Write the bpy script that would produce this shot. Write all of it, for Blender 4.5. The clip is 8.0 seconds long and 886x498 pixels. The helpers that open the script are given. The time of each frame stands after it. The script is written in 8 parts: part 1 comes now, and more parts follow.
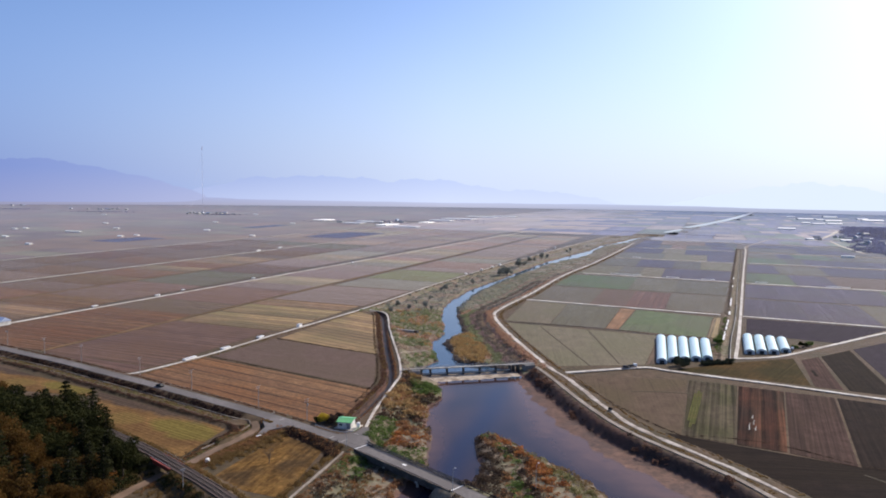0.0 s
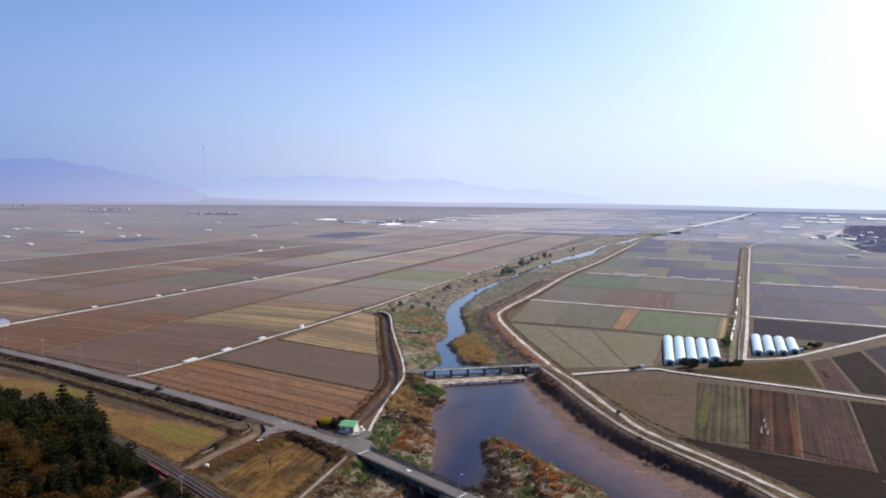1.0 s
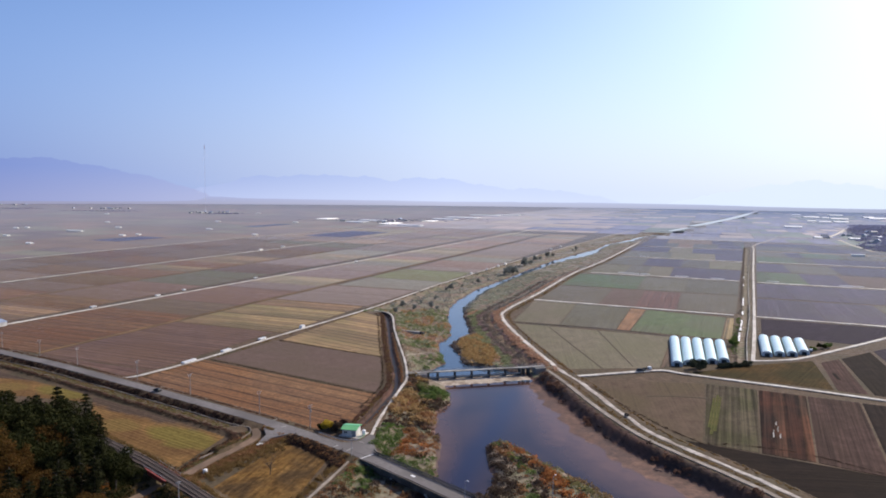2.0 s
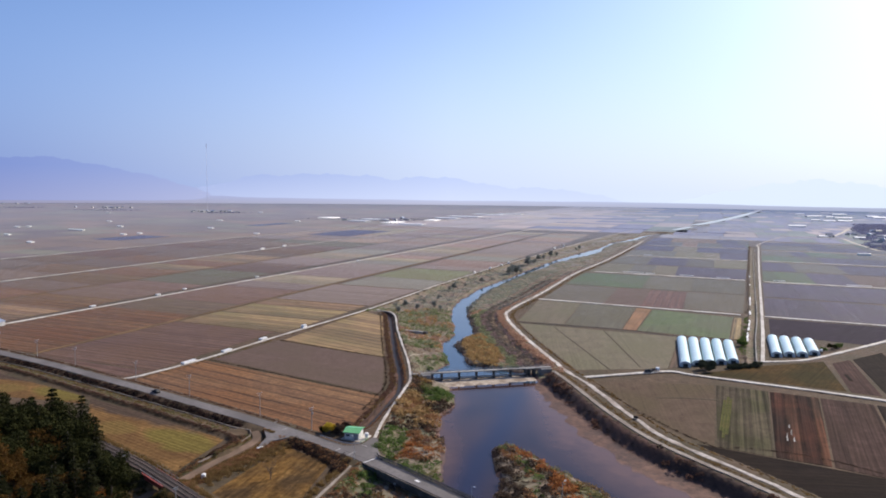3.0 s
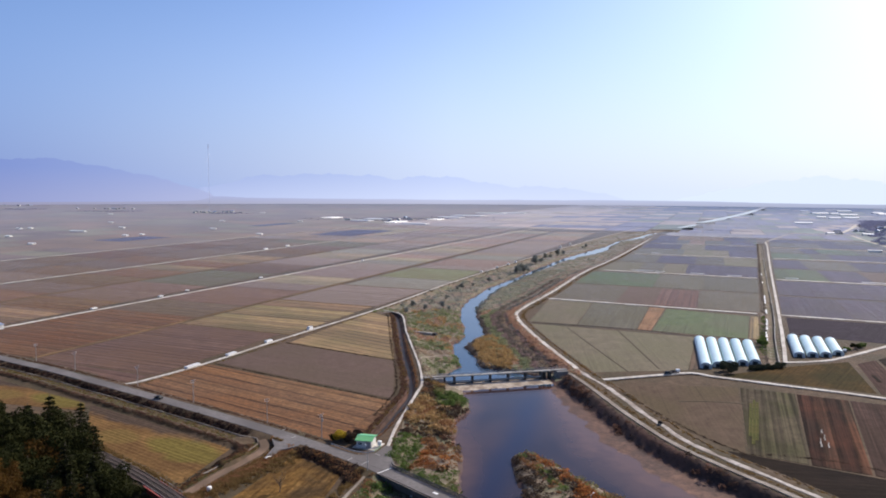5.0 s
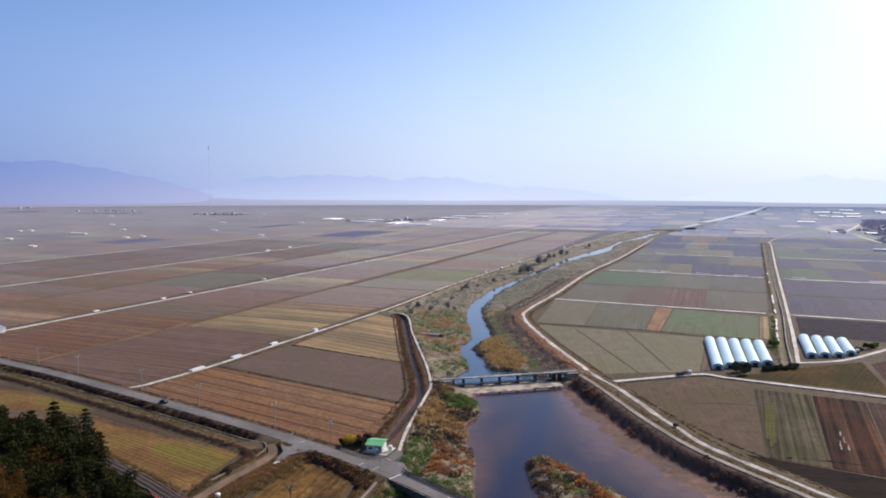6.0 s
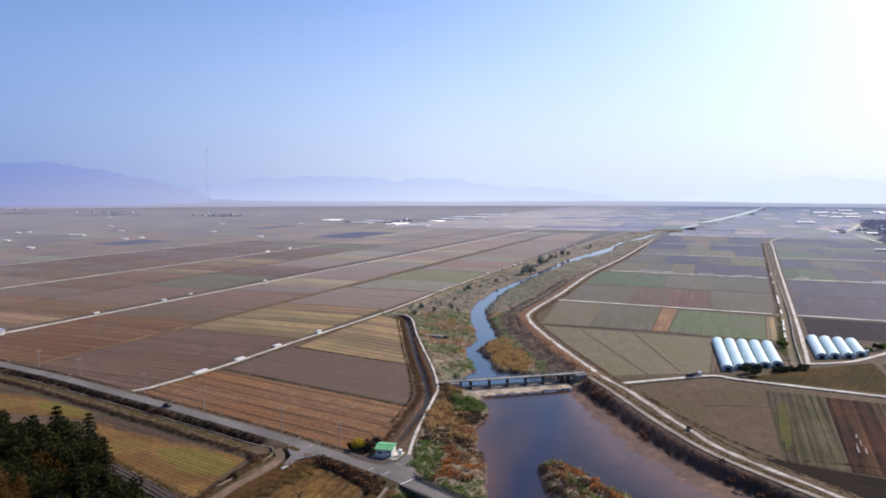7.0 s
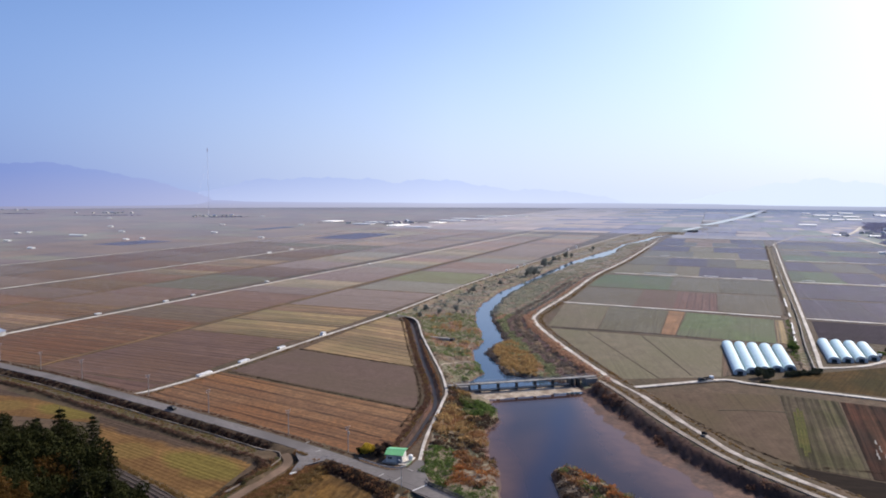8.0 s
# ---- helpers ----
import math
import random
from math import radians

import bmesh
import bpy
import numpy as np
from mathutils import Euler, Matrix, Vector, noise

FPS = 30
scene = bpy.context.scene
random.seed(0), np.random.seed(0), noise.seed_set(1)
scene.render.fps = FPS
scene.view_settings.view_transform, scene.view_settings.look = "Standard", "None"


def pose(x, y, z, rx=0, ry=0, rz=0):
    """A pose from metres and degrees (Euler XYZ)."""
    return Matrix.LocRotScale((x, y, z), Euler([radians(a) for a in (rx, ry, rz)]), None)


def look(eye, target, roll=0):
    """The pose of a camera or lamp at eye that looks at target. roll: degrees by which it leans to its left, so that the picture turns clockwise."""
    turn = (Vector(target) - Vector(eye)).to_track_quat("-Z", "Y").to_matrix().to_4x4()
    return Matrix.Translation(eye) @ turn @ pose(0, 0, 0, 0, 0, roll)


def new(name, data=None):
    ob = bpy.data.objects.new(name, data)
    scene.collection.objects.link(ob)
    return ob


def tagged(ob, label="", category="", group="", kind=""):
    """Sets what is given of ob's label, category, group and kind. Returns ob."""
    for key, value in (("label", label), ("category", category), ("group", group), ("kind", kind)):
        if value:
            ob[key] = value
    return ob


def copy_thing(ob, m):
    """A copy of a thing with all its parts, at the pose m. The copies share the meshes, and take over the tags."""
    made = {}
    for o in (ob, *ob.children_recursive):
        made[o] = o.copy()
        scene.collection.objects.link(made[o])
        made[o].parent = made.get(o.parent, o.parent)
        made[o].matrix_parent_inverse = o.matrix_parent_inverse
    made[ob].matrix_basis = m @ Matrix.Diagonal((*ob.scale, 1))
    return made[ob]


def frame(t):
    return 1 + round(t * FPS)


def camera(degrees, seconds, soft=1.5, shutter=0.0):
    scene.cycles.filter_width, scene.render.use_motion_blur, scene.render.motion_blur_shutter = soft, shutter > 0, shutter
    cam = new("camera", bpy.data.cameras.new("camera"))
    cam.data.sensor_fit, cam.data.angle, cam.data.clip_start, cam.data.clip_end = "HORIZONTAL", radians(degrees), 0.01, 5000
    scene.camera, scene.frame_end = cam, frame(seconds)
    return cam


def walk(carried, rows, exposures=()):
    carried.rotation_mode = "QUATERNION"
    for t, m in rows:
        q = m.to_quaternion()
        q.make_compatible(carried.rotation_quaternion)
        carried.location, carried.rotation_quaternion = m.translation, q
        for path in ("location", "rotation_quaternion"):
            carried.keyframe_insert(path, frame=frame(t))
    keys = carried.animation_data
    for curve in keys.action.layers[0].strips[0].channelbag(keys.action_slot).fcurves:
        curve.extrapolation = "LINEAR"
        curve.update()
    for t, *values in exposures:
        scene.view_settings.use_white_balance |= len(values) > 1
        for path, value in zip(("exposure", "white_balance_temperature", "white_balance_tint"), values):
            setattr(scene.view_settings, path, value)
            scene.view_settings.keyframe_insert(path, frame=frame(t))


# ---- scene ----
cam = camera(67.0, 8.0, soft=1.8)
PATH = [
    (0, (1.921, -11.64, 93.359), (1.962, -9.647, 93.194), 0.7),
    (0.5, (1.371, -8.742, 93.103), (1.41, -6.75, 92.937), 0.6),
    (1, (0.887, -5.689, 92.943), (0.923, -3.697, 92.777), 0.6),
    (1.5, (0.259, -2.552, 92.754), (0.294, -0.559, 92.587), 0.6),
    (3, (-1.28, 7.062, 91.538), (-1.253, 9.055, 91.367), 0.6),
    (3.5, (-1.95, 10.233, 91.227), (-1.925, 12.225, 91.055), 0.5),
    (4, (-2.965, 13.221, 90.886), (-2.943, 15.213, 90.713), 0.3),
    (4.5, (-4.281, 16.129, 90.494), (-4.259, 18.122, 90.321), 0.3),
    (6, (-9.627, 23.61, 89.501), (-9.607, 25.603, 89.331), -0.0),
    (6.5, (-11.602, 25.664, 89.149), (-11.579, 27.657, 88.981), -0.1),
    (7, (-13.732, 27.898, 88.893), (-13.706, 29.891, 88.726), -0.1),
    (7.5, (-15.916, 30.171, 88.596), (-15.888, 32.164, 88.433), 0.0),
    (8, (-17.889, 32.682, 88.267), (-17.862, 34.675, 88.105), 0.1),
]
walk(cam, [(t, look(eye, target, roll)) for t, eye, target, roll in PATH],
     [(0.0, 0.26, 6500, 11), (8.0, 0.26, 6500, 11)])

# ---- world, sun, exposure ----
SUN_AZ, SUN_EL = radians(52), radians(36)          # azimuth clockwise from +y
world = bpy.data.worlds.new("world")
scene.world = world
world.use_nodes = True
wn = world.node_tree
sky = wn.nodes.new("ShaderNodeTexSky")
sky.sky_type, sky.sun_disc = "NISHITA", False
sky.sun_elevation, sky.sun_rotation = SUN_EL, SUN_AZ
sky.altitude, sky.air_density, sky.dust_density, sky.ozone_density = 90, 0.9, 2.0, 5.0
tint = wn.nodes.new("ShaderNodeMix")
tint.data_type, tint.blend_type = "RGBA", "MULTIPLY"
tint.inputs["Factor"].default_value = 1.0
tint.inputs[7].default_value = (0.92, 0.98, 1.12, 1)
wn.links.new(sky.outputs[0], tint.inputs[6])
wn.links.new(tint.outputs[2], wn.nodes["Background"].inputs[0])
wn.nodes["Background"].inputs[1].default_value = 0.13
sun = new("sun", bpy.data.lights.new("sun", "SUN"))
sun.data.energy, sun.data.angle, sun.data.color = 5.0, radians(0.6), (1.0, 0.895, 0.76)
sun.matrix_world = look((1000 * math.sin(SUN_AZ), 1000 * math.cos(SUN_AZ), 1000 * math.tan(SUN_EL)), (0, 0, 0))
scene.view_settings.exposure = 0.0

# ---- materials ----
def mat(name, c1, c2, scale=0.5, big=None, big_scale=0.02, rough=0.9, bump=0.3, bump_scale=2.0,
        stripe=0.0, stripe_dark=0.5, stripe_from=0.5, streak=0.0, vary=0.0, metal=0.0, sheen=0.0, spec=0.3, island=False,
        tint=(0.93, 0.885, 0.95), strip_tone=0.0, streak_size=(0.012, 0.9), streak_turn=0.0, speck=0.0, patches=()):
    """A two-scale noise material; stripe is the spacing of rows across local y."""
    m = bpy.data.materials.new(name)
    m.use_nodes = True
    t = m.node_tree
    N, L = t.nodes.new, t.links.new
    bsdf = t.nodes["Principled BSDF"]
    bsdf.inputs["Roughness"].default_value = rough
    bsdf.inputs["Metallic"].default_value = metal
    bsdf.inputs["Specular IOR Level"].default_value = spec
    if sheen:
        bsdf.inputs["Sheen Weight"].default_value = sheen
        bsdf.inputs["Sheen Roughness"].default_value = 0.12
        bsdf.inputs["Sheen Tint"].default_value = (*tint, 1)
    co = N("ShaderNodeTexCoord")
    fine = N("ShaderNodeTexNoise")
    fine.inputs["Scale"].default_value, fine.inputs["Detail"].default_value = scale, 5
    L(co.outputs["Object"], fine.inputs["Vector"])
    ramp = N("ShaderNodeValToRGB")
    ramp.color_ramp.elements[0].position, ramp.color_ramp.elements[1].position = 0.35, 0.68
    ramp.color_ramp.elements[0].color, ramp.color_ramp.elements[1].color = (*c1, 1), (*c2, 1)
    L(fine.outputs["Fac"], ramp.inputs["Fac"])
    col = ramp.outputs["Color"]
    if big:
        wide = N("ShaderNodeTexNoise")
        wide.inputs["Scale"].default_value, wide.inputs["Detail"].default_value = big_scale, 3
        L(co.outputs["Object"], wide.inputs["Vector"])
        r2 = N("ShaderNodeValToRGB")
        r2.color_ramp.elements[0].position, r2.color_ramp.elements[1].position = 0.42, 0.62
        L(wide.outputs["Fac"], r2.inputs["Fac"])
        mx = N("ShaderNodeMix")
        mx.data_type = "RGBA"
        L(r2.outputs["Color"], mx.inputs["Factor"])
        L(col, mx.inputs[6])
        mx.inputs[7].default_value = (*big, 1)
        col = mx.outputs[2]
    for tone, px, py, rx, ry in patches:
        # ragged oval patches of another growth: centre and half-lengths
        pm = N("ShaderNodeMapping")
        pm.vector_type = "TEXTURE"
        pm.inputs["Location"].default_value, pm.inputs["Scale"].default_value = (px, py, 0), (rx, ry, 1000)
        L(co.outputs["Object"], pm.inputs["Vector"])
        far = N("ShaderNodeVectorMath"); far.operation = "LENGTH"
        L(pm.outputs["Vector"], far.inputs[0])
        rag = N("ShaderNodeTexNoise")
        rag.inputs["Scale"].default_value, rag.inputs["Detail"].default_value = 0.09, 6
        L(co.outputs["Object"], rag.inputs["Vector"])
        ad = N("ShaderNodeMath"); ad.operation = "MULTIPLY_ADD"
        L(rag.outputs["Fac"], ad.inputs[0]); ad.inputs[1].default_value = 1.1
        L(far.outputs["Value"], ad.inputs[2])
        pr = N("ShaderNodeMapRange")
        pr.interpolation_type = "SMOOTHSTEP"
        pr.inputs[1].default_value, pr.inputs[2].default_value, pr.inputs[3].default_value, pr.inputs[4].default_value = 1.3, 1.75, 1.0, 0.0
        L(ad.outputs[0], pr.inputs[0])
        pc = N("ShaderNodeMix"); pc.data_type = "RGBA"
        L(pr.outputs[0], pc.inputs["Factor"])
        L(col, pc.inputs[6]); pc.inputs[7].default_value = (*tone, 1)
        col = pc.outputs[2]
    if stripe:
        sep = N("ShaderNodeSeparateXYZ")
        L(co.outputs["Object"], sep.inputs[0])
        wob = N("ShaderNodeTexNoise")
        wob.inputs["Scale"].default_value = 0.15
        L(co.outputs["Object"], wob.inputs["Vector"])
        a = N("ShaderNodeMath"); a.operation = "MULTIPLY_ADD"
        L(wob.outputs["Fac"], a.inputs[0]); a.inputs[1].default_value = 0.16 * stripe
        L(sep.outputs["Y"], a.inputs[2])
        b = N("ShaderNodeMath"); b.operation = "MULTIPLY"
        L(a.outputs[0], b.inputs[0]); b.inputs[1].default_value = 6.2832 / stripe
        s = N("ShaderNodeMath"); s.operation = "SINE"
        L(b.outputs[0], s.inputs[0])
        r3 = N("ShaderNodeValToRGB")
        r3.color_ramp.elements[0].position, r3.color_ramp.elements[1].position = stripe_from, 0.97
        r3.color_ramp.elements[0].color = (1, 1, 1, 1)
        r3.color_ramp.elements[1].color = (stripe_dark, stripe_dark, stripe_dark, 1)
        half = N("ShaderNodeMath"); half.operation = "MULTIPLY_ADD"
        L(s.outputs[0], half.inputs[0]); half.inputs[1].default_value, half.inputs[2].default_value = 0.5, 0.5
        L(half.outputs[0], r3.inputs["Fac"])
        mu = N("ShaderNodeMix"); mu.data_type, mu.blend_type = "RGBA", "MULTIPLY"
        worn = N("ShaderNodeTexNoise")
        worn.inputs["Scale"].default_value, worn.inputs["Detail"].default_value = 0.06, 4
        L(co.outputs["Object"], worn.inputs["Vector"])
        wr = N("ShaderNodeMapRange")
        wr.inputs[1].default_value, wr.inputs[2].default_value, wr.inputs[3].default_value = 0.36, 0.60, 0.4
        L(worn.outputs["Fac"], wr.inputs[0])
        L(wr.outputs[0], mu.inputs["Factor"])
        L(col, mu.inputs[6]); L(r3.outputs["Color"], mu.inputs[7])
        col = mu.outputs[2]
        if strip_tone:
            # each worked strip between two tracks has its own tone
            dv = N("ShaderNodeMath"); dv.operation = "MULTIPLY_ADD"
            L(a.outputs[0], dv.inputs[0]); dv.inputs[1].default_value, dv.inputs[2].default_value = 1 / stripe, 0.75
            fl = N("ShaderNodeMath"); fl.operation = "FLOOR"
            L(dv.outputs[0], fl.inputs[0])
            wn1 = N("ShaderNodeTexWhiteNoise"); wn1.noise_dimensions = "1D"
            L(fl.outputs[0], wn1.inputs["W"])
            tr = N("ShaderNodeValToRGB")
            tr.color_ramp.elements[0].color = (1 - strip_tone, 1 - strip_tone * 1.15, 1 - strip_tone * 1.1, 1)
            tr.color_ramp.elements[1].color = (1 + strip_tone, 1 + strip_tone * 1.15, 1 + strip_tone * 0.7, 1)
            L(wn1.outputs["Value"], tr.inputs["Fac"])
            mt = N("ShaderNodeMix"); mt.data_type, mt.blend_type = "RGBA", "MULTIPLY"
            mt.inputs["Factor"].default_value = 1
            L(col, mt.inputs[6]); L(tr.outputs["Color"], mt.inputs[7])
            col = mt.outputs[2]
    if speck:
        # clods, straw and tufts
        sp = N("ShaderNodeTexNoise")
        sp.inputs["Scale"].default_value, sp.inputs["Detail"].default_value, sp.inputs["Roughness"].default_value = 0.55, 6, 0.7
        L(co.outputs["Object"], sp.inputs["Vector"])
        sr = N("ShaderNodeValToRGB")
        sr.color_ramp.elements[0].position, sr.color_ramp.elements[1].position = 0.34, 0.66
        sr.color_ramp.elements[0].color = (1 - speck, 1 - speck, 1 - speck, 1)
        sr.color_ramp.elements[1].color = (1 + speck, 1 + speck, 1 + speck * 0.9, 1)
        L(sp.outputs["Fac"], sr.inputs["Fac"])
        mk = N("ShaderNodeMix"); mk.data_type, mk.blend_type = "RGBA", "MULTIPLY"
        mk.inputs["Factor"].default_value = 1
        L(col, mk.inputs[6]); L(sr.outputs["Color"], mk.inputs[7])
        col = mk.outputs[2]
    if streak:
        mp = N("ShaderNodeMapping")
        mp.inputs["Scale"].default_value = (*streak_size, 1.0)
        mp.vector_type = "TEXTURE" if streak_turn else "POINT"
        if streak_turn:
            mp.inputs["Scale"].default_value = (1 / streak_size[0], 1 / streak_size[1], 1.0)
            mp.inputs["Rotation"].default_value = (0, 0, radians(streak_turn))
        L(co.outputs["Object"], mp.inputs["Vector"])
        sn = N("ShaderNodeTexNoise")
        sn.inputs["Scale"].default_value, sn.inputs["Detail"].default_value, sn.inputs["Roughness"].default_value = 1.0, 4, 0.65
        L(mp.outputs["Vector"], sn.inputs["Vector"])
        r4 = N("ShaderNodeValToRGB")
        r4.color_ramp.elements[0].position, r4.color_ramp.elements[1].position = 0.33, 0.67
        r4.color_ramp.elements[0].color = (1 - streak, 1 - streak, 1 - streak, 1)
        r4.color_ramp.elements[1].color = (1 + streak * 0.7, 1 + streak * 0.65, 1 + streak * 0.5, 1)
        L(sn.outputs["Fac"], r4.inputs["Fac"])
        ms = N("ShaderNodeMix"); ms.data_type, ms.blend_type = "RGBA", "MULTIPLY"
        ms.inputs["Factor"].default_value = 1
        L(col, ms.inputs[6]); L(r4.outputs["Color"], ms.inputs[7])
        col = ms.outputs[2]
    if vary:
        if island:
            rnd = N("ShaderNodeNewGeometry").outputs["Random Per Island"]
        else:
            rnd = N("ShaderNodeObjectInfo").outputs["Random"]
        hs = N("ShaderNodeHueSaturation")
        for key, lo, hi in (("Value", 1 - vary, 1 + vary), ("Hue", 0.5 - 0.012, 0.5 + 0.012)):
            mr = N("ShaderNodeMapRange")
            mr.inputs[3].default_value, mr.inputs[4].default_value = lo, hi
            if key == "Hue":
                fr = N("ShaderNodeMath"); fr.operation = "MULTIPLY"; fr.inputs[1].default_value = 7.31
                fc = N("ShaderNodeMath"); fc.operation = "FRACT"
                L(rnd, fr.inputs[0]); L(fr.outputs[0], fc.inputs[0]); L(fc.outputs[0], mr.inputs[0])
            else:
                L(rnd, mr.inputs[0])
            L(mr.outputs[0], hs.inputs[key])
        L(col, hs.inputs["Color"])
        col = hs.outputs["Color"]
    L(col, bsdf.inputs["Base Color"])
    if bump:
        bn = N("ShaderNodeTexNoise")
        bn.inputs["Scale"].default_value, bn.inputs["Detail"].default_value = bump_scale, 4
        L(co.outputs["Object"], bn.inputs["Vector"])
        bp = N("ShaderNodeBump")
        bp.inputs["Strength"].default_value, bp.inputs["Distance"].default_value = bump, 0.3
        L(bn.outputs["Fac"], bp.inputs["Height"])
        L(bp.outputs["Normal"], bsdf.inputs["Normal"])
    return m


# sheen weights: grazing sheen on ground and fields imitates distance haze
SH, SHN = 1.0, 0.9
M_GROUND = mat("dry_grass_ground", (0.072, 0.048, 0.031), (0.110, 0.075, 0.048), 0.25, (0.064, 0.050, 0.030), 0.03, sheen=SH, spec=0.1, speck=0.25)
M_BANK = mat("bank_soil_and_grass", (0.147, 0.113, 0.083), (0.219, 0.172, 0.127), 0.3, (0.140, 0.131, 0.083), 0.06, sheen=SH, spec=0.1, speck=0.25)
M_MUD = mat("wet_river_mud", (0.083, 0.045, 0.034), (0.150, 0.083, 0.060), 0.25, (0.068, 0.041, 0.035), 0.09, rough=0.8, bump=0.2, spec=0.2, speck=0.4)
# levee slope: its shade is part of this dark colour
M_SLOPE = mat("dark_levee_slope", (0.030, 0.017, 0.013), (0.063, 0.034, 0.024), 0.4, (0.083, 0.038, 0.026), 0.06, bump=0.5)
# near-black bed for the canal and a field ditch
M_BED = mat("near_black_bed", (0.012, 0.010, 0.010), (0.026, 0.021, 0.020), 0.3, (0.034, 0.022, 0.018), 0.08, rough=0.6, bump=0.2)
M_FLOOR = mat("leaf_litter", (0.035, 0.022, 0.012), (0.065, 0.042, 0.022), 0.4, (0.03, 0.03, 0.014), 0.05, bump=0.5)
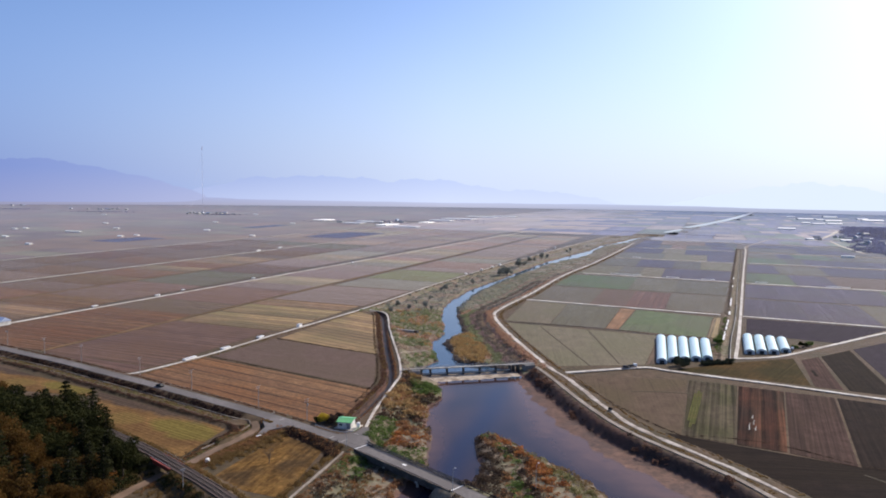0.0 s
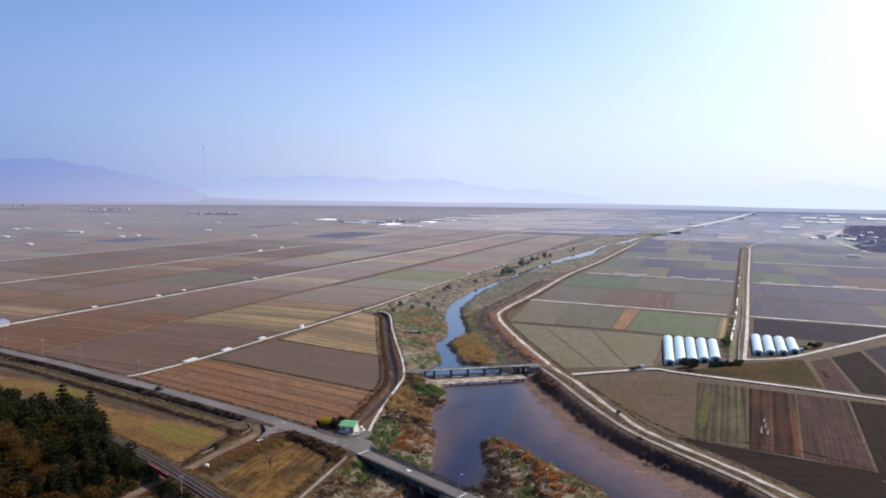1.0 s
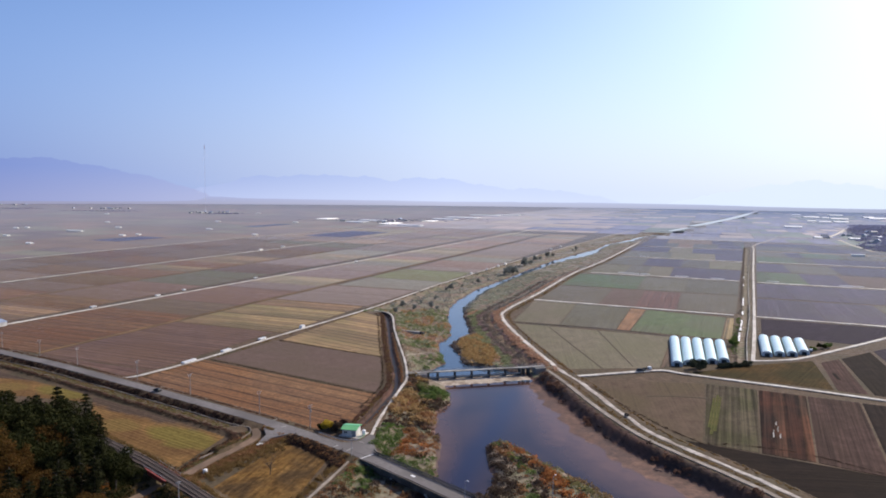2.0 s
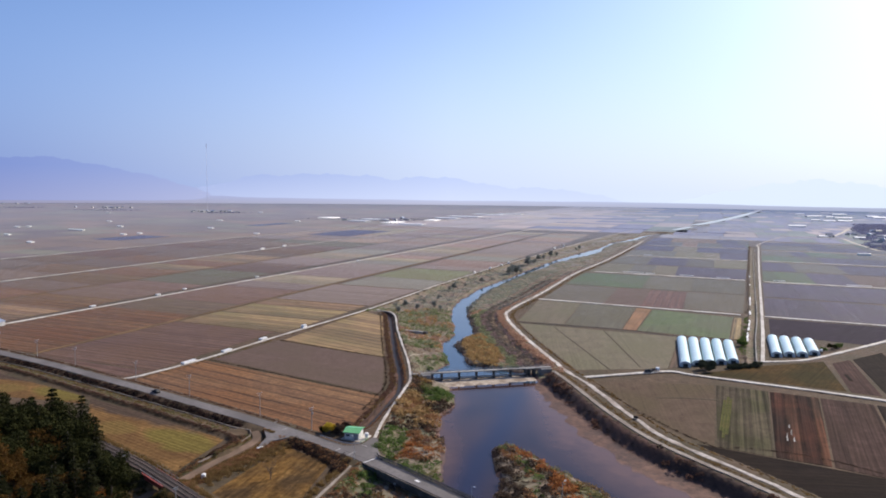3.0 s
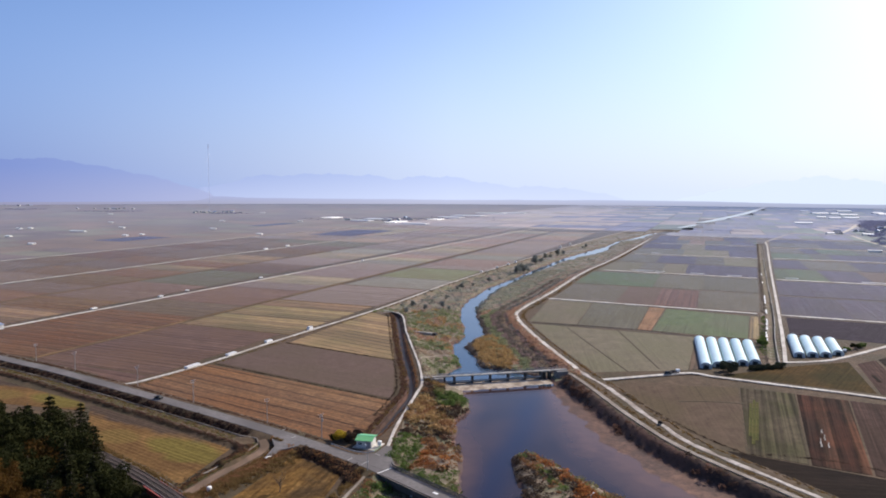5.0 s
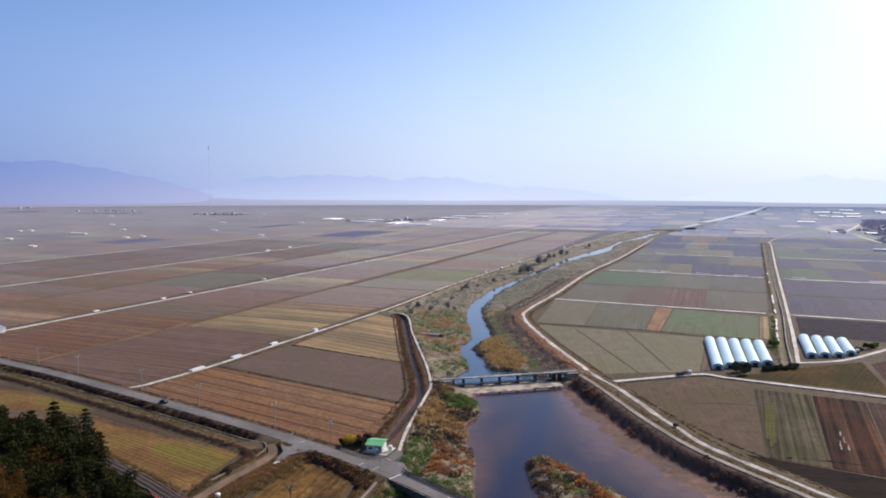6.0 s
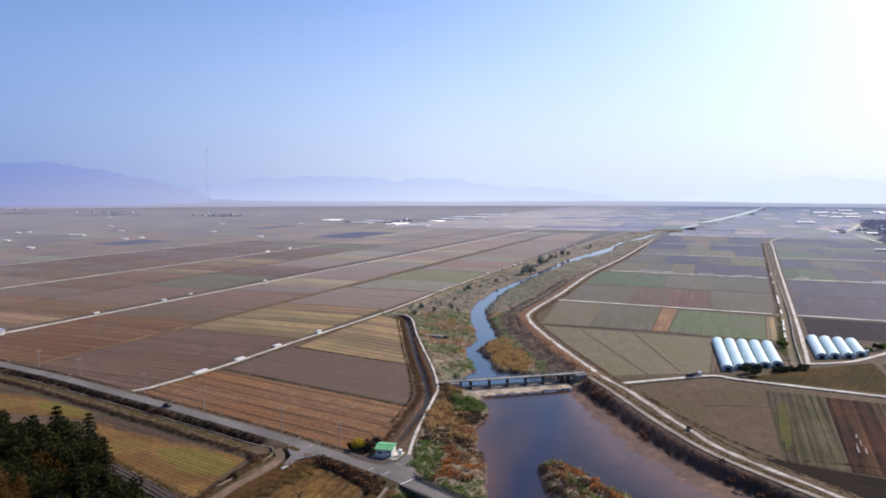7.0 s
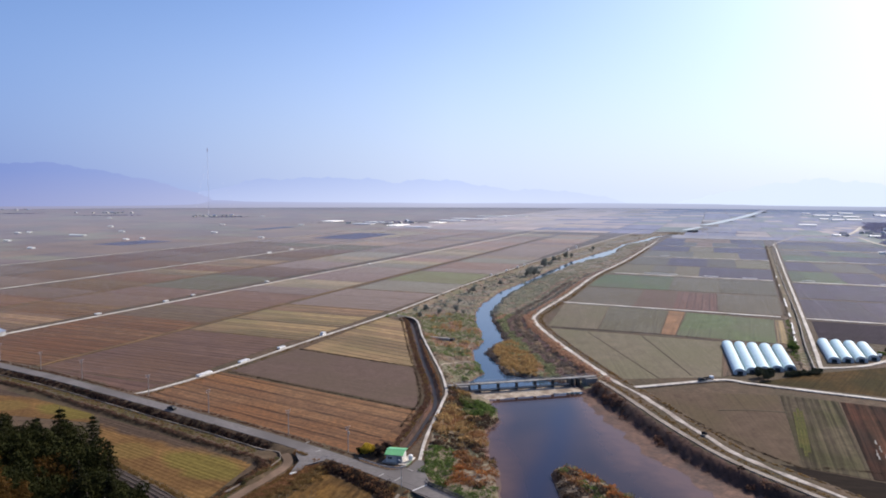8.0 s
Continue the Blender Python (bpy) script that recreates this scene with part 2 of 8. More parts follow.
FIELD = {
    "stubble": mat("rice_stubble", (0.104, 0.058, 0.028), (0.156, 0.090, 0.043), 0.12, (0.136, 0.069, 0.027), 0.02, stripe=9.0, stripe_dark=0.36, stripe_from=0.91, streak=0.45, vary=0.16, sheen=SHN, spec=0.2, strip_tone=0.12, speck=0.34),
    "plough": mat("ploughed_soil", (0.112, 0.070, 0.049), (0.152, 0.098, 0.069), 0.1, (0.130, 0.082, 0.050), 0.02, stripe=10.0, stripe_dark=0.5, stripe_from=0.90, streak=0.3, vary=0.18, sheen=SHN, spec=0.2, strip_tone=0.07, speck=0.12),
    "straw": mat("straw_strewn_field", (0.182, 0.114, 0.057), (0.255, 0.164, 0.083), 0.15, (0.160, 0.114, 0.052), 0.02, stripe=6.5, stripe_dark=0.36, stripe_from=0.82, streak=0.3, vary=0.12, sheen=SHN, strip_tone=0.26, speck=0.16),
    # bluish tints make that haze bluer on the right-hand plain
    "olive": mat("weedy_fallow", (0.090, 0.079, 0.057), (0.125, 0.109, 0.079), 0.1, (0.099, 0.085, 0.055), 0.02, streak=0.24, tint=(0.62, 0.73, 1.0), vary=0.16, sheen=SHN, spec=0.16, speck=0.12),
    "green": mat("winter_crop_green", (0.067, 0.088, 0.041), (0.104, 0.127, 0.058), 0.1, (0.092, 0.098, 0.056), 0.02, streak=0.24, tint=(0.62, 0.73, 1.0), vary=0.16, sheen=SHN, spec=0.14, speck=0.12),
    "clay": mat("orange_clay_field", (0.215, 0.115, 0.058), (0.29, 0.165, 0.085), 0.2, (0.175, 0.100, 0.052), 0.05, streak=0.35, vary=0.1, sheen=SHN, spec=0.15, speck=0.12),
    "meadow": mat("patchy_dry_grass", (0.150, 0.085, 0.034), (0.205, 0.118, 0.048), 0.2, (0.128, 0.072, 0.031), 0.05, stripe=1.6, stripe_dark=0.86, streak=0.25, sheen=0.3, spec=0.04, strip_tone=0.06, speck=0.26,
                  patches=(((0.132, 0.101, 0.030), 19, 3, 18, 8), ((0.150, 0.098, 0.036), -12, -2, 10, 6), ((0.072, 0.050, 0.038), -36, 16, 56, 10))),
    "maroon": mat("purple_brown_ploughed_soil", (0.090, 0.048, 0.039), (0.122, 0.067, 0.055), 0.1, (0.108, 0.056, 0.040), 0.02, stripe=5.6, stripe_dark=0.5, stripe_from=0.86, streak=0.35, vary=0.03, sheen=SHN, spec=0.2, strip_tone=0.09, speck=0.16),
    "harrowed": mat("smooth_harrowed_soil", (0.088, 0.057, 0.044), (0.112, 0.074, 0.058), 0.15, (0.094, 0.064, 0.046), 0.03, streak=0.14, sheen=SHN, spec=0.14, speck=0.16),
    # lower right soils: lens corner falloff is partly put into these colours
    "dark": mat("dark_brown_soil", (0.012, 0.008, 0.007), (0.022, 0.014, 0.012), 0.15, (0.017, 0.011, 0.008), 0.03, streak=0.4, vary=0.12, spec=0.04, speck=0.15),
    "tilled": mat("brown_tilled_soil", (0.050, 0.030, 0.025), (0.079, 0.048, 0.040), 0.15, (0.058, 0.036, 0.028), 0.03, streak=0.5, vary=0.1, sheen=0.12, spec=0.04, speck=0.15),
    "rows": mat("pale_vegetable_rows", (0.074, 0.057, 0.041), (0.112, 0.088, 0.064), 0.2, (0.066, 0.058, 0.033), 0.05, stripe=2.8, stripe_dark=0.55, streak=0.45, vary=0.08, sheen=0.2, spec=0.04, strip_tone=0.16, speck=0.15),
    "rust": mat("rust_brown_crop_rows", (0.056, 0.028, 0.018), (0.089, 0.041, 0.024), 0.1, (0.043, 0.027, 0.020), 0.03, stripe=5.0, stripe_dark=0.35, streak=0.6, vary=0.1, sheen=0.1, spec=0.04, strip_tone=0.35, speck=0.14),
    "drygrass": mat("orange_dry_grass", (0.112, 0.060, 0.020), (0.19, 0.108, 0.036), 0.25, (0.066, 0.041, 0.020), 0.07, streak=0.5, streak_size=(0.05, 0.5), sheen=0.2, spec=0.04, speck=0.4),
    "wet": mat("black_wet_soil", (0.025, 0.019, 0.027), (0.043, 0.032, 0.045), 0.12, (0.032, 0.025, 0.032), 0.03, streak=0.35, vary=0.08, sheen=0.3, spec=0.04, speck=0.12),
    "loam": mat("smooth_brown_loam", (0.086, 0.058, 0.042), (0.116, 0.080, 0.059), 0.12, (0.092, 0.067, 0.043), 0.03, streak=0.16, vary=0.04, sheen=0.2, spec=0.04, speck=0.14),
    "fallow": mat("grey_olive_fallow", (0.104, 0.089, 0.058), (0.140, 0.119, 0.078), 0.1, (0.112, 0.101, 0.060), 0.02, streak=0.15, vary=0.12, sheen=SHN, spec=0.14, speck=0.14),
    # middle plain: paler copies of stubble, soil, straw and fallow, haze in the colour
    "hazed": mat("hazed_rice_stubble", (0.211, 0.147, 0.108), (0.291, 0.205, 0.151), 0.12, (0.245, 0.163, 0.113), 0.02, stripe=9.0, stripe_dark=0.5, stripe_from=0.90, streak=0.3, vary=0.14, sheen=SH, spec=0.14, strip_tone=0.08, speck=0.14),
    "hazed_soil": mat("hazed_ploughed_soil", (0.171, 0.128, 0.107), (0.228, 0.173, 0.146), 0.1, (0.196, 0.148, 0.121), 0.02, stripe=10.0, stripe_dark=0.65, stripe_from=0.90, streak=0.25, vary=0.16, sheen=SH, spec=0.14, strip_tone=0.06, speck=0.1),
    "chaff": mat("hazed_chaff_field", (0.245, 0.190, 0.126), (0.325, 0.255, 0.174), 0.15, (0.217, 0.184, 0.120), 0.02, stripe=6.5, stripe_dark=0.55, stripe_from=0.82, streak=0.25, vary=0.1, sheen=SH, spec=0.14, strip_tone=0.12, speck=0.12),
    "sage": mat("hazed_sage_fallow", (0.177, 0.163, 0.126), (0.234, 0.216, 0.169), 0.1, (0.192, 0.168, 0.129), 0.02, streak=0.25, vary=0.12, sheen=SH, spec=0.14, speck=0.12),
    "pasture": mat("yellowing_grass_field", (0.135, 0.138, 0.066), (0.185, 0.184, 0.090), 0.1, (0.150, 0.135, 0.070), 0.02, streak=0.24, vary=0.06, sheen=SHN, spec=0.14, speck=0.12),
    "sprout": mat("yellow_green_sprouts", (0.056, 0.058, 0.020), (0.088, 0.090, 0.027), 0.3, (0.085, 0.076, 0.026), 0.12, streak=0.3, sheen=0.1, spec=0.04, speck=0.3),
    "weeds": mat("yellow_green_weeds", (0.056, 0.038, 0.012), (0.090, 0.058, 0.018), 0.2, (0.040, 0.034, 0.011), 0.03, streak=0.35, vary=0.1, sheen=0.05, spec=0.04, speck=0.25),
    "purple": mat("dark_wet_soil", (0.052, 0.039, 0.061), (0.079, 0.061, 0.089), 0.1, (0.069, 0.055, 0.068), 0.02, stripe=4.5, stripe_dark=0.75, streak=0.34, tint=(0.62, 0.73, 1.0), vary=0.16, sheen=SHN, spec=0.2, strip_tone=0.1, speck=0.12),
}
M_CONC = mat("farm_road_concrete", (0.41, 0.38, 0.345), (0.54, 0.505, 0.46), 0.5, (0.33, 0.29, 0.25), 0.07, rough=0.85, bump=0.1, speck=0.3)
M_CREST = mat("worn_levee_concrete", (0.30, 0.265, 0.235), (0.42, 0.375, 0.335), 0.5, (0.23, 0.19, 0.16), 0.09, rough=0.85, bump=0.1, speck=0.35)
M_CONC_OLD = mat("old_stained_concrete", (0.197, 0.168, 0.140), (0.287, 0.244, 0.204), 0.5, (0.164, 0.132, 0.104), 0.07, rough=0.85, bump=0.1, speck=0.2)
M_ASPH = mat("worn_grey_asphalt", (0.115, 0.103, 0.098), (0.162, 0.146, 0.139), 0.8, (0.101, 0.089, 0.084), 0.05, rough=0.85, bump=0.1)
M_DIRT = mat("packed_dirt", (0.133, 0.085, 0.055), (0.203, 0.133, 0.090), 0.4, (0.101, 0.067, 0.043), 0.1)
M_WEIR = mat("stained_concrete", (0.26, 0.25, 0.23), (0.40, 0.38, 0.35), 0.5, (0.20, 0.18, 0.16), 0.1, bump=0.15)
M_PAINT = mat("road_paint_white", (0.65, 0.65, 0.63), (0.75, 0.75, 0.73), 2.0, bump=0)
M_STEEL = mat("galvanised_steel", (0.35, 0.36, 0.37), (0.45, 0.46, 0.47), 3.0, rough=0.5, metal=0.6, bump=0)
M_FILM = mat("milky_greenhouse_film", (0.43, 0.60, 0.63), (0.54, 0.68, 0.70), 0.3, (0.46, 0.60, 0.62), 0.1, rough=0.35, bump=0.05, spec=0.5)
M_WRAP = mat("white_bale_wrap", (0.78, 0.76, 0.72), (0.84, 0.82, 0.78), 1.0, rough=0.4, bump=0.1)


def water_material(name, deep, clear, gloss=0.5):
    m = bpy.data.materials.new(name)
    m.use_nodes = True
    t = m.node_tree
    b = t.nodes["Principled BSDF"]
    b.inputs["Roughness"].default_value = 0.05
    b.inputs["IOR"].default_value = 1.33
    b.inputs["Specular IOR Level"].default_value = gloss
    co = t.nodes.new("ShaderNodeTexCoord")
    n1 = t.nodes.new("ShaderNodeTexNoise")
    n1.inputs["Scale"].default_value, n1.inputs["Detail"].default_value = 0.03, 8
    r = t.nodes.new("ShaderNodeValToRGB")
    r.color_ramp.elements[0].position, r.color_ramp.elements[1].position = 0.35, 0.68
    r.color_ramp.elements[0].color, r.color_ramp.elements[1].color = (*deep, 1), (*clear, 1)
    t.links.new(co.outputs["Object"], n1.inputs["Vector"])
    t.links.new(n1.outputs["Fac"], r.inputs["Fac"])
    at, mx = t.nodes.new("ShaderNodeAttribute"), t.nodes.new("ShaderNodeMix")
    at.attribute_name, mx.data_type = "shallow", "RGBA"
    sw = t.nodes.new("ShaderNodeMath")
    sw.operation, sw.use_clamp = "MULTIPLY_ADD", True
    n3, r5 = t.nodes.new("ShaderNodeTexNoise"), t.nodes.new("ShaderNodeMapRange")
    n3.inputs["Scale"].default_value, n3.inputs["Detail"].default_value = 0.16, 5
    r5.inputs[1].default_value, r5.inputs[2].default_value, r5.inputs[3].default_value, r5.inputs[4].default_value = 0.35, 0.65, -0.35, 0.35
    t.links.new(co.outputs["Object"], n3.inputs["Vector"])
    t.links.new(n3.outputs["Fac"], r5.inputs[0])
    sw.inputs[1].default_value = 1.25
    t.links.new(at.outputs["Fac"], sw.inputs[0])
    mq = t.nodes.new("ShaderNodeMath")
    mq.operation = "MULTIPLY"
    t.links.new(at.outputs["Fac"], mq.inputs[0])
    t.links.new(r5.outputs[0], mq.inputs[1])
    t.links.new(mq.outputs[0], sw.inputs[2])
    t.links.new(sw.outputs[0], mx.inputs["Factor"])
    t.links.new(r.outputs["Color"], mx.inputs[6])
    mx.inputs[7].default_value = (0.100, 0.055, 0.038, 1)
    # blue band down the pool's middle, mixed into the base colour
    ch, mc = t.nodes.new("ShaderNodeAttribute"), t.nodes.new("ShaderNodeMix")
    ch.attribute_name, mc.data_type = "channel", "RGBA"
    t.links.new(ch.outputs["Fac"], mc.inputs["Factor"])
    t.links.new(mx.outputs[2], mc.inputs[6])
    mc.inputs[7].default_value = (0.006, 0.012, 0.040, 1)
    t.links.new(mc.outputs[2], b.inputs["Base Color"])
    n2 = t.nodes.new("ShaderNodeTexNoise")
    n2.inputs["Scale"].default_value = 1.2
    bp = t.nodes.new("ShaderNodeBump")
    bp.inputs["Strength"].default_value, bp.inputs["Distance"].default_value = 0.06, 0.02
    t.links.new(co.outputs["Object"], n2.inputs["Vector"])
    t.links.new(n2.outputs["Fac"], bp.inputs["Height"])
    t.links.new(bp.outputs["Normal"], b.inputs["Normal"])
    return m


M_WATER = water_material("muddy_pool_water", (0.020, 0.014, 0.018), (0.048, 0.029, 0.027), 0.30)
# sky reflection is partly put into the river's blue base colour
M_RIVER = water_material("sky_blue_river_water", (0.022, 0.050, 0.088), (0.040, 0.072, 0.110))


# ---- small builders ----
def mesh_object(name, verts, faces, material, parent=None, label="", smooth=False):
    me = bpy.data.meshes.new(name)
    me.from_pydata([tuple(v) for v in verts], [], faces)
    if smooth:
        me.shade_smooth()
    me.update()
    me.materials.append(material)
    ob = new(name, me)
    if parent:
        ob.parent = parent
    if label:
        tagged(ob, label)
    return ob


def part(name, bm, material, parent=None, label="", smooth=False):
    me = bpy.data.meshes.new(name)
    bmesh.ops.recalc_face_normals(bm, faces=bm.faces)
    bm.to_mesh(me)
    bm.free()
    if smooth:
        me.shade_smooth()
    me.materials.append(material)
    ob = new(name, me)
    if parent:
        ob.parent = parent
    if label:
        tagged(ob, label)
    return ob


def box(bm, x, y, z, sx, sy, sz, bevel=0.0, rz=0.0):
    """A box whose base centre is at x, y, z, added to bm."""
    r = bmesh.ops.create_cube(bm, size=1, matrix=pose(x, y, z + sz / 2, 0, 0, rz) @ Matrix.Diagonal((sx, sy, sz, 1)))
    if bevel:
        es = list({e for v in r["verts"] for e in v.link_edges})
        bmesh.ops.bevel(bm, geom=es, offset=bevel, segments=1, affect="EDGES")
    return bm


def rod(bm, p, q, r, r2=None, seg=6):
    """A tapered rod from p to q, added to bm."""
    p, q = Vector(p), Vector(q)
    d = q - p
    m = Matrix.Translation((p + q) / 2) @ d.to_track_quat("Z", "Y").to_matrix().to_4x4()
    bmesh.ops.create_cone(bm, cap_ends=True, segments=seg, radius1=r, radius2=r if r2 is None else r2, depth=d.length, matrix=m)
    return bm


def thing(name, x, y, z, rz=0.0):
    ob = new(name)
    ob.matrix_world = pose(x, y, z, 0, 0, rz)
    ob.empty_display_size = 0.5
    return ob


def smooth_line(pts, step=4.0):
    """A Catmull-Rom line through pts, resampled."""
    p = np.array(pts, float)
    ext = np.vstack([2 * p[0] - p[1], p, 2 * p[-1] - p[-2]])
    out = []
    for i in range(len(p) - 1):
        a, b, c, d = ext[i:i + 4]
        n = max(2, int(np.linalg.norm(c - b) / step))
        for k in range(n):
            s = k / n
            out.append(0.5 * (2 * b + (c - a) * s + (2 * a - 5 * b + 4 * c - d) * s * s + (3 * b - a - 3 * c + d) * s ** 3))
    out.append(p[-1])
    return np.array(out)


def ribbon(name, line, width, z, material, label, category, thick=0.5, kind="structure", rough_edge=0.12, parent=None):
    """A road: a slab that follows a line, with slightly uneven edges."""
    rng = np.random.default_rng(len(line) + int(width * 10))
    d = np.gradient(line, axis=0)
    d /= np.linalg.norm(d, axis=1)[:, None] + 1e-9
    nrm = np.stack([-d[:, 1], d[:, 0]], 1)
    zz = np.broadcast_to(np.asarray(z, float), (len(line),))
    v, f = [], []
    for i, (p, n) in enumerate(zip(line, nrm)):
        wl, wr = width / 2 + rng.uniform(-rough_edge, rough_edge), width / 2 + rng.uniform(-rough_edge, rough_edge)
        a, b = p + n * wl, p - n * wr
        v += [(*a, zz[i] - thick), (*a, zz[i]), (*p, zz[i] + 0.01), (*b, zz[i]), (*b, zz[i] - thick)]
        if i:
            k = 5 * i
            f += [(k - 5 + j, k - 4 + j, k + 1 + j, k + j) for j in range(4)]
    ob = mesh_object(name, v, f, material, parent)
    if not parent:
        tagged(ob, label, category, kind=kind)
    return ob


# ---- plan: two axes of the farmland grid ----
GU = Vector((math.cos(radians(67.4)), math.sin(radians(67.4))))       # along the long farm roads
GN = Vector((math.sin(radians(67.4)), -math.cos(radians(67.4))))      # across them, towards the river


def plan(u, n):
    p = GU * u + GN * n
    return p.x, p.y


MAIN = smooth_line([(-420, 480), (-243.5, 374.6), (-198, 348.3), (-158, 322.7), (-124, 300.6), (-97, 282.7), (-70, 264.3), (-46, 246.5), (-27, 231), (-9, 213.6), (9.9, 194), (40, 160), (90, 100)])
BANK_LANE = smooth_line([(-24, 232), (-22.5, 249), (-20.9, 267.7), (-17.6, 290), (-13, 319), (-12.2, 329), (-14, 355), (-16.2, 374.5), (-21, 412), (-25.3, 448), (-31, 501), (-44.8, 518)])
ROAD_A = smooth_line([(-152, 322.5), (-146, 327.5), (-140, 337), (-130, 353.5), (-117, 380.5), (-102.5, 413), (-85.5, 449), (-51.8, 520), (-27.7, 580), (2.5, 658), (41, 745), (91, 857), (168, 1018), (303, 1300), (520, 1720)], 8)
LEVEE_IN = smooth_line([(60, 341), (62.9, 329.3), (66.9, 306.7), (70.1, 287), (73.6, 270), (77.0, 256), (80.7, 244.8), (85.5, 234.6), (90.5, 225.1), (100.1, 207.8), (107, 191.6), (118, 152), (135, 92)])
LEVEE_OUT = smooth_line([(520, 1560), (397, 1277), (244, 933), (160.5, 761), (98.3, 611), (62.9, 531), (52.2, 492.6), (55.7, 430), (62.5, 375), (67.4, 340), (70, 330), (73.4, 316), (76.5, 296), (79.1, 279.5), (81.6, 266), (84.2, 254.5), (87.8, 243.8), (92.5, 234.4), (97, 227), (103.4, 214.5), (109, 203), (115, 188), (124, 152), (141, 92)], 6)
TRENCH = smooth_line([(-30, 258), (-26.3, 269), (-20.8, 295), (-17.2, 316), (-18.8, 346), (-23.2, 385.6), (-27.9, 434), (-33.8, 497), (-38, 508)])
ROAD_R = smooth_line([(179.7, 365.4), (215.9, 439), (273.8, 559.4), (401, 825), (551, 1135), (600, 1235), (751, 1450)], 8)
CANAL_R = smooth_line([(172.9, 363.9), (201.5, 425), (243.3, 509.6), (320.5, 674), (429, 904), (560, 1180)], 8)
FARM_X = smooth_line([(69, 331), (77, 333.6), (100, 340), (121.8, 345), (129, 339.5), (159.4, 322.5), (181.9, 310), (215.6, 289.5), (300, 240), (520, 120)])
FARM_Y = smooth_line([(179.7, 366), (196, 368), (213.7, 374.5), (263.5, 406), (321.3, 443), (420, 500)])
DIRT = smooth_line([(-100, 165), (-92, 190), (-86.5, 203), (-80.5, 213.5), (-75.2, 226.5), (-69.6, 238), (-66.4, 246.5), (-66.6, 251), (-68.6, 255)])
LANE_S = smooth_line([(-27, 227.5), (-33.9, 205), (-39.5, 187), (-52, 140)])
RAIL = smooth_line([(-200, 268), (-160, 257), (-130, 243), (-112.4, 230), (-98.5, 219), (-88.8, 210.5), (-71.1, 194), (-57, 180), (-30, 150), (0, 110)])


FOOTPATH = [(-15.0, 369), (-12.7, 376.5), (-9, 382), (-3.5, 386.5), (2, 387)]


def offset(line, d):
    g = np.gradient(line, axis=0)
    g /= np.linalg.norm(g, axis=1)[:, None]
    return line + np.stack([-g[:, 1], g[:, 0]], 1) * d


WEST = MAIN[MAIN[:, 0] < -72]
HEDGE_DITCH = offset(WEST, -6.6)
DIKE = np.vstack([offset(WEST, -15.6), smooth_line([(-76, 249.5), (-73.3, 245.5), (-73.2, 240.5), (-77, 231.5)], 2)])

# water's edge and levee foot as functions of y: (y, left edge, right edge)
BANKS = np.array([(90, -45, 150), (150, -24, 113), (190, -9, 90), (205, -6, 82), (217, 0.8, 75), (224, 1.8, 71.5), (238, 4.9, 65), (256, 3, 58.5), (281, 3, 55), (298, 8, 52),
                  (323, 7, 48.5), (334, 0, 50), (346, -5, 50), (356, 0, 36), (367, 9, 17), (411, 4.5, 12.6), (428, 9, 17), (435, 11, 23), (445, 14.4, 26), (476, 13.5, 25), (510, 12, 23.5),
                  (550, 16, 28), (595, 25, 37), (658, 46, 57), (702, 66, 75), (779, 99, 107), (897, 150, 160)])
BANKS_FAR = np.array([(960, 180, 195), (1008, 205, 230), (1080, 243, 268), (1140, 277, 286), (1200, 306, 312), (1270, 333, 342), (1355, 388, 408), (1420, 426, 436), (1487, 460, 476), (1576, 524, 546), (1600, 540, 558), (4900, 2760, 2766)])
BANKS = np.vstack([BANKS, BANKS_FAR])
BAR = np.array([(90, -20, 105), (150, 0, 84), (185, 9, 66), (195, 12, 60.5), (205, 17, 58), (217, 20, 50), (225, 20.2, 44), (241, 19.8, 35), (248, 21, 29), (251, 24, 25)])


def edge_distance(x, y, line):
    """Distance from points to a polyline."""
    best = np.full(x.shape, 1e9)
    for a, b in zip(line[:-1], line[1:]):
        d = b - a
        s = np.clip(((x - a[0]) * d[0] + (y - a[1]) * d[1]) / (d @ d + 1e-9), 0, 1)
        best = np.minimum(best, np.hypot(x - a[0] - s * d[0], y - a[1] - s * d[1]))
    return best


def near(x, y, line, reach, fn, z):
    """Apply fn(z, distance) at the points within reach of a line."""
    lo, hi = line.min(0) - reach, line.max(0) + reach
    k = (x > lo[0]) & (x < hi[0]) & (y > lo[1]) & (y < hi[1])
    if k.any():
        d = edge_distance(x[k], y[k], line[::2] if len(line) > 60 else line)
        z[k] = np.where(d < reach, fn(z[k], d), z[k])


def ramp(a, b, t):
    t = np.clip(t, 0, 1)
    return a + (b - a) * t * t * (3 - 2 * t)


def wobble(x, y, s):
    return np.sin(x * s + 1.7 * np.sin(y * s * 0.7)) * np.cos(y * s * 1.1 + 1.3 * np.sin(x * s * 0.6))


BANK_X = BANK_LANE[np.argsort(BANK_LANE[:, 1])]
ROADA_X = ROAD_A[np.argsort(ROAD_A[:, 1])]
LEVIN_X = LEVEE_IN[np.argsort(LEVEE_IN[:, 1])]
LEVOUT_X = LEVEE_OUT[np.argsort(LEVEE_OUT[:, 1])]
LANES_X = LANE_S[np.argsort(LANE_S[:, 1])]


